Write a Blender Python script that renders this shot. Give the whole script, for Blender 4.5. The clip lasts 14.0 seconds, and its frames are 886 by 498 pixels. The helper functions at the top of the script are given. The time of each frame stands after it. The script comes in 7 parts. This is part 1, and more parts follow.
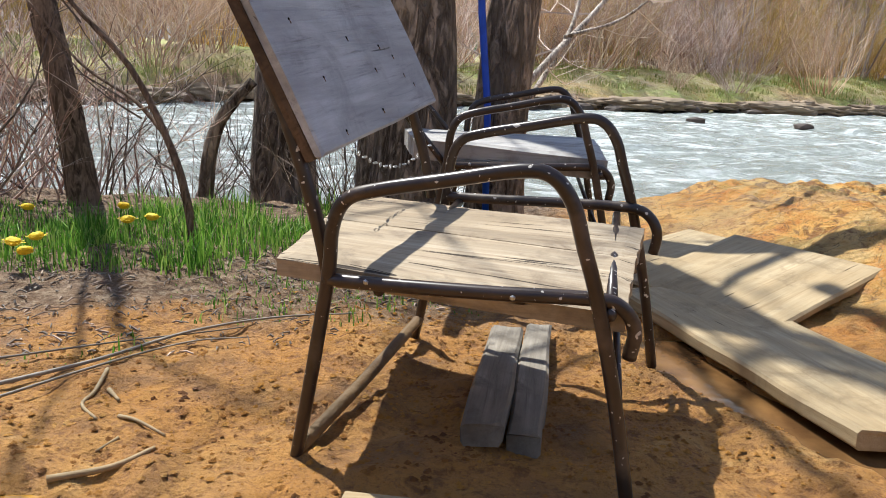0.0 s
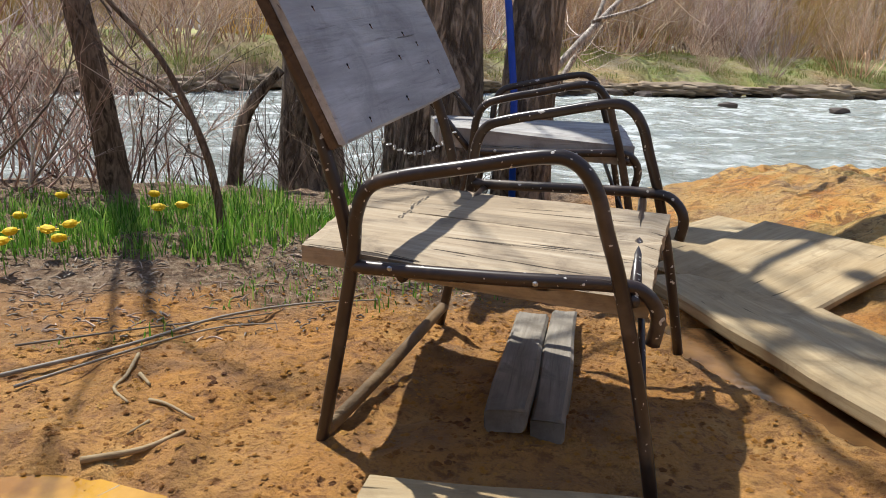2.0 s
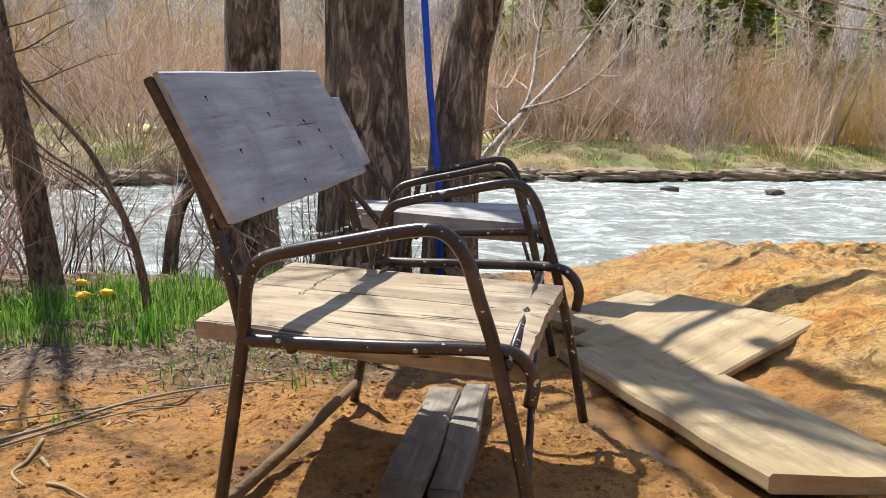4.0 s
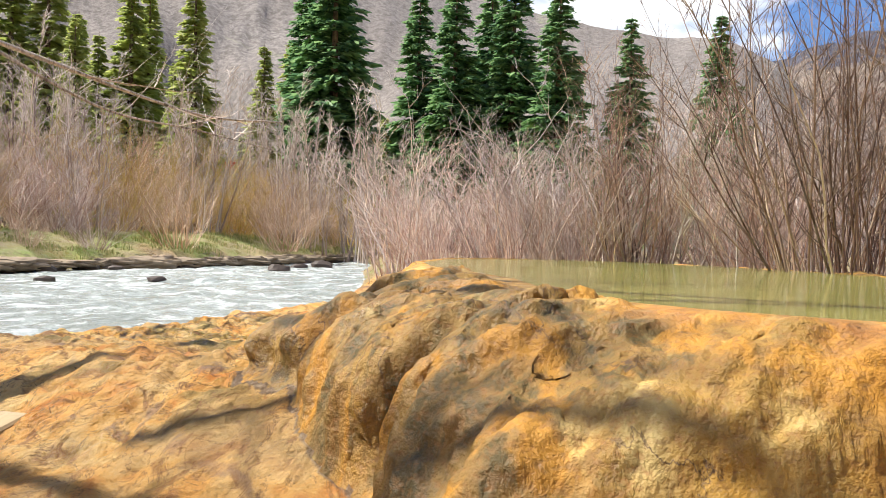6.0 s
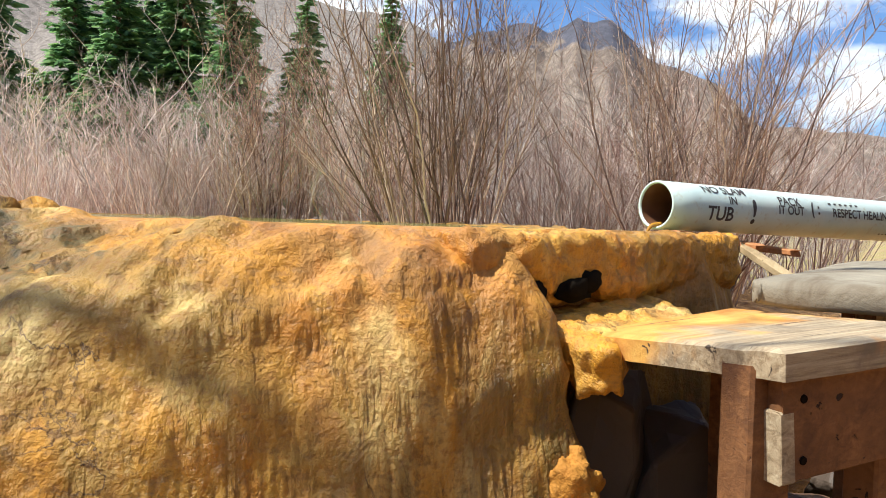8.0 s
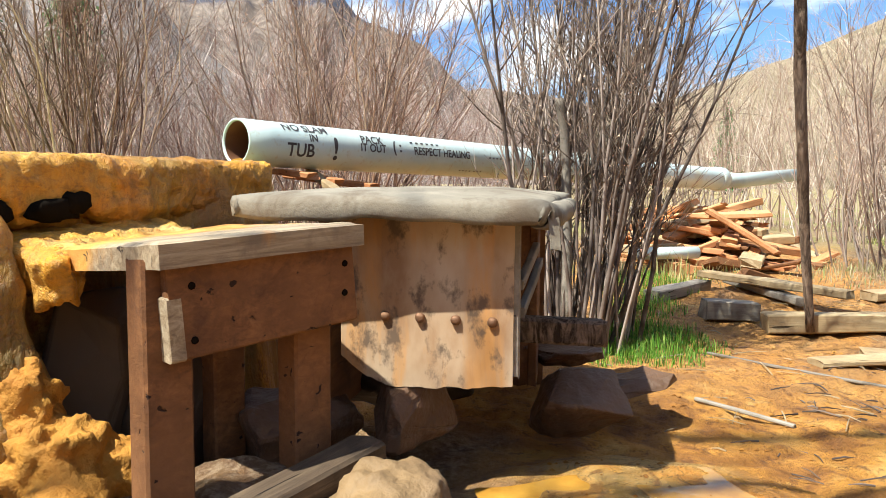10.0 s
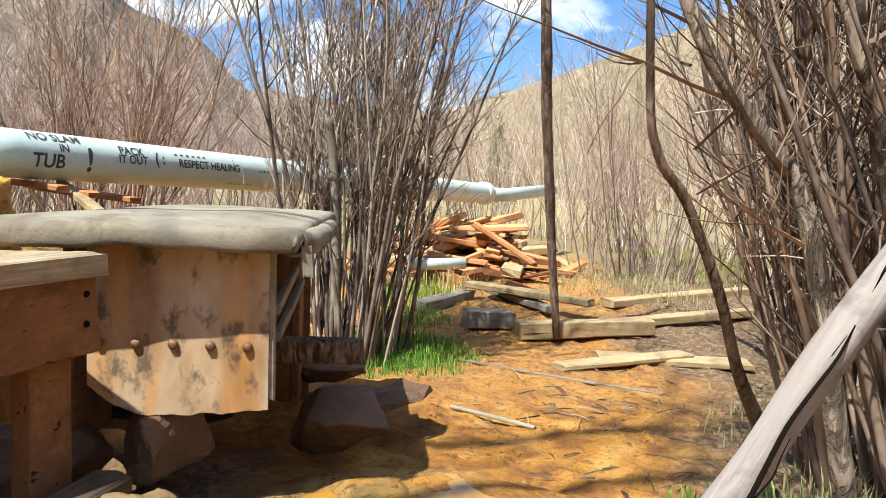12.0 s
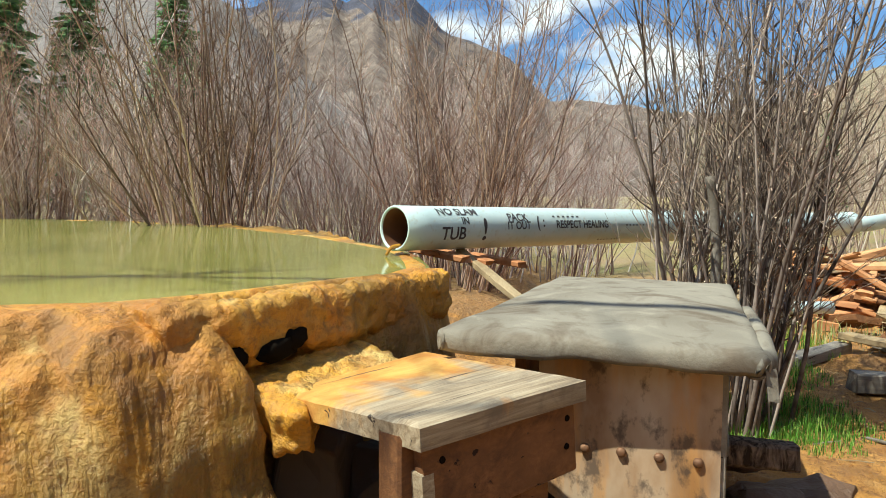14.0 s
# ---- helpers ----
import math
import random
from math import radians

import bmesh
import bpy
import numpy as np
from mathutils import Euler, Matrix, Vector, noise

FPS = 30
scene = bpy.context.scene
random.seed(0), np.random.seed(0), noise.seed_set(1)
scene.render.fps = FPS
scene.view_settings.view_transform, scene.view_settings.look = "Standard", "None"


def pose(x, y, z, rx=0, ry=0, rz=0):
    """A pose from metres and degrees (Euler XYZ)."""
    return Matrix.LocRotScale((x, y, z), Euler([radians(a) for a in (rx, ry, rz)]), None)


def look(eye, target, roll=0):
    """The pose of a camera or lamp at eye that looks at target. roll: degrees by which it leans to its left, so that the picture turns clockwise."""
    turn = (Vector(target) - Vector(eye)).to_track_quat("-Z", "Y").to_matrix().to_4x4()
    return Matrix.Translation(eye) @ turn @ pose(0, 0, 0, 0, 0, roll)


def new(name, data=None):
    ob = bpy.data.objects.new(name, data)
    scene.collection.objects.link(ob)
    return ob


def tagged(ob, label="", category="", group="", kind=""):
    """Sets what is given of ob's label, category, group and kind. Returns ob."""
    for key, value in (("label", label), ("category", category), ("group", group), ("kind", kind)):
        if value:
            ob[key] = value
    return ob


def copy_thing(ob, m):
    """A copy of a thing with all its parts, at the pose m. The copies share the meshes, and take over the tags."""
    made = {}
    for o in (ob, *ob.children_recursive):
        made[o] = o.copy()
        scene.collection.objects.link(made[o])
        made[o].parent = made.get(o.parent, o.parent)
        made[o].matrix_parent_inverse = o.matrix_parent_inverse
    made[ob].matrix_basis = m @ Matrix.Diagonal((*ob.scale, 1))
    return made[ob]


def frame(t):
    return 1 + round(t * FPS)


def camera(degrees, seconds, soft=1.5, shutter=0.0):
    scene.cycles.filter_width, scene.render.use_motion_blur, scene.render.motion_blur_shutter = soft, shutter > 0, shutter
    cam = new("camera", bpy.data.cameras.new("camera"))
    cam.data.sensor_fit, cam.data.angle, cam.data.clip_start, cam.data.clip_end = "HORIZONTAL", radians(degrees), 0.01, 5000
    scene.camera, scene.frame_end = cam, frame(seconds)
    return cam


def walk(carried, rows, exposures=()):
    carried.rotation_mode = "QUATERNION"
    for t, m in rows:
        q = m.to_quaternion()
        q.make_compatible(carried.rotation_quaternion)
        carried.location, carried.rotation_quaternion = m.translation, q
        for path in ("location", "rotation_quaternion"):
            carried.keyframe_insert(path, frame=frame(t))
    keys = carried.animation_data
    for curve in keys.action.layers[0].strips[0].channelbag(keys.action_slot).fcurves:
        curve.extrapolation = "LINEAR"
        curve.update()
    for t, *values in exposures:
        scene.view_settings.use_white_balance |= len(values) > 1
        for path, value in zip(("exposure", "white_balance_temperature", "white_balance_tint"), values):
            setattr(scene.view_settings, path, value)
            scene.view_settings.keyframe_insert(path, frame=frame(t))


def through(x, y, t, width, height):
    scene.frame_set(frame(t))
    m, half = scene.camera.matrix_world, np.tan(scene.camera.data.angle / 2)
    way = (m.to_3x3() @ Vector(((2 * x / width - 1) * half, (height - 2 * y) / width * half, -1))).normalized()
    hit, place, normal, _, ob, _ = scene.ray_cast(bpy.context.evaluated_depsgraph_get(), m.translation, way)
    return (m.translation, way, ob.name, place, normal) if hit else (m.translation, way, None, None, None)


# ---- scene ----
cam = camera(59.1, 14.0, soft=0.9)

PATH = [
    (0, (0.016, 0.179, 0.8), (-0.126, 2.12, 0.339), 2.6),
    (0.5, (0.021, 0.175, 0.787), (-0.138, 2.116, 0.33), 2.3),
    (1, (0.024, 0.178, 0.792), (-0.154, 2.113, 0.316), 2.4),
    (1.5, (0.018, 0.181, 0.788), (-0.169, 2.112, 0.299), 2.4),
    (2, (0.027, 0.174, 0.8), (-0.186, 2.1, 0.305), 2.0),
    (2.2, (0.027, 0.161, 0.802), (-0.193, 2.089, 0.318), 1.9),
    (4.3, (0.211, 0.104, 0.782), (0.156, 2.092, 0.566), 0.5),
    (4.5, (0.237, 0.111, 0.776), (0.323, 2.101, 0.598), 1.1),
    (4.6, (0.259, 0.098, 0.787), (0.412, 2.085, 0.623), 1.5),
    (5, (0.458, 0.05, 0.79), (0.894, 1.999, 0.694), 1.3),
    (5.5, (0.683, 0.039, 0.777), (1.56, 1.836, 0.745), 0.9),
    (6, (0.84, 0.003, 0.781), (2.067, 1.583, 0.766), 1.4),
    (6.4, (0.919, -0.053, 0.763), (2.34, 1.355, 0.755), 2.4),
    (6.5, (0.932, -0.057, 0.777), (2.401, 1.299, 0.746), 2.4),
    (7, (1.02, -0.152, 0.72), (2.633, 1.03, 0.685), 2.8),
    (7.2, (1.05, -0.199, 0.698), (2.7, 0.93, 0.659), 2.7),
    (9.3, (1.189, -0.866, 0.629), (3.071, -0.204, 0.492), 0.7),
    (9.5, (1.196, -0.914, 0.616), (3.108, -0.344, 0.471), 0.9),
    (10, (1.184, -1.035, 0.573), (3.153, -0.726, 0.405), 0.5),
    (10.5, (1.155, -1.124, 0.547), (3.145, -1.09, 0.356), 0.6),
    (11, (1.124, -1.161, 0.558), (3.107, -1.333, 0.356), 1.0),
    (11.5, (1.099, -1.129, 0.594), (3.069, -1.409, 0.403), 1.8),
    (12, (1.108, -1.11, 0.636), (3.089, -1.349, 0.491), 1.8),
    (12.5, (1.142, -1.04, 0.698), (3.137, -1.129, 0.599), 2.3),
    (13, (1.158, -0.946, 0.732), (3.155, -0.851, 0.683), 3.2),
    (13.5, (1.163, -0.845, 0.782), (3.139, -0.543, 0.723), 2.4),
    (14, (1.097, -0.732, 0.899), (3.024, -0.214, 0.759), 0.3),
]
walk(cam, [(t, look(eye, target, roll)) for t, eye, target, roll in PATH], exposures=[(0, 0.66, 6100, 7), (0.5, 0.48, 6100, 7), (2.0, 0.44, 6250, 8), (4.5, 0.82, 6350, 9), (5.5, 0.92, 6500, 10), (6.8, 0.74, 6400, 8), (9.5, 1.14, 6350, 5), (12.5, 0.96, 6250, 1), (13.5, 0.58, 6150, -3), (14, 0.64, 6250, -2)])

# ---- light ----
SUN = Vector((-0.36, 0.37, 0.855)).normalized()
sun = new("sun", bpy.data.lights.new("sun", "SUN"))
sun.matrix_world = look(SUN * 60, (0, 0, 0))
sun.data.energy, sun.data.angle, sun.data.color = 5.0, radians(0.6), (1.0, 0.95, 0.86)

world = bpy.data.worlds.new("sky")
scene.world = world
world.use_nodes = True
wt = world.node_tree
wt.nodes.clear()
w_out = wt.nodes.new("ShaderNodeOutputWorld")
w_bg = wt.nodes.new("ShaderNodeBackground")
w_bg.inputs["Strength"].default_value = 0.064
w_sky = wt.nodes.new("ShaderNodeTexSky")
w_sky.sky_type, w_sky.sun_disc = "NISHITA", False
w_sky.sun_elevation = math.asin(SUN.z)
w_sky.sun_rotation = math.atan2(SUN.x, SUN.y)
w_tc = wt.nodes.new("ShaderNodeTexCoord")
w_map = wt.nodes.new("ShaderNodeMapping")
w_map.inputs["Scale"].default_value = (1.0, 1.0, 2.6)
w_map.inputs["Location"].default_value = (0.35, 0.12, 0.0)
w_n = wt.nodes.new("ShaderNodeTexNoise")
w_n.inputs["Scale"].default_value, w_n.inputs["Detail"].default_value = 3.2, 7
w_r = wt.nodes.new("ShaderNodeValToRGB")
w_r.color_ramp.elements[0].position, w_r.color_ramp.elements[1].position = 0.525, 0.61
w_mix = wt.nodes.new("ShaderNodeMix")
w_mix.data_type = "RGBA"
w_mix.inputs["B"].default_value = (11.5, 11.6, 11.9, 1)
w_tint = wt.nodes.new("ShaderNodeMix")
w_tint.data_type, w_tint.blend_type = "RGBA", "MULTIPLY"
w_tint.inputs["Factor"].default_value = 1.0
w_tint.inputs["B"].default_value = (0.85, 1.1, 1.5, 1)
wt.links.new(w_tc.outputs["Generated"], w_map.inputs["Vector"])
wt.links.new(w_map.outputs["Vector"], w_n.inputs["Vector"])
wt.links.new(w_n.outputs["Fac"], w_r.inputs["Fac"])
wt.links.new(w_r.outputs["Color"], w_mix.inputs["Factor"])
wt.links.new(w_sky.outputs["Color"], w_tint.inputs["A"])
wt.links.new(w_tint.outputs["Result"], w_mix.inputs["A"])
wt.links.new(w_mix.outputs["Result"], w_bg.inputs["Color"])
wt.links.new(w_bg.outputs["Background"], w_out.inputs["Surface"])


# ---- materials ----
class Graph:
    """A small builder for node materials."""

    def __init__(self, name, rough=0.7, metal=0.0, spec=0.5):
        self.mat = bpy.data.materials.new(name)
        self.mat.use_nodes = True
        self.t = self.mat.node_tree
        self.b = self.t.nodes["Principled BSDF"]
        self.b.inputs["Roughness"].default_value = rough
        self.b.inputs["Metallic"].default_value = metal
        self.b.inputs["Specular IOR Level"].default_value = spec
        self.tc = self.t.nodes.new("ShaderNodeTexCoord")

    def link(self, a, b):
        self.t.links.new(a, b)

    def coords(self, stretch=(1, 1, 1), space="Object"):
        m = self.t.nodes.new("ShaderNodeMapping")
        m.inputs["Scale"].default_value = stretch
        self.link(self.tc.outputs[space], m.inputs["Vector"])
        return m.outputs["Vector"]

    def noise(self, scale, detail=5, stretch=(1, 1, 1), rough=0.55, dist=0.0, space="Object"):
        n = self.t.nodes.new("ShaderNodeTexNoise")
        n.inputs["Scale"].default_value, n.inputs["Detail"].default_value = scale, detail
        n.inputs["Roughness"].default_value, n.inputs["Distortion"].default_value = rough, dist
        self.link(self.coords(stretch, space), n.inputs["Vector"])
        return n.outputs["Fac"]

    def voronoi(self, scale, stretch=(1, 1, 1), feature="DISTANCE_TO_EDGE"):
        n = self.t.nodes.new("ShaderNodeTexVoronoi")
        n.feature = feature
        n.inputs["Scale"].default_value = scale
        self.link(self.coords(stretch), n.inputs["Vector"])
        return n.outputs["Distance"]

    def ramp(self, fac, stops):
        r = self.t.nodes.new("ShaderNodeValToRGB")
        el = r.color_ramp.elements
        while len(el) < len(stops):
            el.new(0.5)
        for e, (p, c) in zip(el, stops):
            e.position = p
            e.color = (c, c, c, 1) if isinstance(c, (int, float)) else (*c, 1)
        self.link(fac, r.inputs["Fac"])
        return r.outputs["Color"]

    def mix(self, fac, a, b, mode="MIX"):
        m = self.t.nodes.new("ShaderNodeMix")
        m.data_type, m.blend_type = "RGBA", mode
        for key, v in (("Factor", fac), ("A", a), ("B", b)):
            if isinstance(v, (int, float)):
                m.inputs[key].default_value = v if key == "Factor" else (v, v, v, 1)
            elif isinstance(v, tuple):
                m.inputs[key].default_value = (*v, 1)
            else:
                self.link(v, m.inputs[key])
        return m.outputs["Result"]

    def random(self):
        return self.t.nodes.new("ShaderNodeObjectInfo").outputs["Random"]

    def island(self):
        return self.t.nodes.new("ShaderNodeNewGeometry").outputs["Random Per Island"]

    def attr(self, name):
        a = self.t.nodes.new("ShaderNodeAttribute")
        a.attribute_name = name
        s = self.t.nodes.new("ShaderNodeSeparateColor")
        self.link(a.outputs["Color"], s.inputs["Color"])
        return s.outputs["Red"], s.outputs["Green"], s.outputs["Blue"], a.outputs["Alpha"]

    def bump(self, fac, strength, dist=0.01):
        n = self.t.nodes.new("ShaderNodeBump")
        n.inputs["Strength"].default_value, n.inputs["Distance"].default_value = strength, dist
        self.link(fac, n.inputs["Height"])
        old = self.b.inputs["Normal"]
        if old.links:
            self.link(old.links[0].from_socket, n.inputs["Normal"])
        self.link(n.outputs["Normal"], old)

    def done(self, colour, rough=None):
        if isinstance(colour, tuple):
            self.b.inputs["Base Color"].default_value = (*colour, 1)
        else:
            self.link(colour, self.b.inputs["Base Color"])
        if rough is not None:
            self.link(rough, self.b.inputs["Roughness"])
        return self.mat


def wood_mat(name, pale, mid, dark, along=0, rough=0.75, stain=None, vary=0.35, wear=1.0, split=0.33):
    """Weathered wood with its grain along one axis of the piece."""
    g = Graph(name, rough, spec=0.3)

    def axis(across, length):
        v = [across] * 3
        v[along] = length
        return tuple(v)
    fine = g.noise(2.2, 8, axis(26.0, 1.3), 0.7, 0.5)
    broad = g.noise(1.3, 5, axis(6.0, 0.8), 0.6, 1.2)
    blot = g.noise(7.0, 7, rough=0.65, dist=0.5)
    wide = g.noise(2.4, 5, dist=0.6)
    col = g.ramp(fine, [(0.30, dark), (0.44, mid), (0.64, pale)])
    col = g.mix(g.ramp(broad, [(0.40, 0.0), (0.62, 0.75)]), col, tuple(c * 0.62 for c in mid))
    col = g.mix(g.ramp(wide, [(0.38, 0.0), (0.66, 0.6)]), col, stain or dark)
    col = g.mix(g.ramp(blot, [(0.52, 0.0), (0.66, 0.7 * wear)]), col, tuple(c * 0.8 for c in dark))
    col = g.mix(vary, col, g.ramp(g.random(), [(0.0, dark), (1.0, pale)]))
    cracks = g.ramp(g.noise(1.0, 4, axis(34.0, 1.5), 0.55, 0.9), [(split - 0.027, 0.0), (split, 1.0)])
    col = g.mix(cracks, tuple(c * 0.3 for c in dark), col)
    g.bump(fine, 0.5, 0.005)
    g.bump(cracks, 0.8, 0.006)
    g.bump(blot, 0.25, 0.006)
    return g.done(col)


def plain_mat(name, a, b, scale=6.0, rough=0.7, bump=0.2, metal=0.0, spec=0.4, dist=0.01, vary=0.0):
    g = Graph(name, rough, metal, spec)
    n = g.noise(scale, 7)
    m = g.noise(scale * 0.22, 3)
    col = g.mix(g.ramp(m, [(0.35, 0.0), (0.65, 1.0)]), a, b)
    col = g.mix(g.ramp(n, [(0.3, 0.0), (0.75, 0.8)]), col, tuple((x + y) * 0.32 for x, y in zip(a, b)))
    if vary:
        col = g.mix(vary, col, g.ramp(g.random(), [(0.0, a), (1.0, b)]))
    if bump:
        g.bump(n, bump, dist)
    return g.done(col)


def bark_mat(name, pale, dark, scale=30.0, bump=0.9):
    g = Graph(name, 0.9, spec=0.15)
    ridge_n = g.noise(scale * 0.55, 6, (1, 1, 0.24), 0.65, 1.4)
    plate = g.noise(scale * 0.9, 6, (1, 1, 0.45), 0.6, 0.6)
    m = g.noise(3.0, 4)
    furrow = g.ramp(ridge_n, [(0.40, 0.0), (0.56, 1.0)])
    col = g.mix(g.ramp(plate, [(0.32, 0.0), (0.68, 1.0)]), dark, pale)
    col = g.mix(furrow, tuple(c * 0.32 for c in dark), col)
    col = g.mix(g.ramp(m, [(0.4, 0.0), (0.75, 0.5)]), col, tuple(c * 1.2 for c in pale))
    g.bump(furrow, bump, 0.025)
    g.bump(plate, 0.5, 0.01)
    return g.done(col)


def twig_mat(name, stops):
    """Bare stems, each of its own shade."""
    g = Graph(name, 0.75, spec=0.25)
    col = g.ramp(g.island(), stops)
    n = g.noise(9.0, 4)
    col = g.mix(g.ramp(n, [(0.35, 0.0), (0.75, 0.45)]), col, (0.46, 0.385, 0.34))
    col = g.mix(1.0, col, g.ramp(g.random(), [(0.0, (0.62, 0.60, 0.58)), (0.35, (0.92, 0.90, 0.88)), (0.7, (1.12, 1.10, 1.08)), (1.0, (1.35, 1.25, 1.08))]), "MULTIPLY")
    return g.done(col)


def leaf_mat(name, stops, through=0.25):
    g = Graph(name, 0.55, spec=0.3)
    col = g.ramp(g.island(), stops)
    g.b.inputs["Subsurface Weight"].default_value = 0.0
    mat = g.done(col)
    tr = g.t.nodes.new("ShaderNodeBsdfTranslucent")
    g.link(col, tr.inputs["Color"])
    mx = g.t.nodes.new("ShaderNodeMixShader")
    mx.inputs["Fac"].default_value = through
    out = g.t.nodes["Material Output"]
    g.link(g.b.outputs["BSDF"], mx.inputs[1])
    g.link(tr.outputs["BSDF"], mx.inputs[2])
    g.link(mx.outputs["Shader"], out.inputs["Surface"])
    return mat


def travertine_mat():
    """Iron-stained spring crust: cream, ochre, rust, with olive runs down the faces."""
    g = Graph("travertine", 0.55, spec=0.45)
    big = g.noise(1.7, 6, (1, 1, 0.55), 0.6, 0.9)
    run = g.noise(6.0, 7, (1.0, 1.0, 0.16), 0.65, 0.6)
    fine = g.noise(42.0, 8, (1, 1, 1.6), 0.7)
    mid = g.noise(9.0, 6, (1, 1, 0.7), 0.6, 0.15)
    col = g.ramp(big, [(0.28, (0.27, 0.105, 0.018)), (0.40, (0.48, 0.205, 0.03)), (0.49, (0.58, 0.30, 0.04)), (0.57, (0.62, 0.36, 0.065)), (0.64, (0.65, 0.44, 0.13)), (0.74, (0.46, 0.18, 0.018))])
    col = g.mix(g.ramp(mid, [(0.54, 0.0), (0.63, 0.7)]), col, (0.52, 0.20, 0.014))
    ochre = g.noise(3.1, 6, (1, 1, 0.35), 0.6, 0.8)
    col = g.mix(g.ramp(ochre, [(0.56, 0.0), (0.64, 0.75)]), col, (0.62, 0.29, 0.018))
    col = g.mix(g.ramp(ochre, [(0.36, 0.75), (0.45, 0.0)]), col, (0.26, 0.13, 0.045))
    col = g.mix(g.ramp(run, [(0.50, 0.0), (0.64, 0.7)]), col, (0.30, 0.15, 0.03))
    runs2 = g.noise(2.6, 6, (1.0, 1.0, 0.12), 0.65, 0.5)
    col = g.mix(g.ramp(runs2, [(0.56, 0.0), (0.68, 0.75)]), col, (0.20, 0.13, 0.03))
    algae_shade = g.attr("zone")[0]
    drip = g.noise(7.0, 6, (1.0, 1.0, 0.10), 0.6, 0.5)
    col = g.mix(g.mix(1.0, algae_shade, 0.55, "MULTIPLY"), col, (0.20, 0.125, 0.03))
    col = g.mix(g.mix(1.0, algae_shade, g.ramp(drip, [(0.36, 0.15), (0.56, 0.9)]), "MULTIPLY"), col, (0.25, 0.145, 0.03))
    col = g.mix(g.mix(1.0, algae_shade, g.ramp(g.noise(11.0, 6, (1.0, 1.0, 0.12), 0.6, 0.3), [(0.50, 0.0), (0.60, 0.85)]), "MULTIPLY"), col, (0.07, 0.055, 0.012))
    stain = g.noise(5.2, 6, (1.0, 1.0, 0.07), 0.6, 0.25)
    col = g.mix(g.ramp(stain, [(0.54, 0.0), (0.61, 0.7)]), col, (0.53, 0.235, 0.015))
    col = g.mix(g.mix(1.0, algae_shade, g.ramp(stain, [(0.36, 0.9), (0.46, 0.0)]), "MULTIPLY"), col, (0.055, 0.045, 0.012))
    pale = g.noise(4.2, 6, (1, 1, 0.3), 0.6, 0.4)
    col = g.mix(g.ramp(pale, [(0.58, 0.0), (0.68, 0.65)]), col, (0.64, 0.47, 0.17))
    col = g.mix(g.ramp(fine, [(0.34, 0.7), (0.50, 0.0)]), col, (0.28, 0.12, 0.025))
    crack = g.ramp(g.noise(2.1, 7, (1, 1, 0.8), 0.6, 1.6), [(0.489, 0.0), (0.5, 1.0), (0.511, 0.0)])
    col = g.mix(g.mix(1.0, crack, g.ramp(big, [(0.45, 0.0), (0.55, 1.0)]), "MULTIPLY"), col, (0.09, 0.045, 0.018))
    scale = g.noise(24.0, 6, (1, 1, 1.8), 0.65, 0.1)
    col = g.mix(g.ramp(scale, [(0.36, 0.6), (0.47, 0.0)]), col, (0.20, 0.10, 0.025))
    g.bump(fine, 0.6, 0.012)
    g.bump(scale, 0.35, 0.02)
    g.bump(mid, 0.8, 0.05)
    g.bump(crack, -0.5, 0.015)
    return g.done(col, g.ramp(run, [(0.35, 0.3), (0.65, 0.8)]))


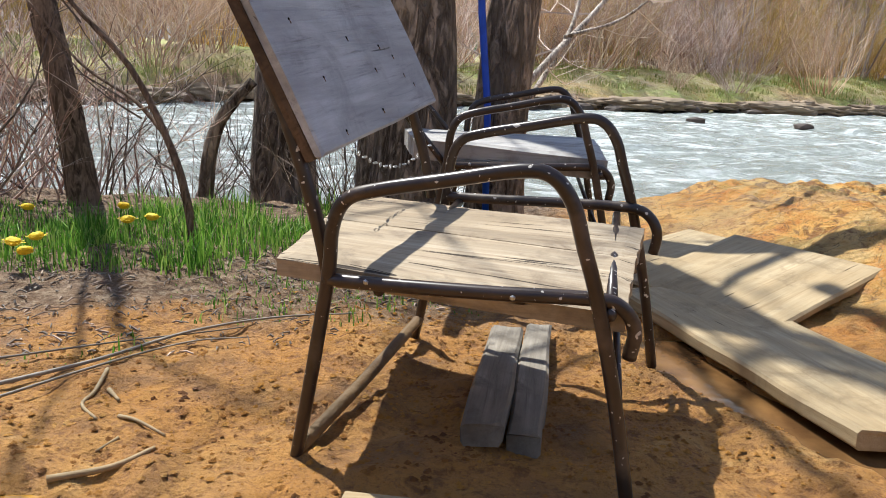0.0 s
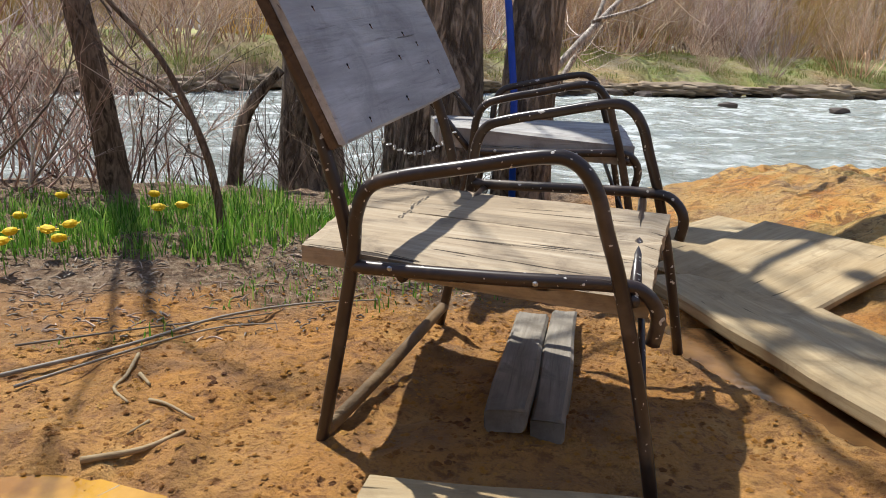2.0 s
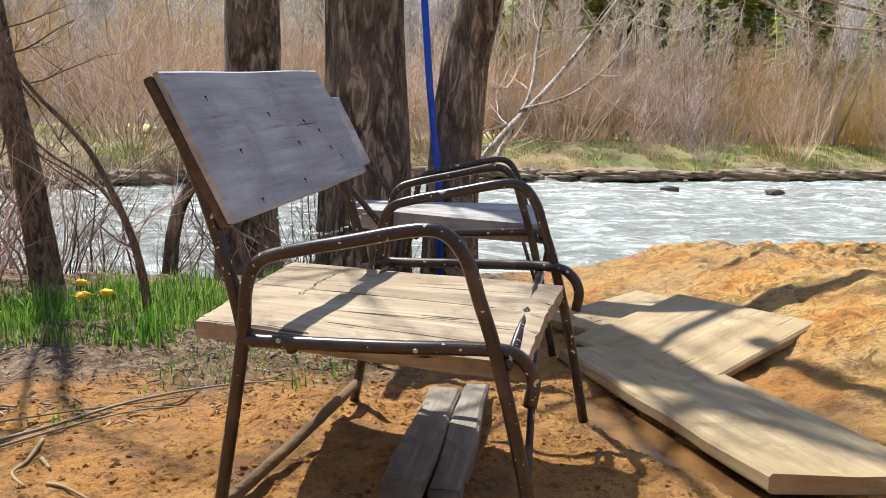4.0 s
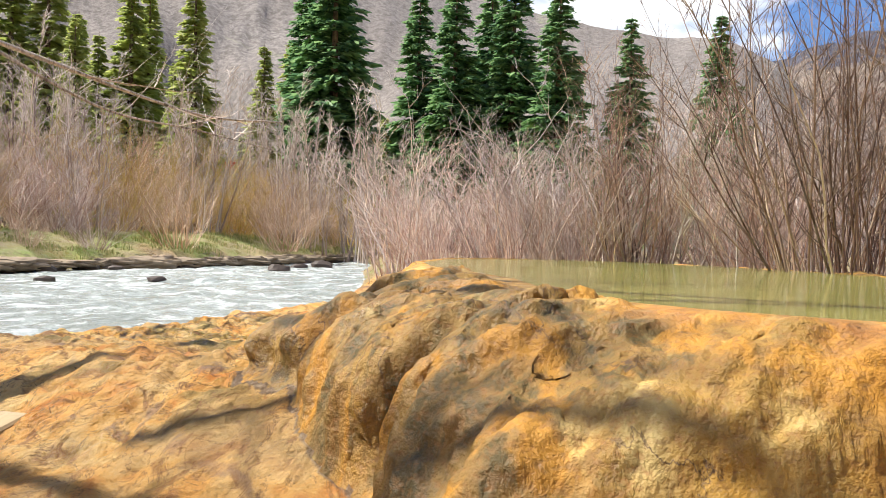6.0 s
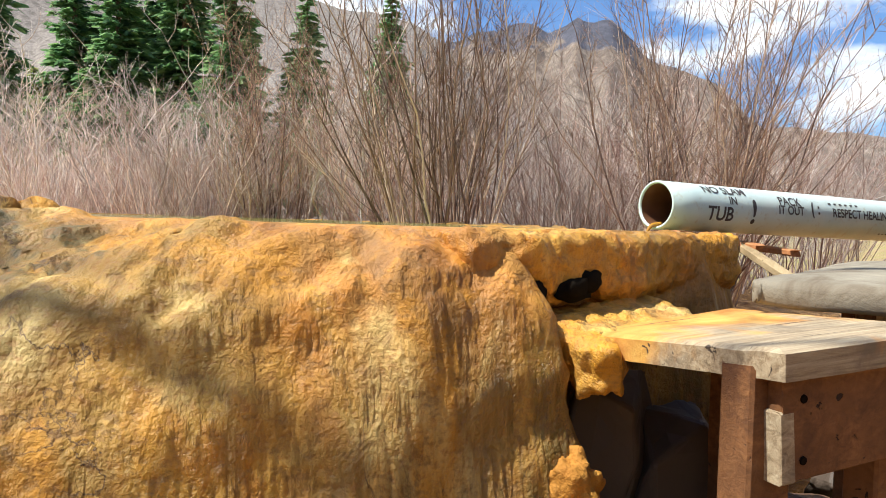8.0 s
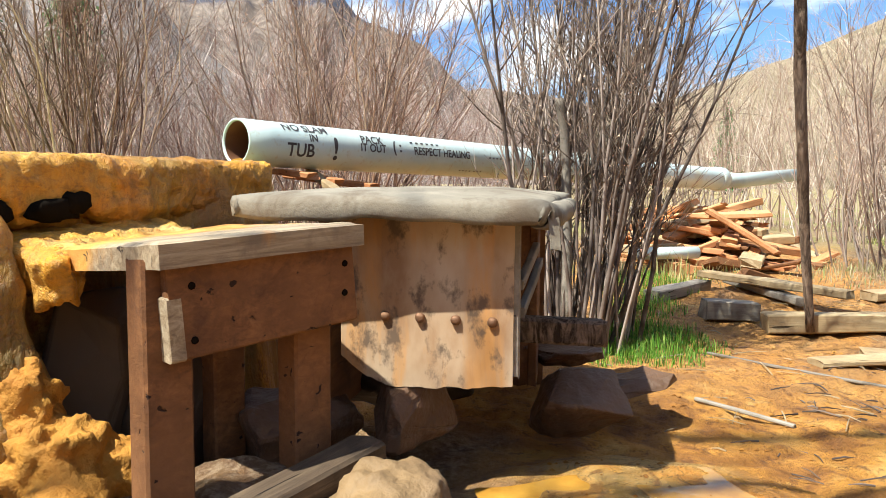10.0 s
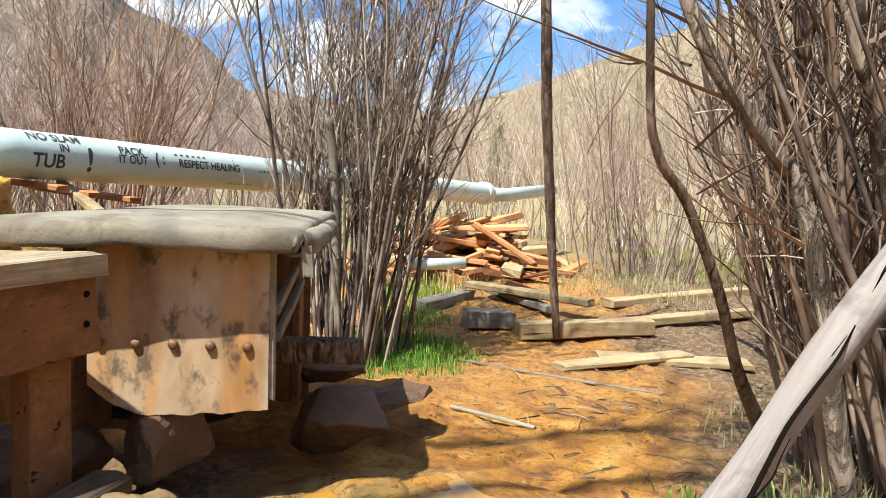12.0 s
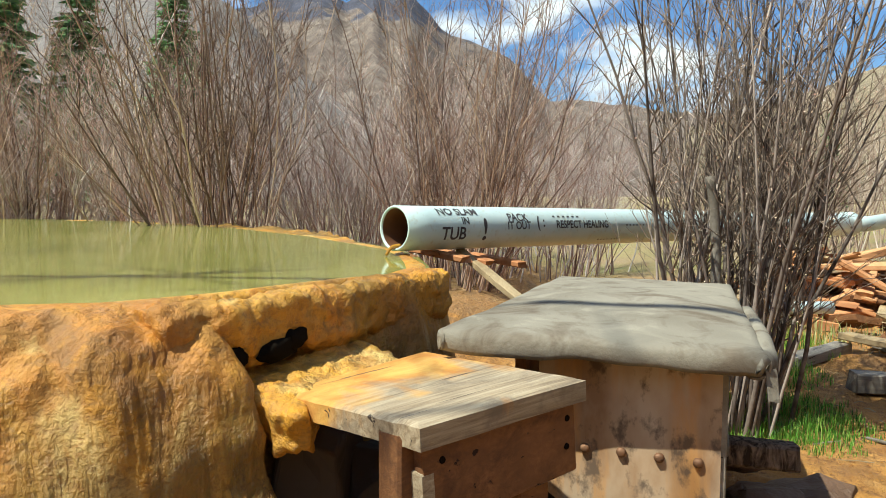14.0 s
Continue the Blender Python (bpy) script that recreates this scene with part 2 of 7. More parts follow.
def ground_mat():
    """Orange spring silt, brown litter, meadow and far slopes, told apart by the zone layer. The litter zone also
    carries painted shade under the table.
    """
    g = Graph("ground", 0.8, spec=0.4)
    litter, meadow, wet, mud = g.attr("zone")
    big = g.noise(1.4, 5, dist=0.6)
    mid = g.noise(7.0, 7)
    fine = g.noise(60.0, 8, rough=0.7)
    silt = g.ramp(mid, [(0.28, (0.30, 0.13, 0.03)), (0.42, (0.48, 0.24, 0.068)), (0.58, (0.58, 0.30, 0.085)), (0.75, (0.64, 0.41, 0.17))])
    silt = g.mix(g.ramp(big, [(0.42, 0.0), (0.60, 0.8)]), silt, (0.52, 0.235, 0.05))
    clod = g.noise(22.0, 7, rough=0.7)
    silt = g.mix(g.ramp(clod, [(0.38, 0.8), (0.47, 0.0)]), silt, (0.22, 0.09, 0.028))
    silt = g.mix(g.ramp(g.noise(3.2, 6, dist=0.8), [(0.52, 0.0), (0.66, 0.75)]), silt, (0.27, 0.15, 0.07))
    silt = g.mix(g.ramp(fine, [(0.36, 0.65), (0.50, 0.0)]), silt, (0.26, 0.12, 0.045))
    crust = g.ramp(g.noise(3.3, 7, dist=0.9), [(0.32, (0.70, 0.24, 0.03)), (0.45, (0.80, 0.43, 0.10)), (0.57, (0.80, 0.53, 0.20)), (0.68, (0.60, 0.34, 0.12))])
    crust = g.mix(g.ramp(g.noise(9.0, 8, rough=0.65, dist=0.8), [(0.54, 0.0), (0.61, 0.8)]), crust, (0.26, 0.105, 0.03))
    crust = g.mix(g.ramp(g.noise(2.3, 6, dist=0.5), [(0.56, 0.0), (0.63, 0.8)]), crust, (0.20, 0.15, 0.03))
    flake = g.noise(13.0, 8, (1, 1, 1), 0.62, 1.2)
    crust = g.mix(g.ramp(flake, [(0.34, 0.85), (0.41, 0.0)]), crust, (0.22, 0.085, 0.025))
    crust = g.mix(g.ramp(flake, [(0.58, 0.0), (0.66, 0.6)]), crust, (0.74, 0.52, 0.20))
    split = g.ramp(g.noise(3.6, 7, rough=0.6, dist=1.8), [(0.491, 0.0), (0.5, 1.0), (0.509, 0.0)])
    crust = g.mix(g.ramp(g.noise(1.9, 7, (1, 1, 1), 0.6, 1.4), [(0.58, 0.0), (0.64, 0.75)]), crust, (0.25, 0.165, 0.13))
    crust = g.mix(split, crust, (0.16, 0.075, 0.025))
    path = g.ramp(g.noise(5.0, 7, dist=0.4), [(0.30, (0.18, 0.07, 0.018)), (0.43, (0.38, 0.16, 0.03)), (0.55, (0.56, 0.26, 0.045)), (0.70, (0.66, 0.37, 0.10))])
    path = g.mix(g.ramp(clod, [(0.36, 0.7), (0.46, 0.0)]), path, (0.15, 0.06, 0.02))
    silt = g.mix(mud, silt, path)
    col = g.mix(wet, silt, crust)
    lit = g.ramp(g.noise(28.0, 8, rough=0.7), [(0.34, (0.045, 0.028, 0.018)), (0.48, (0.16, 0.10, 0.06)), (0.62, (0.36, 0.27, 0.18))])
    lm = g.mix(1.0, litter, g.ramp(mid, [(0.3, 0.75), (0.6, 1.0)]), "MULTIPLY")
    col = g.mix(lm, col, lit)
    mead = g.ramp(g.noise(0.45, 6), [(0.40, (0.40, 0.31, 0.17)), (0.51, (0.38, 0.36, 0.13)), (0.62, (0.25, 0.35, 0.065))])
    mead = g.mix(g.ramp(g.noise(6.0, 6), [(0.4, 0.0), (0.7, 0.7)]), mead, (0.42, 0.34, 0.18))
    col = g.mix(meadow, col, mead)
    g.bump(fine, 0.6, 0.012)
    g.bump(clod, 1.0, 0.05)
    g.bump(mid, 0.6, 0.04)
    g.bump(g.mix(1.0, wet, g.ramp(flake, [(0.36, 0.0), (0.62, 1.0)]), "MULTIPLY"), 0.8, 0.03)
    g.bump(split, -0.5, 0.015)
    rough = g.mix(wet, g.ramp(mid, [(0.35, 0.65), (0.6, 0.95)]), g.ramp(g.noise(2.1, 4), [(0.42, 0.18), (0.60, 0.75)]))
    return g.done(col, rough)


def pool_mat():
    g = Graph("spring_water", 0.09, spec=0.5)
    g.b.inputs["IOR"].default_value = 1.33
    n = g.noise(1.2, 3)
    col = g.ramp(n, [(0.3, (0.22, 0.22, 0.05)), (0.7, (0.33, 0.31, 0.085))])
    g.bump(g.noise(3.0, 3, (1, 1, 1), 0.4), 0.06, 0.02)
    return g.done(col)


def river_mat():
    g = Graph("river_water", 0.12, spec=0.5)
    g.b.inputs["IOR"].default_value = 1.33
    foam = g.noise(1.5, 9, (0.75, 1.4, 1), 0.7, 0.8)
    fine = g.noise(6.5, 8, (0.8, 1.4, 1), 0.7, 0.5)
    col = g.ramp(foam, [(0.40, (0.27, 0.295, 0.265)), (0.53, (0.40, 0.435, 0.405)), (0.66, (0.70, 0.73, 0.73))])
    col = g.mix(g.ramp(fine, [(0.52, 0.0), (0.66, 0.75)]), col, (0.78, 0.81, 0.81))
    g.bump(fine, 0.9, 0.10)
    g.bump(g.noise(18.0, 4, (0.7, 1.4, 1)), 0.35, 0.02)
    return g.done(col, g.ramp(foam, [(0.5, 0.1), (0.66, 0.6)]))


def mountain_mat(name, base, pale, rock, rock_at, grain=0.32, cap=None):
    """A far slope; cap is the height band in which bare rock takes over."""
    g = Graph(name, 0.95, spec=0.1)
    big = g.noise(0.009, 8, (1, 1, 1), 0.6)
    tex = g.noise(grain, 8, (1, 1, 0.55), 0.75)
    col = g.mix(g.ramp(big, [(0.38, 0.0), (0.62, 1.0)]), base, pale)
    col = g.mix(g.ramp(tex, [(0.40, 0.8), (0.56, 0.0)]), col, tuple(c * 0.45 for c in base))
    col = g.mix(g.ramp(g.noise(grain * 4, 6, (1, 1, 0.6), 0.7), [(0.42, 0.6), (0.54, 0.0)]), col, tuple(c * 0.5 for c in base))
    patch = g.noise(0.011, 8, rough=0.7, dist=0.6)
    if cap:
        sep = g.t.nodes.new("ShaderNodeSeparateXYZ")
        g.link(g.tc.outputs["Object"], sep.inputs["Vector"])
        rise = g.t.nodes.new("ShaderNodeMapRange")
        rise.inputs["From Min"].default_value, rise.inputs["From Max"].default_value = cap
        rise.inputs["To Min"].default_value, rise.inputs["To Max"].default_value = -0.25, 0.22
        g.link(sep.outputs["Z"], rise.inputs["Value"])
        patch = g.mix(1.0, patch, rise.outputs["Result"], "ADD")
    col = g.mix(g.ramp(patch, [(rock_at, 0.0), (rock_at + 0.06, 1.0)]), col, g.mix(g.ramp(tex, [(0.4, 0.0), (0.6, 1.0)]), tuple(c * 0.6 for c in rock), rock))
    g.bump(tex, 0.5, 1.2 / grain)
    return g.done(col)


M_TRAV = travertine_mat()
M_GROUND = ground_mat()
M_POOL = pool_mat()
M_RIVER = river_mat()
M_SEAT = wood_mat("pale_seat_wood", (0.54, 0.45, 0.33), (0.38, 0.29, 0.19), (0.13, 0.085, 0.055), 0, split=0.372, vary=0.1, stain=(0.31, 0.23, 0.14))
M_BACK = wood_mat("grey_board", (0.52, 0.54, 0.57), (0.41, 0.42, 0.45), (0.15, 0.145, 0.15), 1, vary=0.08, stain=(0.27, 0.275, 0.29), wear=0.5)
M_DARKWOOD = wood_mat("dark_board", (0.16, 0.105, 0.065), (0.10, 0.065, 0.04), (0.045, 0.028, 0.018), 1, vary=0.05)
M_BLEACHED = wood_mat("bleached_board", (0.52, 0.50, 0.48), (0.42, 0.40, 0.38), (0.22, 0.19, 0.17), 0, vary=0.05, stain=(0.36, 0.34, 0.32))
M_PLANK = wood_mat("silted_plank", (0.50, 0.40, 0.25), (0.40, 0.30, 0.17), (0.24, 0.165, 0.085), 0, vary=0.12, stain=(0.33, 0.22, 0.10), wear=1.0)
M_GREYWOOD = wood_mat("grey_wood", (0.40, 0.36, 0.30), (0.27, 0.235, 0.19), (0.10, 0.08, 0.06), 0, vary=0.3)
M_BROWNWOOD = wood_mat("rusty_wood", (0.27, 0.125, 0.047), (0.16, 0.068, 0.026), (0.08, 0.033, 0.018), 0, vary=0.12, stain=(0.24, 0.11, 0.045))


def table_mat():
    """Weathered boards, rusted orange where the spring runs over their back."""
    g = Graph("table_boards", 0.7, spec=0.3)
    fine = g.noise(2.2, 8, (1.3, 26.0, 26.0), 0.7, 0.5)
    col = g.ramp(fine, [(0.30, (0.12, 0.085, 0.055)), (0.46, (0.28, 0.21, 0.13)), (0.66, (0.45, 0.37, 0.25))])
    blot = g.noise(8.0, 7, rough=0.65, dist=0.5)
    col = g.mix(g.ramp(blot, [(0.50, 0.0), (0.66, 0.75)]), col, (0.17, 0.13, 0.09))
    sep = g.t.nodes.new("ShaderNodeSeparateXYZ")
    g.link(g.tc.outputs["Object"], sep.inputs["Vector"])
    back = g.t.nodes.new("ShaderNodeMapRange")
    back.inputs["From Min"].default_value, back.inputs["From Max"].default_value = 0.05, 0.50
    back.inputs["To Min"].default_value, back.inputs["To Max"].default_value = -0.22, 0.30
    g.link(sep.outputs["Y"], back.inputs["Value"])
    stain = g.mix(1.0, g.noise(3.5, 6, (2.0, 1.0, 1.0), dist=0.6), back.outputs["Result"], "ADD")
    col = g.mix(g.ramp(stain, [(0.46, 0.0), (0.66, 0.9)]), col, g.ramp(blot, [(0.35, (0.62, 0.36, 0.08)), (0.6, (0.46, 0.19, 0.03))]))
    cracks = g.ramp(g.noise(1.0, 4, (1.5, 34.0, 34.0), 0.55, 0.9), [(0.32, 0.0), (0.345, 1.0)])
    col = g.mix(cracks, (0.05, 0.035, 0.025), col)
    g.bump(fine, 0.5, 0.005)
    g.bump(blot, 0.4, 0.008)
    return g.done(col)


def panel_mat():
    """Old plywood: grey-pink, rust runs under the bolts, mildew above."""
    g = Graph("stained_panel", 0.75, spec=0.3)
    n = g.noise(6.0, 7, (1, 1, 0.5))
    col = g.ramp(n, [(0.34, (0.30, 0.17, 0.085)), (0.48, (0.42, 0.29, 0.18)), (0.64, (0.50, 0.38, 0.26))])
    run = g.noise(9.0, 6, (1, 1, 0.16), 0.6, 0.4)
    col = g.mix(g.ramp(run, [(0.50, 0.0), (0.64, 0.7)]), col, (0.54, 0.26, 0.075))
    mould = g.noise(13.0, 7, (1, 1, 0.7), 0.65)
    col = g.mix(g.ramp(mould, [(0.53, 0.0), (0.63, 0.85)]), col, (0.10, 0.07, 0.05))
    blotch = g.noise(4.0, 6, (1, 1, 0.5), 0.6, 0.6)
    col = g.mix(g.ramp(blotch, [(0.55, 0.0), (0.68, 0.5)]), col, (0.18, 0.13, 0.10))
    g.bump(n, 0.2, 0.006)
    return g.done(col)


M_PANEL = panel_mat()
M_TABLE = table_mat()
M_ROTTEN = wood_mat("rotten_beam", (0.17, 0.12, 0.072), (0.085, 0.056, 0.034), (0.04, 0.027, 0.018), 0, vary=0.05)
M_DEBRIS = wood_mat("orange_driftwood", (0.74, 0.44, 0.22), (0.62, 0.26, 0.09), (0.30, 0.11, 0.04), 0, vary=0.5)
M_LOG = wood_mat("silver_log", (0.42, 0.37, 0.34), (0.29, 0.25, 0.23), (0.12, 0.095, 0.09), 0, vary=0.0, stain=(0.25, 0.21, 0.195))
M_BARK = bark_mat("furrowed_bark", (0.43, 0.345, 0.27), (0.17, 0.125, 0.095))
M_BARKDARK = bark_mat("sapling_bark", (0.28, 0.20, 0.145), (0.13, 0.09, 0.065), 55.0, 0.4)
M_PALEBARK = bark_mat("pale_bark", (0.62, 0.55, 0.48), (0.36, 0.29, 0.24), 60.0, 0.3)
M_ROCK = plain_mat("brown_rock", (0.10, 0.052, 0.03), (0.20, 0.115, 0.065), 9.0, 0.55, 0.9, dist=0.035, vary=0.2)
M_MUDROCK = plain_mat("mud_crusted_rock", (0.29, 0.185, 0.08), (0.115, 0.07, 0.042), 8.0, 0.7, 0.9, dist=0.04)
M_DEPOSIT = plain_mat("orange_deposit", (0.38, 0.15, 0.018), (0.52, 0.25, 0.035), 22.0, 0.8, 0.9, dist=0.03)
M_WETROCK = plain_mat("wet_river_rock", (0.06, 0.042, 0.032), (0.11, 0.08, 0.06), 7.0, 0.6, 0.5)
def carpet_mat():
    """Old grey carpet: dirt in broad blotches and fine nap."""
    g = Graph("grey_carpet", 0.9, spec=0.2)
    nap = g.noise(120.0, 4)
    dirt = g.noise(5.0, 7, rough=0.65, dist=0.8)
    wide = g.noise(1.6, 5, dist=0.5)
    col = g.ramp(wide, [(0.35, (0.19, 0.165, 0.125)), (0.6, (0.26, 0.232, 0.182))])
    col = g.mix(g.ramp(dirt, [(0.50, 0.0), (0.64, 0.8)]), col, (0.12, 0.09, 0.062))
    col = g.mix(g.ramp(dirt, [(0.34, 0.6), (0.44, 0.0)]), col, (0.32, 0.285, 0.22))
    g.bump(nap, 0.4, 0.004)
    g.bump(dirt, 0.3, 0.012)
    return g.done(col)


M_TARP = carpet_mat()
M_BLUE = plain_mat("blue_paint", (0.01, 0.07, 0.55), (0.015, 0.09, 0.62), 20.0, 0.4, 0.05)
M_BOLT = plain_mat("rusty_bolt", (0.16, 0.08, 0.04), (0.25, 0.13, 0.07), 60.0, 0.6, 0.4, metal=0.4)
# near-black in place of the shade inside holes, cracks and gaps
M_DARK = plain_mat("shade_black", (0.008, 0.006, 0.004), (0.012, 0.008, 0.005), 20.0, 1.0, 0.3, spec=0.05)
M_INK = plain_mat("marker_ink", (0.05, 0.045, 0.05), (0.07, 0.06, 0.06), 40.0, 0.7, 0.0)
M_TWIG_RED = twig_mat("red_willow", [(0.0, (0.20, 0.10, 0.08)), (0.35, (0.46, 0.30, 0.26)), (0.65, (0.68, 0.57, 0.53)), (1.0, (0.88, 0.82, 0.80))])
M_TWIG_DARK = twig_mat("dark_willow", [(0.0, (0.035, 0.024, 0.019)), (0.5, (0.09, 0.06, 0.045)), (0.78, (0.22, 0.16, 0.12)), (1.0, (0.46, 0.38, 0.33))])
M_TWIG_BROWN = twig_mat("brown_willow", [(0.0, (0.05, 0.025, 0.018)), (0.45, (0.17, 0.09, 0.06)), (0.75, (0.38, 0.25, 0.17)), (1.0, (0.64, 0.50, 0.37))])
M_TWIG_BUSH = twig_mat("bush_stems", [(0.0, (0.025, 0.017, 0.013)), (0.4, (0.065, 0.045, 0.033)), (0.7, (0.16, 0.12, 0.095)), (1.0, (0.45, 0.38, 0.33))])
M_TWIG_NEAR = twig_mat("near_willow", [(0.0, (0.04, 0.026, 0.02)), (0.45, (0.13, 0.08, 0.055)), (0.75, (0.32, 0.21, 0.145)), (1.0, (0.58, 0.45, 0.34))])
M_TWIG_STRAW = twig_mat("straw_willow", [(0.0, (0.22, 0.13, 0.09)), (0.4, (0.42, 0.30, 0.23)), (0.8, (0.62, 0.52, 0.42)), (1.0, (0.80, 0.72, 0.63))])
M_BUD = twig_mat("willow_buds", [(0.0, (0.20, 0.07, 0.05)), (0.5, (0.42, 0.22, 0.14)), (1.0, (0.74, 0.62, 0.45))])
M_TWIG_TAN = twig_mat("tan_willow", [(0.0, (0.34, 0.19, 0.12)), (0.4, (0.58, 0.40, 0.29)), (0.8, (0.74, 0.59, 0.44)), (1.0, (0.88, 0.79, 0.66))])
M_TWIG_GOLD = twig_mat("golden_willow", [(0.0, (0.40, 0.24, 0.06)), (0.5, (0.60, 0.42, 0.10)), (1.0, (0.70, 0.56, 0.20))])
M_TWIG_PALE = twig_mat("pale_twigs", [(0.0, (0.34, 0.26, 0.23)), (0.5, (0.60, 0.52, 0.47)), (1.0, (0.82, 0.76, 0.71))])
M_GRASS = leaf_mat("grass_blades", [(0.0, (0.035, 0.10, 0.012)), (0.5, (0.13, 0.32, 0.03)), (1.0, (0.40, 0.52, 0.12))], 0.35)
M_DRYGRASS = leaf_mat("dry_grass", [(0.0, (0.30, 0.23, 0.12)), (0.6, (0.48, 0.40, 0.24)), (1.0, (0.22, 0.30, 0.08))])
M_GRASS_PALE = leaf_mat("meadow_grass", [(0.0, (0.17, 0.24, 0.05)), (0.45, (0.36, 0.37, 0.13)), (1.0, (0.52, 0.43, 0.23))])
M_BANK = plain_mat("bank_earth", (0.27, 0.20, 0.135), (0.36, 0.28, 0.19), 5.0, 0.9, 0.6, dist=0.05)
M_NEEDLE = leaf_mat("spruce_needles", [(0.0, (0.08, 0.17, 0.08)), (0.5, (0.16, 0.30, 0.12)), (1.0, (0.30, 0.46, 0.19))], 0.45)
M_NEEDLE_Y = leaf_mat("young_spruce_needles", [(0.0, (0.27, 0.33, 0.075)), (0.5, (0.43, 0.49, 0.13)), (1.0, (0.58, 0.60, 0.25))], 0.45)
M_YELLOW = plain_mat("dandelion_yellow", (0.85, 0.55, 0.01), (0.85, 0.62, 0.02), 30.0, 0.7, 0.2)
M_ROOF = plain_mat("red_roof", (0.45, 0.07, 0.03), (0.5, 0.10, 0.04), 1.0, 0.6, 0.0)


def tube_paint():
    """Dark brown enamel, chipped through to pale primer."""
    g = Graph("chipped_brown_enamel", 0.32, spec=0.5)
    base = g.mix(g.ramp(g.noise(7.0, 4), [(0.35, 0.0), (0.7, 1.0)]), (0.024, 0.016, 0.013), (0.052, 0.033, 0.025))
    chip = g.ramp(g.noise(75.0, 3, rough=0.4), [(0.685, 0.0), (0.71, 1.0)])
    col = g.mix(chip, base, (0.62, 0.58, 0.52))
    mud = g.ramp(g.noise(10.0, 6), [(0.55, 0.0), (0.75, 0.5)])
    col = g.mix(mud, col, (0.20, 0.14, 0.09))
    g.bump(chip, -0.3, 0.002)
    return g.done(col, g.ramp(mud, [(0.0, 0.28), (0.5, 0.7)]))


def pipe_paint():
    g = Graph("pale_green_pipe", 0.35, spec=0.5)
    n = g.noise(2.2, 5, (1, 1, 1), 0.6, 0.5)
    col = g.ramp(n, [(0.3, (0.44, 0.56, 0.55)), (0.55, (0.54, 0.64, 0.62)), (0.75, (0.50, 0.50, 0.38))])
    col = g.mix(g.ramp(g.noise(35.0, 6), [(0.58, 0.0), (0.75, 0.6)]), col, (0.38, 0.34, 0.22))
    return g.done(col)


M_TUBE = tube_paint()
M_PIPE = pipe_paint()
M_PIPE_IN = plain_mat("rusty_bore", (0.20, 0.09, 0.04), (0.12, 0.05, 0.025), 12.0, 0.6, 0.3)
M_CHAIN = plain_mat("galvanised_chain", (0.6, 0.6, 0.58), (0.5, 0.5, 0.5), 60.0, 0.35, 0.1, metal=0.9)


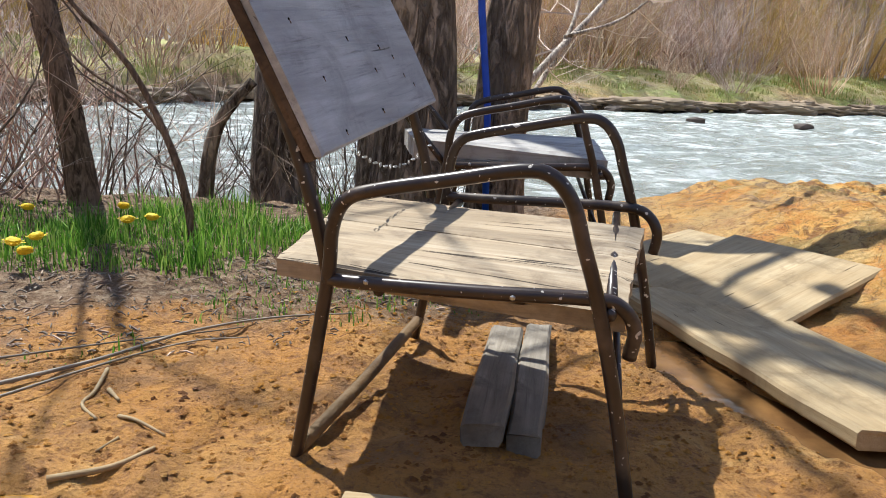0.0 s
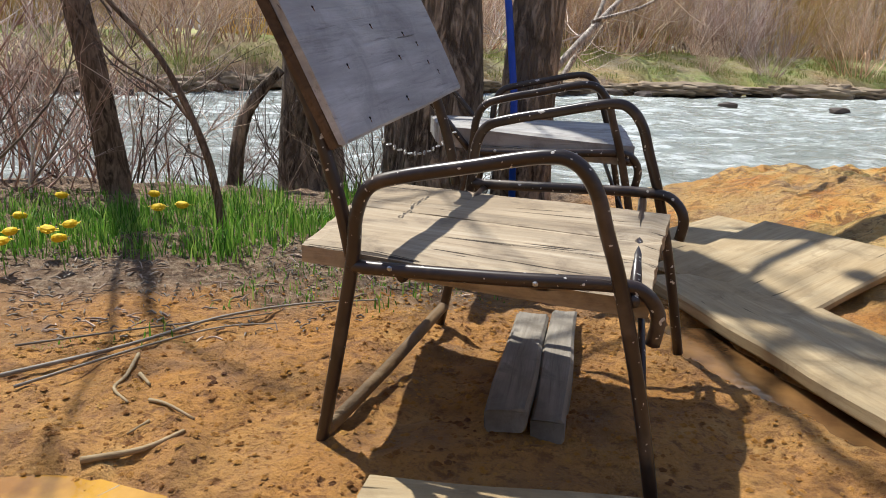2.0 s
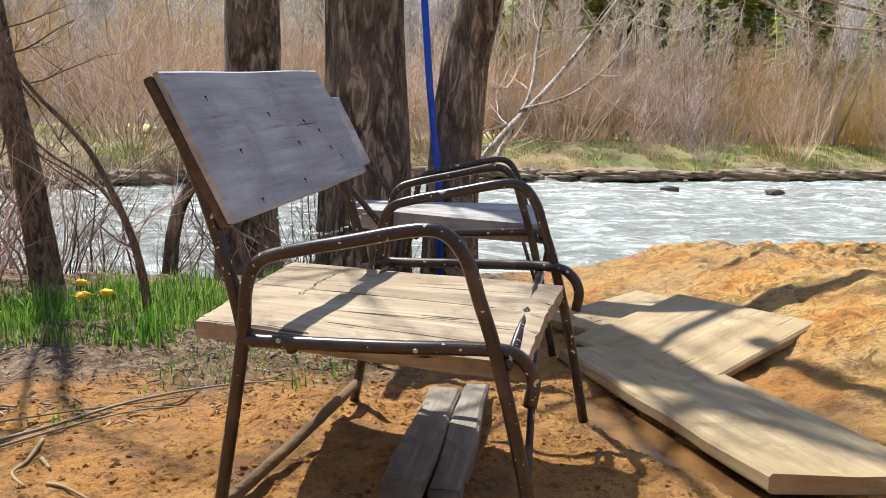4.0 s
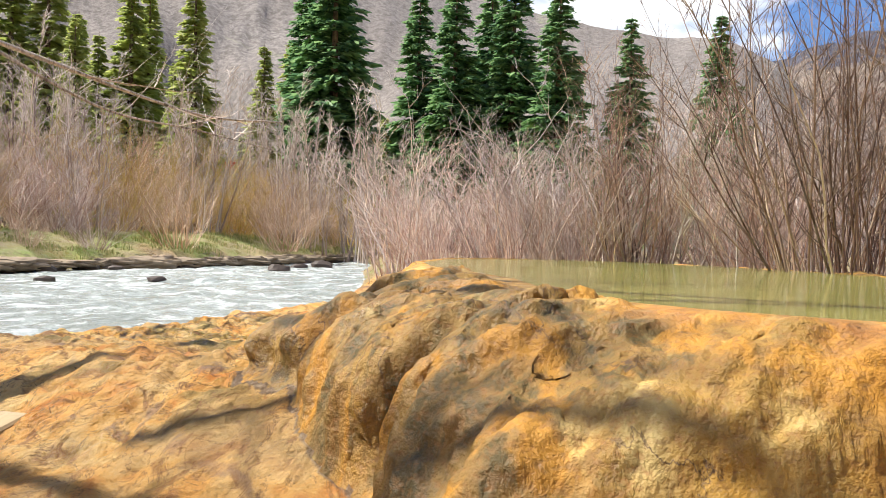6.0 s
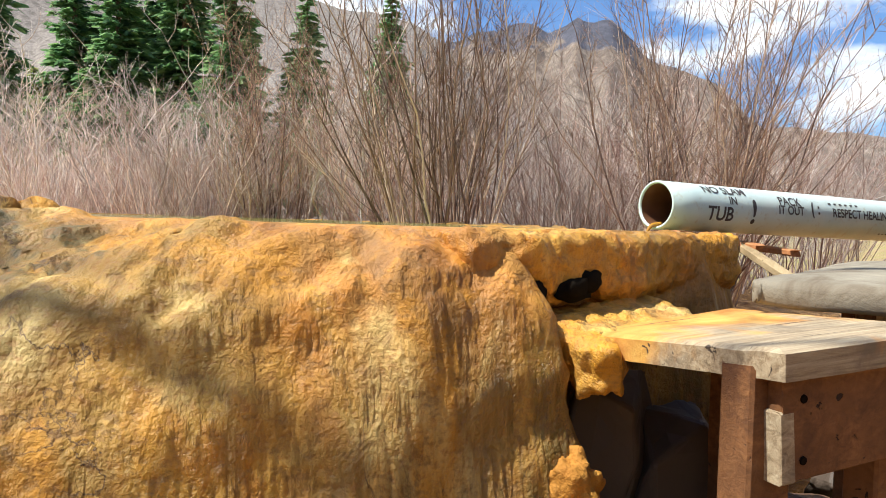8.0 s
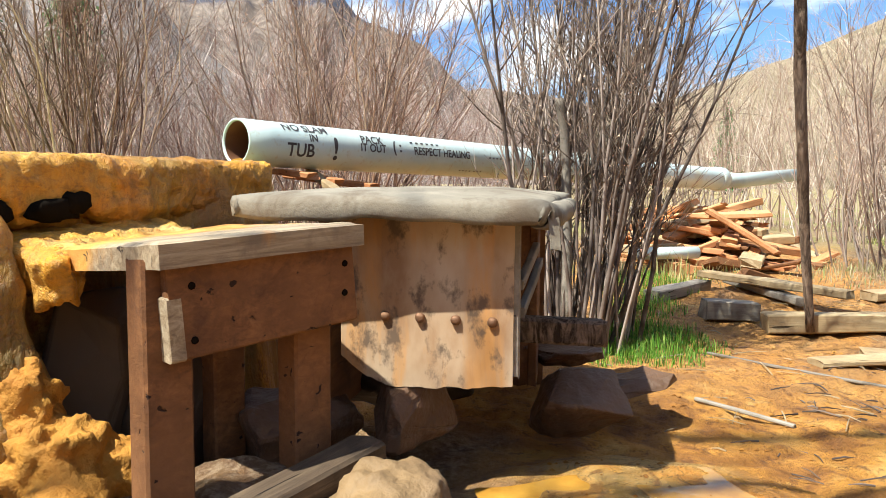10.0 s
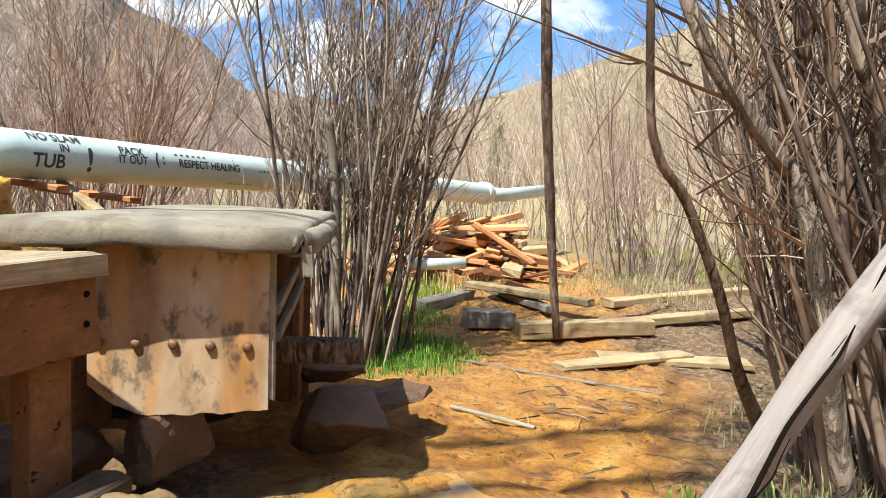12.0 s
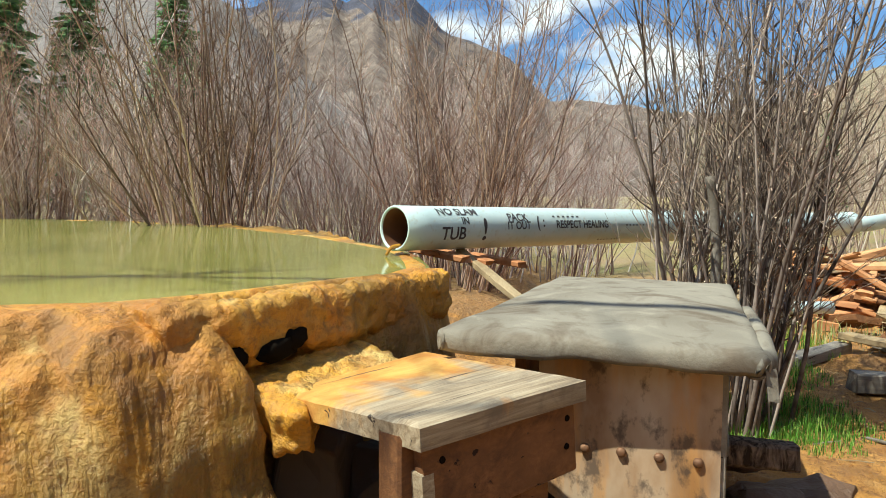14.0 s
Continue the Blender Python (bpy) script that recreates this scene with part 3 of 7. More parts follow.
# ---- mesh tools ----
class Shape:
    """Vertices and faces gathered for one mesh."""

    def __init__(self):
        self.v, self.f = [], []

    def add(self, verts, faces):
        k = len(self.v)
        self.v.extend(verts)
        self.f.extend(tuple(i + k for i in f) for f in faces)

    def tube(self, pts, radii, sides=6, cap=True):
        pts = [Vector(p) for p in pts]
        if isinstance(radii, (int, float)):
            radii = [radii] * len(pts)
        n = len(pts)
        d0 = (pts[1] - pts[0]).normalized()
        u = d0.orthogonal().normalized()
        verts = []
        for i in range(n):
            d = (pts[min(i + 1, n - 1)] - pts[max(i - 1, 0)]).normalized()
            u = (u - d * u.dot(d)).normalized()
            w = d.cross(u)
            for s in range(sides):
                a = 2 * math.pi * s / sides
                verts.append(pts[i] + (u * math.cos(a) + w * math.sin(a)) * radii[i])
        faces = []
        for i in range(n - 1):
            for s in range(sides):
                t = (s + 1) % sides
                faces.append((i * sides + s, i * sides + t, (i + 1) * sides + t, (i + 1) * sides + s))
        if cap:
            faces.append(tuple(range(sides - 1, -1, -1)))
            faces.append(tuple(range((n - 1) * sides, n * sides)))
        self.add(verts, faces)

    def beam(self, p0, p1, width, thick, up=(0, 0, 1), segs=10, chamfer=0.006, rough=0.003, seed=0, cut=0.0):
        """A sawn board from p0 to p1 (along its middle), with worn edges."""
        p0, p1, up = Vector(p0), Vector(p1), Vector(up)
        d = (p1 - p0).normalized()
        side = up.cross(d).normalized()
        up = d.cross(side)
        c, w, t = chamfer, width / 2, thick / 2
        ring = [(-w + c, -t), (w - c, -t), (w, -t + c), (w, t - c), (w - c, t), (0, t), (-w + c, t), (-w, t - c), (-w, -t + c)]
        n = len(ring)
        rnd = random.Random(seed)
        verts = []
        for i in range(segs + 1):
            f = i / segs
            q = p0.lerp(p1, f)
            for a, b in ring:
                k = noise.noise(q * 3.1 + Vector((a * 9 + seed, b * 9, seed * 1.7)))
                e = cut * (a / max(w, 1e-6)) * (1 if i == segs else 0)
                j = (rnd.random() - 0.5) * rough * (2.5 if i in (0, segs) else 0.6)
                verts.append(q + side * (a + k * rough) + up * (b + k * rough * 0.8) + d * (j + e))
        faces = [(i * n + s, i * n + (s + 1) % n, (i + 1) * n + (s + 1) % n, (i + 1) * n + s) for i in range(segs) for s in range(n)]
        faces.append(tuple(range(n - 1, -1, -1)))
        faces.append(tuple(range(segs * n, segs * n + n)))
        self.add(verts, faces)

    def blob(self, centre, size, seed=0, detail=3, rough=0.22, freq=1.3, flat=0.0, turn=0.0):
        """An uneven lump; flat presses its underside."""
        bm = bmesh.new()
        bmesh.ops.create_icosphere(bm, subdivisions=detail, radius=1.0)
        off = Vector((seed * 3.7, seed * 1.3, seed * 2.1))
        rot = Matrix.Rotation(turn, 3, "Z")
        verts = []
        for v in bm.verts:
            p = v.co.copy()
            k = 1 + rough * noise.fractal(p * freq + off, 1.0, 2.0, 4)
            p *= k
            box = max(abs(p.x), abs(p.y), abs(p.z))
            p = p.lerp(p / max(box, 0.1) * 0.85, 0.35)
            if flat and p.z < -flat:
                p.z = -flat + (p.z + flat) * 0.2
            verts.append(Vector(centre) + rot @ Vector((p.x * size[0], p.y * size[1], p.z * size[2])))
        faces = [tuple(v.index for v in f.verts) for f in bm.faces]
        bm.free()
        self.add(verts, faces)

    def mesh(self, name, mat, smooth=True):
        me = bpy.data.meshes.new(name)
        me.from_pydata([tuple(v) for v in self.v], [], self.f)
        me.materials.append(mat)
        if smooth:
            me.polygons.foreach_set("use_smooth", [True] * len(me.polygons))
        me.update()
        return me


def part(name, shape, mat, parent=None, label="", smooth=False):
    ob = new(name, shape.mesh(name, mat, smooth))
    ob.parent = parent
    if label:
        ob["label"] = label
    return ob


def single(name, shape, mat, label, category, group="", kind="", smooth=False):
    return tagged(part(name, shape, mat, None, "", smooth), label, category, group, kind)


def empty(name, m, label, category, group=""):
    ob = new(name)
    ob.empty_display_size = 0.1
    ob.matrix_world = m
    return tagged(ob, label, category, group)


def smooth_path(pts, steps=5):
    """Catmull-Rom through the points."""
    p = [Vector(q) for q in pts]
    p = [p[0] * 2 - p[1]] + p + [p[-1] * 2 - p[-2]]
    out = []
    for i in range(1, len(p) - 2):
        for s in range(steps):
            t = s / steps
            a, b, c, d = p[i - 1], p[i], p[i + 1], p[i + 2]
            out.append(0.5 * (2 * b + (c - a) * t + (2 * a - 5 * b + 4 * c - d) * t * t + (3 * b - a - 3 * c + d) * t ** 3))
    out.append(p[-2])
    return out


# ---- ground ----
NEAR_BANK = ((-60, -10), (-30, 0.5), (-10, 4.4), (-3, 5.5), (0, 6.0), (3, 6.8), (5.5, 8.8), (8, 12.5), (22, 34), (60, 92), (900, 1400))
FAR_BANK = ((-60, -2), (-40, 8), (-9, 17.3), (-7, 21), (3.5, 25.4), (8, 27.8), (11, 28.8), (21, 36), (26, 40.5), (60, 94), (900, 1420))
POOL = ((2.50, 1.60), (2.43, 1.30), (2.42, 1.05), (2.50, 0.75), (2.63, 0.50), (2.76, 0.41), (2.90, 0.33), (3.10, 0.26), (3.30, 0.17), (3.48, 0.07),
        (3.85, 0.10), (4.40, 0.32), (4.86, 0.56), (5.20, 0.86), (5.85, 1.45), (6.85, 2.65), (7.60, 4.2), (7.8, 5.6), (7.1, 6.5), (5.9, 6.45), (4.7, 5.3), (3.75, 3.85), (3.05, 2.40))
WATER_Z = 0.62
RIVER_Z = -0.40


def sstep(a, b, x):
    t = np.clip((x - a) / (b - a), 0, 1)
    return t * t * (3 - 2 * t)


def lattice(ix, iy, seed):
    n = np.sin(ix * 127.1 + iy * 311.7 + seed * 74.7) * 43758.5453
    return n - np.floor(n)


def vnoise(x, y, seed=0):
    ix, iy = np.floor(x), np.floor(y)
    fx, fy = x - ix, y - iy
    fx, fy = fx * fx * (3 - 2 * fx), fy * fy * (3 - 2 * fy)
    a, b = lattice(ix, iy, seed), lattice(ix + 1, iy, seed)
    c, d = lattice(ix, iy + 1, seed), lattice(ix + 1, iy + 1, seed)
    return (a + (b - a) * fx) * (1 - fy) + (c + (d - c) * fx) * fy - 0.5


def fbm(x, y, seed=0, octaves=4):
    return sum(vnoise(x * 2 ** k, y * 2 ** k, seed + k) / 2 ** k for k in range(octaves))


def curve_at(curve, x):
    return np.interp(x, [p[0] for p in curve], [p[1] for p in curve])


def pool_distance(x, y):
    """Metres outside the pool's edge; negative within it."""
    best = np.full(np.shape(x), 1e9)
    inside = np.zeros(np.shape(x), bool)
    for (ax, ay), (bx, by) in zip(POOL, POOL[1:] + POOL[:1]):
        ex, ey = bx - ax, by - ay
        t = np.clip(((x - ax) * ex + (y - ay) * ey) / (ex * ex + ey * ey), 0, 1)
        best = np.minimum(best, np.hypot(x - ax - t * ex, y - ay - t * ey))
        cross = (ay > y) != (by > y)
        inside ^= cross & (x < ex * (y - ay) / (ey if ey else 1e-9) + ax)
    return np.where(inside, -best, best)


RILL = ((0.55, 2.50), (0.555, 2.30), (0.64, 2.10), (0.79, 1.90), (0.96, 1.74), (1.2, 1.5))


def trail_distance(x, y):
    """Metres from the rill of spring water beside the walkway."""
    best = np.full(np.shape(x), 1e9)
    for (ax, ay), (bx, by) in zip(RILL, RILL[1:]):
        ex, ey = bx - ax, by - ay
        t = np.clip(((x - ax) * ex + (y - ay) * ey) / (ex * ex + ey * ey), 0, 1)
        best = np.minimum(best, np.hypot(x - ax - t * ex, y - ay - t * ey))
    return best


def base_height(x, y):
    z = 0.02 + 0 * x
    z = z - 0.20 * sstep(1.5, 2.5, x) * sstep(0.9, 0.0, y) + 0.14 * sstep(4.6, 7.6, x) * sstep(0.5, -0.5, y)
    z = z - 0.10 * sstep(0.6, 1.5, x) * sstep(0.8, -0.2, y)
    z = z + 0.31 * sstep(0.9, 2.0, x + 0.3 * (y - 2.8)) * sstep(0.9, 1.7, y) * sstep(9.0, 6.0, x) * (0.55 + 0.45 * sstep(4.6, 3.0, y))
    z = z + 0.25 * sstep(-0.8, -2.5, y) * sstep(3.5, 2.0, x)
    z = z + 0.17 * sstep(0.75, 0.15, np.hypot(x - 2.62, (y + 0.34) * 0.9)) + 0.06 * sstep(0.45, 0.1, np.hypot(x - 2.78, y + 0.52))
    z = z - 0.055 * sstep(0.11, 0.03, trail_distance(x, y)) - 0.05 * sstep(0.42, 0.15, np.hypot((x + 0.80) * 0.8, (y - 1.26) * 1.6))
    hollow = sstep(0.55, 0.22, np.hypot((x - 3.08) * 0.9, (y + 1.30) * 0.8))
    z = z + 0.035 * fbm(x * 0.9, y * 0.9, 3) + 0.030 * fbm(x * 4, y * 4, 9) + 0.024 * fbm(x * 13, y * 13, 14, 3)
    z = z + (0.032 * fbm(x * 4.5, y * 6, 18, 3) + 0.035 * fbm(x * 15, y * 18, 19, 2)) * sstep(0.9, 1.6, x) * sstep(1.9, 2.6, y) * sstep(9, 6, y)
    z = z + (-0.195 + 0.030 * fbm(x * 4, y * 4, 17) - z) * hollow
    t = y - curve_at(NEAR_BANK, x)
    bed = -0.95 + 0.1 * fbm(x, y, 21)
    z = z + (bed - z) * sstep(-1.5, 0.15, t + 0.35 * fbm(x * 0.8, y * 0.8, 5))
    s = y - curve_at(FAR_BANK, x)
    far = 0.10 + 0.30 * fbm(x * 0.2, y * 0.2, 31) + 0.75 * sstep(0.3, 5.5, s) + 0.015 * np.clip(s, 0, 60) + 0.012 * np.clip(s - 60, 0, 400)
    return z + (far - z) * sstep(-0.25, 0.9, s + 0.6 * fbm(x * 0.5, y * 0.5, 35))


def wall_height(x, y):
    d = pool_distance(x, y)
    side = sstep(2.70, 2.80, x) * sstep(0.9, 0.5, y)
    nose = sstep(0.9, 1.5, y)
    w = (0.39 + 0.49 * sstep(0.30, 0.95, y)) * (1 - nose) + (0.80 + 0.25 * sstep(2.05, 2.45, y) - 0.5 * sstep(2.62, 3.0, y)) * nose
    w = w * (1 - side) + (0.21 - 0.12 * sstep(2.68, 2.8, x) * sstep(3.5, 3.3, x)) * side
    w = w * (1 + 0.28 * fbm(x * 2.0, y * 2.0, 41, 3))
    w = w * (1 - 0.5 * sstep(3.8, 4.6, x))
    p = 2.2 + 0.6 * sstep(0.7, 0.2, y) + 3.0 * nose * sstep(3.3, 2.8, y) - 0.4 * side
    f = np.clip(np.maximum(d, 0) / w, 0, 1.6)
    lip = 0.022 - 0.017 * sstep(3.4, 4.2, x)
    z = WATER_Z + lip - 0.80 * f ** p
    z = z + 0.085 * fbm(x * 2.5, y * 5, 51) * np.clip(f * 1.5, 0, 1) + 0.036 * fbm(x * 11, y * 17, 55, 3) * np.clip(f * 3, 0.05, 1)
    return np.where(d < 0.0, WATER_Z + lip - 0.55 * sstep(0.015, 0.35, -d), z)


def height(x, y):
    x, y = np.asarray(x, float), np.asarray(y, float)
    a, b = base_height(x, y), wall_height(x, y)
    k = 0.05
    h = np.clip(0.5 + 0.5 * (a - b) / k, 0, 1)
    return np.where(pool_distance(x, y) < 0.02, b, b + (a - b) * h + k * h * (1 - h))


def hz(x, y):
    return float(height(np.array([x]), np.array([y]))[0])


def spaced(fine0, fine1, step, core0, core1, core_step, far0, far1):
    """Grid lines: finest in the core, fine round it, then ever wider."""
    xs = list(np.arange(fine0, core0, step)) + list(np.arange(core0, core1, core_step)) + list(np.arange(core1, fine1, step))
    s, v = step, xs[-1]
    while v < far1:
        s *= 1.09
        v += s
        xs.append(v)
    s, v = step, xs[0]
    while v > far0:
        s *= 1.09
        v -= s
        xs.insert(0, v)
    return np.array(xs)


def draped(gx, gy, gz, xs, ys):
    """How far each point of the tub's outer face stands out: drapery, scabs with broken edges, grain and the jutting nose."""
    sy, sx = np.gradient(gz, ys, xs)
    size = np.sqrt(sx * sx + sy * sy + 1)
    d = pool_distance(gx, gy)
    on = sstep(0.0, 0.12, wall_height(gx, gy) - base_height(gx, gy)) * sstep(0.05, 0.16, d) * (d < 1.6) * sstep(3.5, 3.2, gx)
    along, up = gy + 0.35 * gx, gz
    nose = sstep(0.9, 1.6, gy) * sstep(3.4, 2.9, gy)
    out = 0.10 * fbm(along * 5.5, up * 1.1 + 0.25 * along, 201, 3) * (0.25 + 0.75 * nose)
    out = out + (0.018 + 0.032 * nose) * fbm(along * 2.4, up * 2.2, 205, 3)
    plate = fbm(along * 2.7 + 0.5 * fbm(along * 7, up * 7, 217, 3), up * 2.1, 209, 3)
    out = out + 0.016 * sstep(0.045, 0.062, plate) - 0.012 * sstep(-0.09, -0.105, plate)
    out = out + 0.022 * fbm(along * 13, up * 13, 213, 3) + 0.010 * fbm(along * 40, up * 46, 215, 2)
    out = out * on
    jut = 0.11 * np.exp(-((gz - 0.45) / 0.11) ** 2) * np.exp(-((gy - 2.46) / 0.22) ** 2) * on
    return -sx / size * out - 0.80 * jut, -sy / size * out + 0.45 * jut, out / size


def build_ground():
    xs = spaced(-2.2, 6.0, 0.03, 1.6, 3.3, 0.010, -900, 1500)
    ys = spaced(-2.8, 5.0, 0.03, 0.0, 2.9, 0.012, -700, 1700)
    gx, gy = np.meshgrid(xs, ys)
    gz = height(gx, gy)
    dx, dy, dz = draped(gx, gy, gz, xs, ys)
    nx, ny = len(xs), len(ys)
    idx = np.arange(nx * ny).reshape(ny, nx)
    quads = np.stack([idx[:-1, :-1], idx[:-1, 1:], idx[1:, 1:], idx[1:, :-1]], -1).reshape(-1, 4)
    cx = gx.ravel()[quads].mean(1)
    cy = gy.ravel()[quads].mean(1)
    d = pool_distance(cx, cy)
    wall = (wall_height(cx, cy) > base_height(cx, cy) - 0.02) & (d < 2.2)
    x, y = gx.ravel(), gy.ravel()
    litter = sstep(-0.55, -1.2, x + 0.7 * (2.75 - y) + 0.5 * fbm(x * 1.5, y * 1.5, 61)) * sstep(9, 6, y)
    # litter by the near willow, spread outward to paint the shade under it
    litter = np.maximum(litter, sstep(-1.95, -2.5, y + 0.24 * (x - 3.0) + 0.5 * fbm(x * 1.3, y * 1.3, 65)))
    litter = np.maximum(litter, sstep(5.6, 6.6, x + 0.5 * fbm(x, y, 66)) * sstep(-1.0, 0.2, y) * sstep(9, 7, y) * 0.9)
    # shade under the table, put in as dark litter colour
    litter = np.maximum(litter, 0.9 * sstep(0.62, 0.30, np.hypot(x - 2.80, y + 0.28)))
    litter = litter * (0.45 + 0.55 * sstep(2.2, 2.9, y + 0.3 * fbm(x * 3, y * 3, 68)) + 0.55 * sstep(-1, -2, y)).clip(0, 1)
    litter = np.maximum(litter, sstep(2.30, 2.62, y + 0.35 * fbm(x * 2, y * 2, 62)) * sstep(0.15, -0.25, x) * sstep(9, 6, y) * 0.95)
    s = y - curve_at(FAR_BANK, x)
    meadow = sstep(0.5, 1.4, s + 1.2 * fbm(x * 0.7, y * 0.7, 67))
    litter = np.maximum(litter, sstep(-2, -0.3, s) * sstep(2.0, 0.8, s))
    meadow = np.maximum(meadow, sstep(8.5, 13, x) * 0.45)
    litter = np.maximum(litter, sstep(9.5, 12, x) * 0.8)
    meadow = np.maximum(meadow, sstep(-4.5, -8, y) * 0.4)
    litter = np.maximum(litter, sstep(-5, -7, y) * 0.8)
    wet = sstep(0.5, 1.3, x + 0.3 * (y - 2.8) + 0.4 * fbm(x * 2, y * 2, 71))
    wet = wet * np.maximum(sstep(0.7, 1.3, y), sstep(0.62, 0.3, np.hypot((x - 3.0) * 0.8, y + 1.15)))
    wet = wet * (0.55 + 0.45 * sstep(-0.3, 0.2, fbm(x * 1.2, y * 1.2, 75)))
    algae_shade = sstep(0.45, 1.05, y + 0.35 * fbm(x * 3, y * 3, 77)) * sstep(3.6, 3.0, y) * np.maximum(sstep(0.08, 0.24, pool_distance(x, y)), 0.8 * sstep(1.1, 1.6, y))
    # lower near wall: brown stain, and its shade painted in with it
    algae_shade = np.maximum(algae_shade, 0.65 * sstep(0.55, 0.30, y) * sstep(0.52, 0.30, gz.ravel() + 0.1 * fbm(x * 4, y * 4, 78)))
    on_tub = wall_height(x, y) > base_height(x, y) - 0.06
    litter = np.where(pool_distance(x, y) < 1.2, np.where(on_tub, algae_shade, litter * (y > 4)), litter)
    # dark wet mud below table and box, with their shade painted in
    shaded_mud = sstep(1.9, 2.2, x) * sstep(4.0, 3.7, x) * sstep(-0.92, -0.74, y + 0.10 * fbm(x * 4, y * 4, 81))
    litter = np.where(on_tub, litter, np.maximum(litter, 0.88 * shaded_mud * sstep(0.5, 0.3, y)))
    mud = sstep(0.9, 1.8, x) * sstep(5.2, 3.9, x) * sstep(0.5, -0.3, y + 0.3 * fbm(x * 2, y * 2, 79))
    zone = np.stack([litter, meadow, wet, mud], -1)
    verts = np.stack([x + dx.ravel(), y + dy.ravel(), gz.ravel() + dz.ravel()], -1)
    global TUB
    TUB = tub = empty("travertine_tub", Matrix(), "rounded ochre travertine tub streaked with olive and rust", "hot spring tub")
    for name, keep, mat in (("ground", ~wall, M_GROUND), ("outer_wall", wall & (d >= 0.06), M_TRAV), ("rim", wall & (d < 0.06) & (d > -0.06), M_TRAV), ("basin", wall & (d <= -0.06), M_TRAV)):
        q = quads[keep]
        used, inv = np.unique(q, return_inverse=True)
        me = bpy.data.meshes.new(name)
        me.from_pydata(verts[used].tolist(), [], inv.reshape(-1, 4).tolist())
        me.materials.append(mat)
        me.polygons.foreach_set("use_smooth", [True] * len(me.polygons))
        layer = me.attributes.new("zone", "FLOAT_COLOR", "POINT")
        layer.data.foreach_set("color", zone[used].ravel())
        ob = new(name, me)
        if name == "ground":
            tagged(ob, "orange iron-stained silt ground with dry litter and riverbank", "ground", kind="structure")
        else:
            ob.parent = tub


def build_water():
    s = Shape()
    n = len(POOL)
    ring = []
    for i, (x, y) in enumerate(POOL):
        (ax, ay), (bx, by) = POOL[i - 1], POOL[(i + 1) % n]
        t = Vector((by - ay, ax - bx, 0)).normalized() * 0.05
        ring.append((x + t.x, y + t.y, WATER_Z))
    s.add(ring, [tuple(range(n))])
    tagged(part("pool_water", s, M_POOL), "still murky olive-green spring water filling the tub", "water", kind="structure")
    xs = np.concatenate([np.arange(-60, -10, 1.2), np.arange(-10, 14, 0.16), np.arange(14, 90, 1.0)])
    ys = np.concatenate([np.arange(-4, 4, 0.8), np.arange(4, 30, 0.14), np.arange(30, 130, 1.2)])
    gx, gy = np.meshgrid(xs, ys)
    amp = 0.16 * fbm(gx * 0.5 + 3, gy * 1.1, 81, 3) + 0.10 * fbm(gx * 1.6, gy * 2.6, 85, 3)
    gz = RIVER_Z + amp * 0.8
    nx, ny = len(xs), len(ys)
    idx = np.arange(nx * ny).reshape(ny, nx)
    quads = np.stack([idx[:-1, :-1], idx[:-1, 1:], idx[1:, 1:], idx[1:, :-1]], -1).reshape(-1, 4)
    qx, qy = gx.ravel()[quads].mean(1), gy.ravel()[quads].mean(1)
    keep = (qy > curve_at(NEAR_BANK, qx) - 1.8) & (qy < curve_at(FAR_BANK, qx) + 1.5)
    quads = quads[keep]
    used, inv = np.unique(quads, return_inverse=True)
    v = np.stack([gx.ravel(), gy.ravel(), gz.ravel()], -1)[used]
    me = bpy.data.meshes.new("river")
    me.from_pydata(v.tolist(), [], inv.reshape(-1, 4).tolist())
    me.materials.append(M_RIVER)
    me.polygons.foreach_set("use_smooth", [True] * len(me.polygons))
    tagged(new("river", me), "fast grey-green river with white rapids", "river", kind="structure")


# ---- mountains ----
def ridge(name, crest, radius, depth, mat, label, seed, jag=0.35, relief=0.09):
    """A mountain flank: crest gives bearing and height angle of its skyline."""
    az = np.arange(crest[0][0], crest[-1][0] + 0.01, 0.4)
    el = np.interp(az, [c[0] for c in crest], [c[1] for c in crest])
    rows = 26
    verts, faces = [], []
    for i, (a, e) in enumerate(zip(az, el)):
        e = e + jag * float(fbm(np.array([a * 0.45]), np.array([seed * 1.0]), seed)[0])
        for k in range(rows):
            f = k / (rows - 1)
            r = radius - depth * (1 - f) + 30 * float(fbm(np.array([a * 0.25]), np.array([f * 5]), seed + 2)[0]) * (1 - f)
            bump = relief * float(fbm(np.array([a * 0.9]), np.array([f * 2.5]), seed + 4, 6)[0]) * math.sin(f * math.pi)
            z = math.tan(radians(e)) * radius * max(0, f ** 1.25 + bump) - 3 * (1 - f)
            verts.append((r * math.sin(radians(a)), r * math.cos(radians(a)), z))
    n = len(az)
    for i in range(n - 1):
        for k in range(rows - 1):
            faces.append((i * rows + k, (i + 1) * rows + k, (i + 1) * rows + k + 1, i * rows + k + 1))
    s = Shape()
    s.add(verts, faces)
    tagged(part(name, s, mat, None, "", True), label, "mountain", kind="structure")


M_HILL_GREY = mountain_mat("aspen_slope", (0.27, 0.235, 0.21), (0.36, 0.32, 0.29), (0.30, 0.30, 0.20), 0.62, 0.45)
M_HILL_ROCK = mountain_mat("rocky_mountain", (0.215, 0.165, 0.135), (0.285, 0.23, 0.185), (0.10, 0.10, 0.125), 0.50, 0.05, (150, 270))
M_HILL_TAN = mountain_mat("dry_grass_hill", (0.29, 0.23, 0.145), (0.37, 0.30, 0.20), (0.20, 0.165, 0.10), 0.56, 0.22)
build_ground()
build_water()
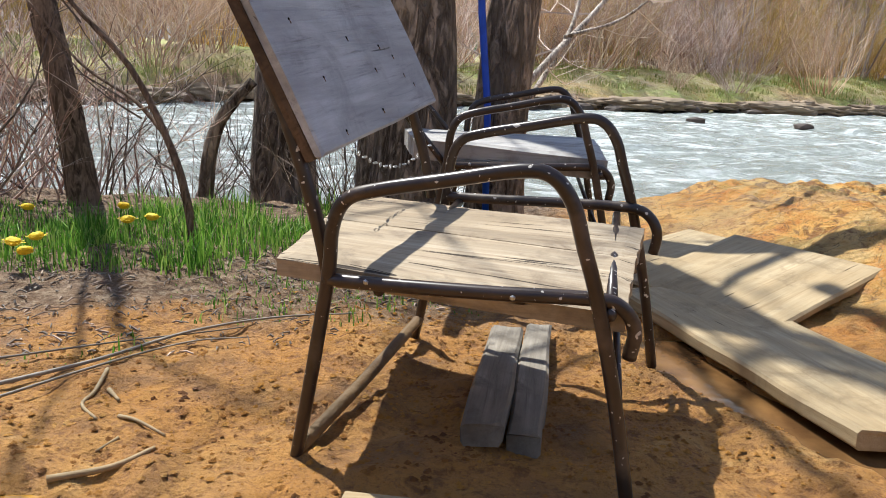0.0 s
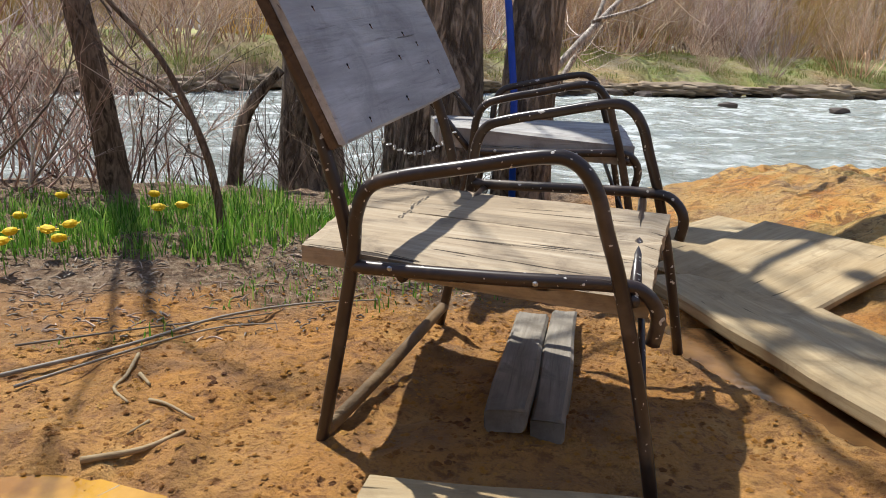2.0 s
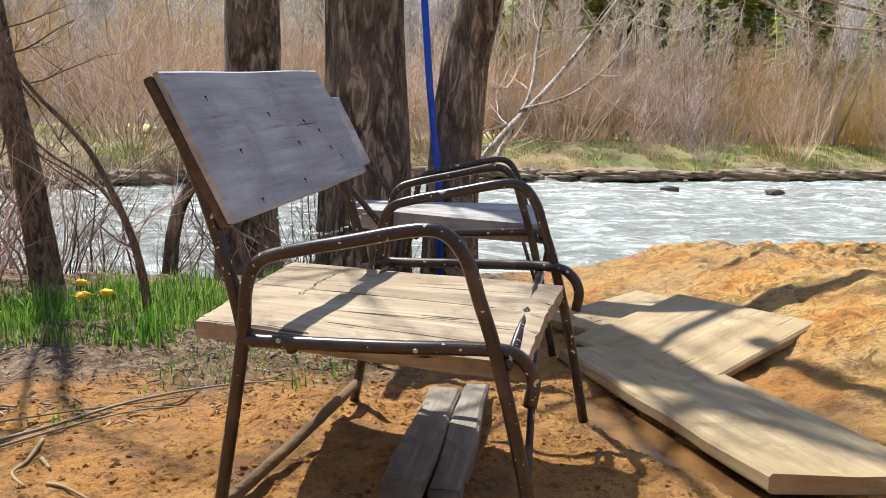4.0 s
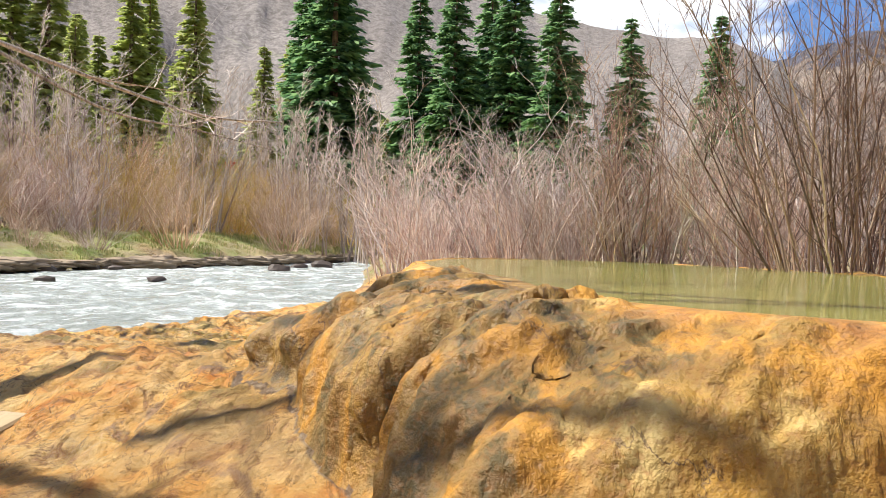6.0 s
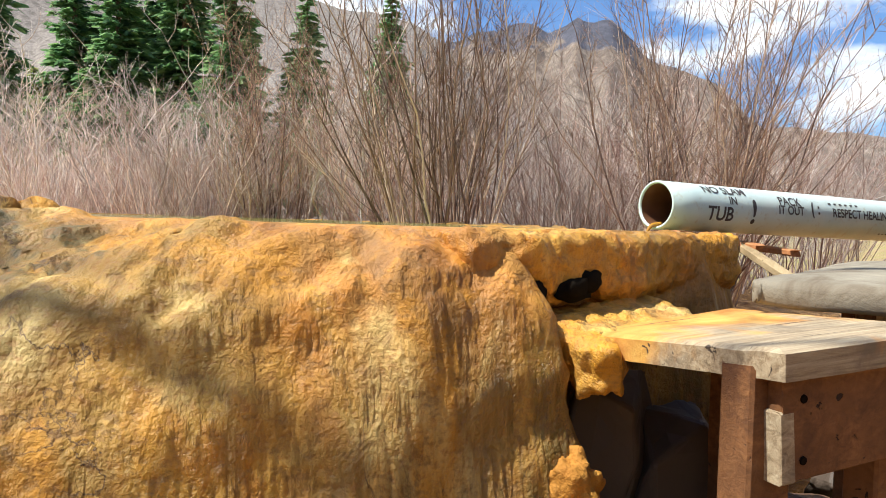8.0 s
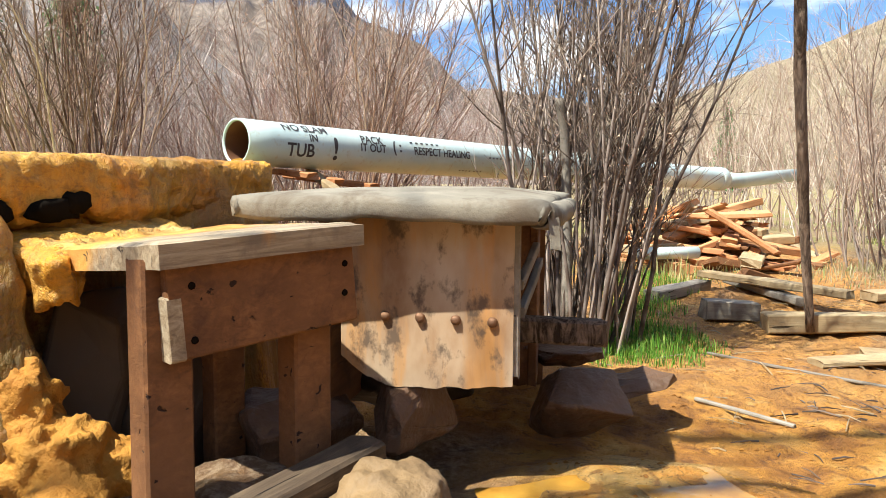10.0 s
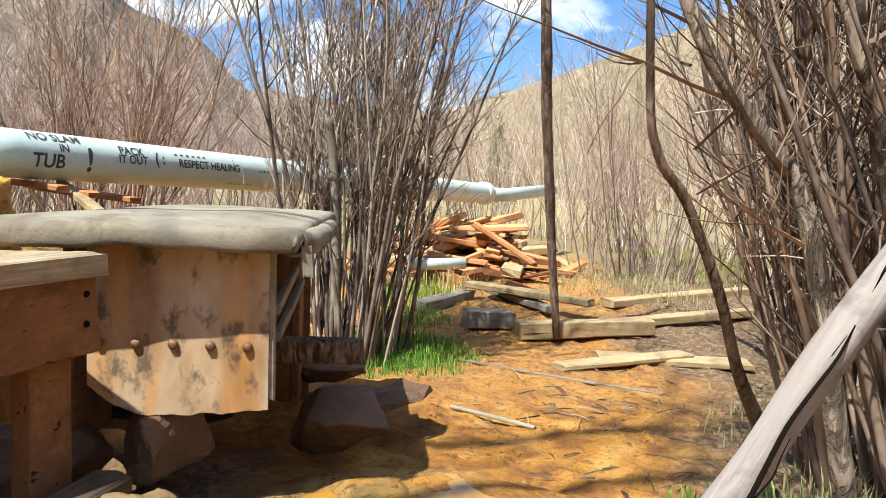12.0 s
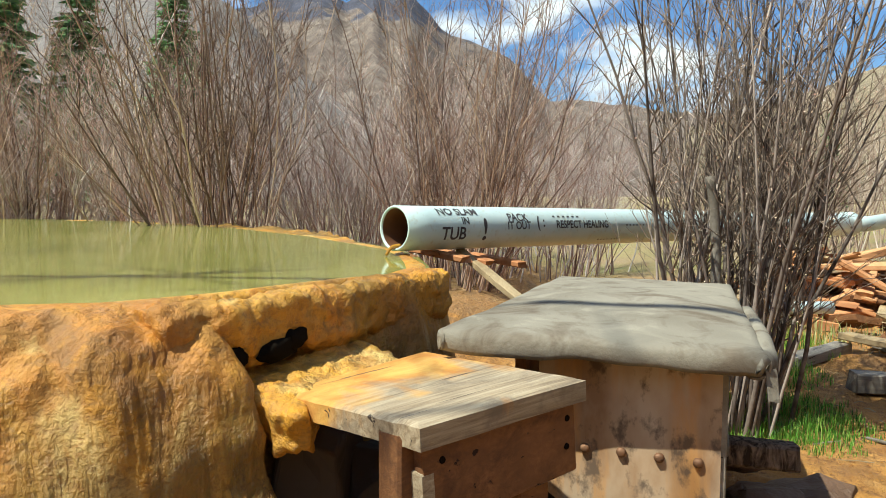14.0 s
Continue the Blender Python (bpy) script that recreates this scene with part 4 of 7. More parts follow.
ridge("mountain_west", ((-100, 22), (-40, 21), (0, 24), (26, 22), (38, 18.2), (45, 16.3), (53, 14.7), (58, 14.0), (61, 12.4), (64, 9), (70, 5)), 420, 260, M_HILL_GREY, "steep grey slope of leafless aspens", 3, 0.35, 0.02)
ridge("mountain_north", ((48, 10), (56, 12.4), (61.6, 12.7), (64, 13.7), (66, 14.1), (68, 13.4), (69.2, 14.0), (69.9, 14.6), (70.6, 14.1), (72.5, 14.0), (74.8, 11.8), (79, 10.1), (82.8, 6.9), (87, 6.5), (96, 5.6), (104, 5)), 1100, 700, M_HILL_ROCK, "brown mountain with a dark rocky summit", 7, 0.55)
ridge("mountain_east", ((92, 4.6), (96.6, 5.6), (100, 7.0), (104.8, 8.4), (110, 10.4), (114, 11.8), (122, 14.5), (140, 17), (180, 18), (262, 20)), 520, 330, M_HILL_TAN, "tan dry grass hillside under blue sky", 11, 0.25)


# ---- plants ----
def stem_path(rnd, base, lean, length, segs, wobble, droop=0.0):
    d = Vector((lean.x, lean.y, 1.0)).normalized()
    p = Vector(base)
    out = [p.copy()]
    for i in range(segs):
        d = (d + Vector((rnd.gauss(0, wobble), rnd.gauss(0, wobble), rnd.gauss(0, wobble * 0.5) + 0.05 - droop))).normalized()
        p = p + d * (length / segs)
        out.append(p.copy())
    return out


def shrub_shapes(seed, stems, spread, tall, r0, twigs, sub=2, lean=0.35, sides=5, wobble=0.10, tw_len=0.28, buds=0, bias=(0, 0)):
    """A many-stemmed bare shrub: stems and the twigs on them."""
    rnd = random.Random(seed)
    big, small, tips = Shape(), Shape(), Shape()
    for _ in range(stems):
        a = rnd.uniform(0, 2 * math.pi)
        r = spread * math.sqrt(rnd.random())
        base = Vector((math.cos(a) * r, math.sin(a) * r, -0.05))
        out = Vector((math.cos(a), math.sin(a), 0)) * (lean * (0.25 + 0.9 * r / max(spread, 0.01)) * rnd.uniform(0.3, 1.2))
        out += Vector((rnd.gauss(bias[0], 0.08), rnd.gauss(bias[1], 0.08), 0))
        length = tall * rnd.uniform(0.55, 1.08)
        path = stem_path(rnd, base, out, length, 7, wobble)
        rr = r0 * rnd.uniform(0.5, 1.25)
        big.tube(path, [rr * (1 - 0.80 * i / 7) for i in range(8)], sides, False)
        for _k in range(twigs):
            f = rnd.uniform(0.25, 1.0)
            i = min(int(f * 7), 6)
            p = path[i].lerp(path[i + 1], f * 7 - i)
            d = (path[i + 1] - path[i]).normalized()
            o = Vector((rnd.gauss(0, 1), rnd.gauss(0, 1), rnd.gauss(0, 0.6))).normalized()
            td = (d * 0.9 + o * 0.75).normalized()
            tl = tall * tw_len * rnd.uniform(0.4, 1.1) * (1.1 - 0.5 * f)
            tp = [p]
            for _s in range(3):
                td = (td + Vector((rnd.gauss(0, 0.16), rnd.gauss(0, 0.16), 0.10))).normalized()
                tp.append(tp[-1] + td * tl / 3)
            tr = rr * 0.36
            small.tube(tp, [tr, tr * 0.75, tr * 0.5, tr * 0.25], 3, False)
            for _s in range(buds):
                i2 = rnd.randint(0, 2)
                q = tp[i2].lerp(tp[i2 + 1], rnd.random())
                o = Vector((rnd.gauss(0, 1), rnd.gauss(0, 1), rnd.gauss(0.5, 0.7))).normalized()
                w = o.orthogonal().normalized() * rnd.uniform(0.003, 0.006)
                h = rnd.uniform(0.010, 0.020)
                tips.add([q, q + o * h * 0.5 + w, q + o * h, q + o * h * 0.5 - w], [(0, 1, 2, 3)])
            for _s in range(sub):
                q = tp[rnd.randint(1, 2)]
                o = Vector((rnd.gauss(0, 1), rnd.gauss(0, 1), rnd.gauss(0.4, 0.5))).normalized()
                e = q + (td * 0.8 + o * 0.8).normalized() * tl * rnd.uniform(0.3, 0.6)
                small.tube([q, q.lerp(e, 0.5) + Vector((0, 0, 0.01)), e], [tr * 0.45, tr * 0.35, tr * 0.18], 3, False)
    return big, small, tips


def shrub(label, group, mat, **kw):
    big, small, tips = shrub_shapes(**kw)
    ob = empty("willow_shrub", Matrix(), label, "shrub", group)
    part("trunk", big, mat, ob, smooth=True)["kind"] = "stuff"
    part("crown", small, mat, ob, smooth=True)["kind"] = "stuff"
    if tips.v:
        part("bloom", tips, M_BUD, ob, "small reddish and straw-coloured buds")["kind"] = "stuff"
    return ob


def set_out(first, places):
    """Puts the thing at the first place and copies of it at the rest: x, y, turn, scale."""
    for i, (x, y, turn, scale) in enumerate(places):
        m = Matrix.LocRotScale((x, y, hz(x, y)), Euler((0, 0, radians(turn))), (scale,) * 3)
        if i == 0:
            first.matrix_world = m
        else:
            ob = copy_thing(first, m)
            ob.scale = (scale,) * 3


def conifer(label, group, mat, seed, tall, wide, tiers, per, dense):
    rnd = random.Random(seed)
    trunk, crown = Shape(), Shape()
    trunk.tube([(0, 0, -0.3), (0.03, 0, tall * 0.5), (0, 0, tall)], [tall * 0.018, tall * 0.011, 0.01], 6)
    for k in range(tiers):
        f = (k + rnd.random() * 0.7) / tiers
        z = tall * (0.06 + 0.92 * f)
        reach = wide * (1 - f) ** 0.85 + 0.12
        for _ in range(max(4, int(per * (1 - 0.5 * f)))):
            a = rnd.uniform(0, 2 * math.pi)
            r = reach * rnd.uniform(0.65, 1.1)
            d = Vector((math.cos(a), math.sin(a), 0))
            side = Vector((-d.y, d.x, 0))
            sag = rnd.uniform(0.10, 0.30)
            for _n in range(dense):
                u = rnd.uniform(0.12, 1.0)
                c = d * (r * u) + Vector((0, 0, z - sag * r * u + 0.10 * r * u * u))
                c += side * rnd.gauss(0, 0.13) * r * (1.1 - u * 0.6)
                ln = rnd.uniform(0.35, 0.8) * (0.30 + 0.22 * reach)
                wd = ln * rnd.uniform(0.45, 0.75)
                t = (d * rnd.uniform(0.5, 1) + side * rnd.gauss(0, 0.5) + Vector((0, 0, rnd.uniform(-0.55, 0.05)))).normalized()
                n = t.cross(Vector((rnd.gauss(0, 0.5), rnd.gauss(0, 0.5), 1))).normalized()
                crown.add([c - n * wd * 0.5, c + n * wd * 0.5, c + t * ln + n * wd * 0.2, c + t * ln * 1.15 - n * wd * 0.15], [(0, 1, 2, 3)])
    ob = empty("spruce_tree", Matrix(), label, "tree", group)
    part("trunk", trunk, M_BARKDARK, ob)
    part("crown", crown, mat, ob)
    return ob


def grass_patch(name, label, mat, spots, per, tall, seed, wide=0.0042):
    """Blades of grass round the given spots: x, y, radius."""
    rnd = random.Random(seed)
    s = Shape()
    for x, y, r in spots:
        lush = rnd.uniform(0.55, 1.25)
        for _ in range(int(per * r * r * 3.2)):
            a, q = rnd.uniform(0, 6.283), r * math.sqrt(rnd.random())
            px, py = x + math.cos(a) * q, y + math.sin(a) * q
            h = lush * tall * rnd.uniform(0.3, 1.15) * (1.15 - 0.75 * q / r)
            s.v.append((px, py, 0.0))
            s.f.append((h, rnd.uniform(0, 6.283), rnd.gauss(0, 0.4)))
    spots_xy = np.array(s.v)
    zs = height(spots_xy[:, 0], spots_xy[:, 1])
    out = Shape()
    for (px, py, _z), z, (h, a, b) in zip(s.v, zs, s.f):
        w = Vector((math.cos(a), math.sin(a), 0)) * wide
        o = Vector((-math.sin(a), math.cos(a), 0)) * h * b
        p = Vector((px, py, z - 0.01))
        m = p + Vector((0, 0, h * 0.6)) + o * 0.35
        t = p + Vector((0, 0, h * 0.95)) + o
        out.add([p - w, p + w, m + w * 0.7, m - w * 0.7, t], [(0, 1, 2, 3), (3, 2, 4)])
    return single(name, out, mat, label, "grass", kind="stuff")


def tree_limbs(shape, rnd, p, d, length, r, level, twig=None):
    """Grows a limb and the limbs on it."""
    segs = 5
    path = [Vector(p)]
    for i in range(segs):
        d = (d + Vector((rnd.gauss(0, 0.13), rnd.gauss(0, 0.13), rnd.gauss(0.05, 0.10)))).normalized()
        path.append(path[-1] + d * length / segs)
    tgt = shape if level > 1 or twig is None else twig
    tgt.tube(path, [r * (1 - 0.72 * i / segs) for i in range(segs + 1)], 6 if level > 1 else 3, False)
    if level > 0:
        for _ in range(4 if level > 1 else 5):
            i = rnd.randint(1, segs)
            o = Vector((rnd.gauss(0, 1), rnd.gauss(0, 1), rnd.gauss(0.3, 0.6))).normalized()
            tree_limbs(shape, rnd, path[i], (d * 0.7 + o).normalized(), length * rnd.uniform(0.4, 0.65), r * (0.55 - 0.05 * i), level - 1, twig)


def big_tree(label, foot, path, radii, seed, limbs, mat=None):
    """A tall trunk with furrowed bark and a bare crown high above."""
    rnd = random.Random(seed)
    ob = empty("cottonwood_tree", Matrix.Translation(foot), label, "tree", "trees by the river")
    trunk, crown, twig = Shape(), Shape(), Shape()
    pts = smooth_path(path, 8)
    n = len(pts)
    rad = list(np.interp(np.linspace(0, 1, n), np.linspace(0, 1, len(radii)), radii))
    trunk.tube(pts, rad, 20, True)
    for i, v in enumerate(trunk.v):
        c = pts[min(i // 20, n - 1)]
        k = 1 + 0.10 * noise.fractal(Vector((v.x * 4, v.y * 4, v.z * 1.2)) + Vector((seed, 0, 0)), 1.0, 2.0, 3)
        trunk.v[i] = c + (v - c) * k
    top = pts[-1]
    for _ in range(limbs):
        i = rnd.randint(int(n * 0.62), n - 1)
        o = Vector((rnd.gauss(0, 1), rnd.gauss(0, 1), rnd.uniform(0.2, 1.2))).normalized()
        tree_limbs(crown, rnd, pts[i], o, rnd.uniform(1.4, 2.6), rad[i] * 0.30, 2, twig)
    tree_limbs(crown, rnd, top, Vector((0, 0, 1)), 2.0, rad[-1] * 0.8, 2, twig)
    part("trunk", trunk, mat or M_BARK, ob, smooth=True)
    part("limb_work", crown, mat or M_BARK, ob, smooth=True)["kind"] = "stuff"
    part("crown", twig, M_TWIG_DARK, ob)["kind"] = "stuff"
    return ob


# ---- far bank, trees and shrubs ----
def plant_far():
    rnd = random.Random(5)
    tan = shrub("bare tan willow shrub on the far riverbank", "far bank willows", M_TWIG_TAN, seed=11, stems=46, spread=0.55, tall=2.3, r0=0.014, twigs=13, sub=3, lean=1.0, wobble=0.17, sides=3, tw_len=0.36)
    red = shrub("bare reddish willow shrub on the far riverbank", "far bank willows", M_TWIG_RED, seed=12, stems=46, spread=0.55, tall=2.5, r0=0.014, twigs=13, sub=3, lean=1.0, wobble=0.17, sides=3, tw_len=0.36)
    gold = shrub("bare golden willow shrub behind the riverbank", "far bank willows", M_TWIG_GOLD, seed=13, stems=60, spread=0.6, tall=2.6, r0=0.012, twigs=10, sub=3, lean=0.85, wobble=0.14, sides=3, tw_len=0.32)
    spots = {0: [], 1: [], 2: []}
    for i in range(92):
        x = -24 + i * 0.6 + rnd.uniform(-0.6, 0.6)
        deep = rnd.choice((1.2, 4.2, 5.0, 6.0, 7.5, 9.0, 11.0))
        if deep == 1.2 and rnd.random() < 0.35:
            deep = 6.0
        y = float(curve_at(FAR_BANK, x)) + deep + rnd.uniform(0, 1.4)
        k = 2 if (deep > 5 and rnd.random() < 0.5) else rnd.choice((0, 0, 1))
        spots[k].append((x, y, rnd.uniform(0, 360), rnd.choice((0.55, 0.8, 1.1, 1.45)) * (0.9 + deep * 0.07)))
    for x, y in ((20, 40), (23, 42), (25.5, 43), (28, 46), (31, 49), (34, 52), (17, 39)):
        spots[2].append((x, y, rnd.uniform(0, 360), rnd.uniform(1.3, 1.7)))
    for k, ob in enumerate((tan, red, gold)):
        set_out(ob, spots[k])
    aspen = shrub("tall grey leafless aspen clump across the river", "far aspens", M_TWIG_PALE, seed=17, stems=12, spread=1.3, tall=8.5, r0=0.055, twigs=26, sub=4, lean=0.14, sides=4, wobble=0.05, tw_len=0.17)
    spots = []
    for i in range(34):
        az = -22 + i * 1.75 + rnd.uniform(-0.8, 0.8)
        dist = rnd.uniform(36, 60)
        spots.append((dist * math.sin(radians(az)), dist * math.cos(radians(az)), rnd.uniform(0, 360), rnd.uniform(0.75, 1.3)))
    set_out(aspen, spots)
    dark = conifer("tall dark blue-green spruce behind the willows", "spruces", M_NEEDLE, 21, 15.0, 2.7, 52, 13, 26)
    young = conifer("slender yellow-green spruce across the river", "spruces", M_NEEDLE_Y, 22, 11.0, 1.45, 58, 9, 20)
    place = []
    for az, dist, sc in ((30.3, 62, 1.75), (28.4, 66, 1.5), (36.3, 72, 1.65), (39.0, 66, 1.6), (43.2, 66, 1.7), (41.5, 74, 1.75), (46.5, 62, 1.5), (51.5, 62, 1.25), (57.5, 60, 1.2), (34, 84, 0.7), (-1, 95, 0.9), (101.5, 66, 0.5)):
        place.append((dist * math.sin(radians(az)), dist * math.cos(radians(az)), rnd.uniform(0, 360), sc))
    set_out(dark, place)
    place = []
    for az in (0.5, 2.0, 3.2, 4.5, 5.3, 6.2, 7.4, 8.4, 9.5, 10.5, 11.6, 13, 14.2, 16.2, 17.5, 19.0, 20.2, 21.5, 23.2, 25.5, 26.8, 33.5):
        for _k in range(2 if az < 14 else 1):
            d, b = rnd.uniform(50, 72), az + rnd.uniform(-0.5, 0.7)
            place.append((d * math.sin(radians(b)), d * math.cos(radians(b)), rnd.uniform(0, 360), rnd.uniform(0.8, 1.75)))
    set_out(young, place)
    for i in range(46):
        x = -14 + i * 0.9 + rnd.uniform(-0.4, 0.4)
        y = float(curve_at(FAR_BANK, x)) - 0.05 + rnd.uniform(-0.3, 0.4)
        s = Shape()
        r = rnd.uniform(0.12, 0.34)
        s.blob((0, 0, 0), (r * 1.4, r, r * 0.7), seed=100 + i, detail=2, rough=0.4)
        ob = single("bank_rock", s, M_WETROCK if rnd.random() < 0.6 else M_ROCK, "dark wet rock at the foot of the riverbank", "rock", "riverbank rocks")
        ob.location = (x, y, max(hz(x, y), RIVER_Z) + r * 0.15)
    for i in range(40):
        x = -14 + i * 1.0 + rnd.uniform(-0.4, 0.4)
        y = float(curve_at(FAR_BANK, x)) + rnd.uniform(0.1, 0.5)
        s = Shape()
        r = rnd.uniform(0.25, 0.95)
        s.blob((0, 0, 0), (r * 1.4, r * 0.6, rnd.uniform(0.10, 0.26)), seed=300 + i, detail=4, rough=0.9, freq=2.6)
        ob = single("earth_clod", s, M_BANK, "eroded dark earth of the far riverbank", "earth", "riverbank earth", smooth=True)
        ob.location = (x, y, rnd.uniform(-0.24, -0.12))
    bank_grass = []
    for i in range(170):
        x = -14 + i * 0.26 + rnd.uniform(-0.5, 0.5)
        bank_grass.append((x, float(curve_at(FAR_BANK, x)) + rnd.uniform(0.7, 5.0), rnd.uniform(0.25, 0.75)))
    grass_patch("grass", "green spring grass on the far bank", M_GRASS_PALE, bank_grass, 120, 0.30, 31, 0.013)
    for x, y, r in ((4.9, 21.2, 0.17), (7.5, 20.8, 0.17), (8.0, 21.0, 0.07), (14, 27, 0.3), (17.5, 30, 0.35), (16, 29.2, 0.25)):
        s = Shape()
        s.blob((0, 0, 0), (r * 1.5, r, r * 0.75), seed=int(x * 10), detail=2, rough=0.4)
        ob = single("river_rock", s, M_WETROCK, "dark boulder breaking the river surface", "rock", "river rocks")
        ob.location = (x, y, RIVER_Z + 0.02)


def plant_thickets():
    """The bare willows round the tub, along the path and behind the box."""
    rnd = random.Random(8)
    red = shrub("dense leafless red-brown willow thicket behind the tub", "willow thicket", M_TWIG_RED, seed=31, stems=46, spread=0.6, tall=2.7, r0=0.0105, twigs=13, sub=3, lean=0.34, sides=5, tw_len=0.26, wobble=0.15, buds=4)
    spots = []
    for i in range(21):
        f = i / 20
        x = 7.2 + 2.2 * f + rnd.uniform(-0.3, 1.4)
        y = 8.8 - 8.2 * f + rnd.uniform(-0.4, 0.4)
        spots.append((x, y, rnd.uniform(0, 360), rnd.uniform(0.65, 1.0) * (0.7 if f < 0.45 else 1.0)))
    for x, y in ((11.5, 2.2), (12, 0.2), (10.6, 5.5), (9.5, 9.5), (11.5, 11), (10.2, 13.5), (13.5, 17), (16.5, 21.5), (19, 26)):
        spots.append((x, y, rnd.uniform(0, 360), rnd.uniform(0.9, 1.15)))
    set_out(red, spots)
    pale = shrub("pale leafless shrub with whitish branches", "pale shrubs", M_TWIG_PALE, seed=33, stems=16, spread=0.5, tall=3.2, r0=0.018, twigs=9, sub=3, lean=0.5, sides=5, wobble=0.18, buds=2)
    set_out(pale, [(7.0, 8.4, 0, 0.85), (7.9, 7.4, 120, 0.9), (9.6, 8.4, 80, 0.95), (8.6, 5.6, 200, 0.9), (8.6, 7.0, 40, 0.95), (9.3, 6.6, 300, 1.05), (8.0, 8.9, 250, 0.9), (9.4, 4.2, 20, 0.9), (9.2, 2.4, 160, 0.85), (10.2, 9.6, 110, 1.1)])
    leaning = shrub("big brown willow with slanting stems behind the tub", "willow thicket", M_TWIG_BROWN, seed=36, stems=64, spread=0.42, tall=4.0, r0=0.0115, twigs=14, sub=3, lean=0.34, sides=6, tw_len=0.22, wobble=0.12, buds=6, bias=(-0.10, 0.10))
    set_out(leaning, [(7.3, 3.0, 30, 0.95), (8.3, 1.0, 140, 0.9), (8.2, 5.9, 260, 0.8)])
    dark = shrub("tall dark-stemmed willow clump beside the pipe", "willow thicket", M_TWIG_BUSH, seed=35, stems=82, spread=0.38, tall=3.6, r0=0.0145, twigs=14, sub=3, lean=0.10, sides=6, tw_len=0.2, wobble=0.065, buds=3, bias=(0.03, -0.03))
    set_out(dark, [(5.35, -1.1, 0, 0.85)])
    tan = shrub("pale tan leafless willow clump beside the path", "path willows", M_TWIG_STRAW, seed=37, stems=42, spread=0.65, tall=2.6, r0=0.010, twigs=9, sub=3, lean=0.40, sides=5, buds=2)
    set_out(tan, [(8.6, -4.0, 0, 1.0), (9.9, -4.9, 70, 1.1), (12.0, -4.6, 200, 1.0), (14.5, -1.6, 20, 0.8), (10.4, -6.6, 10, 1.2), (11, -7, 50, 1.1), (13, -5.8, 90, 1.2), (13.2, -3.2, 130, 1.0), (15, -4.5, 30, 1.2), (16.5, -2.6, 60, 1.2), (17, -6.5, 10, 1.4), (8.0, -5.2, 160, 0.9), (19, -4, 100, 1.4), (7.0, -5.0, 20, 0.8)])
    near = shrub("thick-stemmed willow clump with broken grey stems", "path willows", M_TWIG_NEAR, seed=39, stems=80, spread=0.42, tall=2.9, r0=0.019, twigs=9, sub=3, lean=0.27, sides=6, tw_len=0.24, wobble=0.08)
    for pts, r in (([(2.85, -2.36, -0.2), (2.82, -2.27, 0.15), (2.80, -2.215, 0.37), (2.80, -2.17, 0.56), (2.80, -2.12, 0.69), (2.80, -2.0, 0.83), (2.80, -1.89, 0.98), (2.82, -1.80, 1.25), (2.85, -1.76, 1.8)], 0.029),
                   ([(3.05, -2.65, -0.2), (2.98, -2.55, 0.3), (2.88, -2.42, 0.66), (2.82, -2.33, 0.86), (2.80, -2.25, 1.0), (2.80, -2.18, 1.3), (2.8, -2.15, 1.9)], 0.024)):
        s = Shape()
        path = smooth_path(pts)
        s.tube(path, list(np.linspace(r, r * 0.55, len(path))), 10)
        ob = empty("willow_limb", Matrix(), "thick crooked limb at the edge of the willow clump", "branch", "path willows")
        part("trunk", s, M_BARK, ob, smooth=True)
        for k in range(5):
            tw = Shape()
            tree_limbs(tw, rnd, path[8 + 6 * k if 8 + 6 * k < len(path) else -3], Vector((rnd.gauss(0, 0.5), rnd.gauss(0, 0.7), 0.6)).normalized(), rnd.uniform(0.35, 0.6), 0.007, 1)
            part("side_branch", tw, M_TWIG_NEAR, ob)
    set_out(near, [(3.5, -3.05, 0, 1.0), (4.9, -3.75, 90, 0.85), (2.95, -3.0, 200, 0.9)])


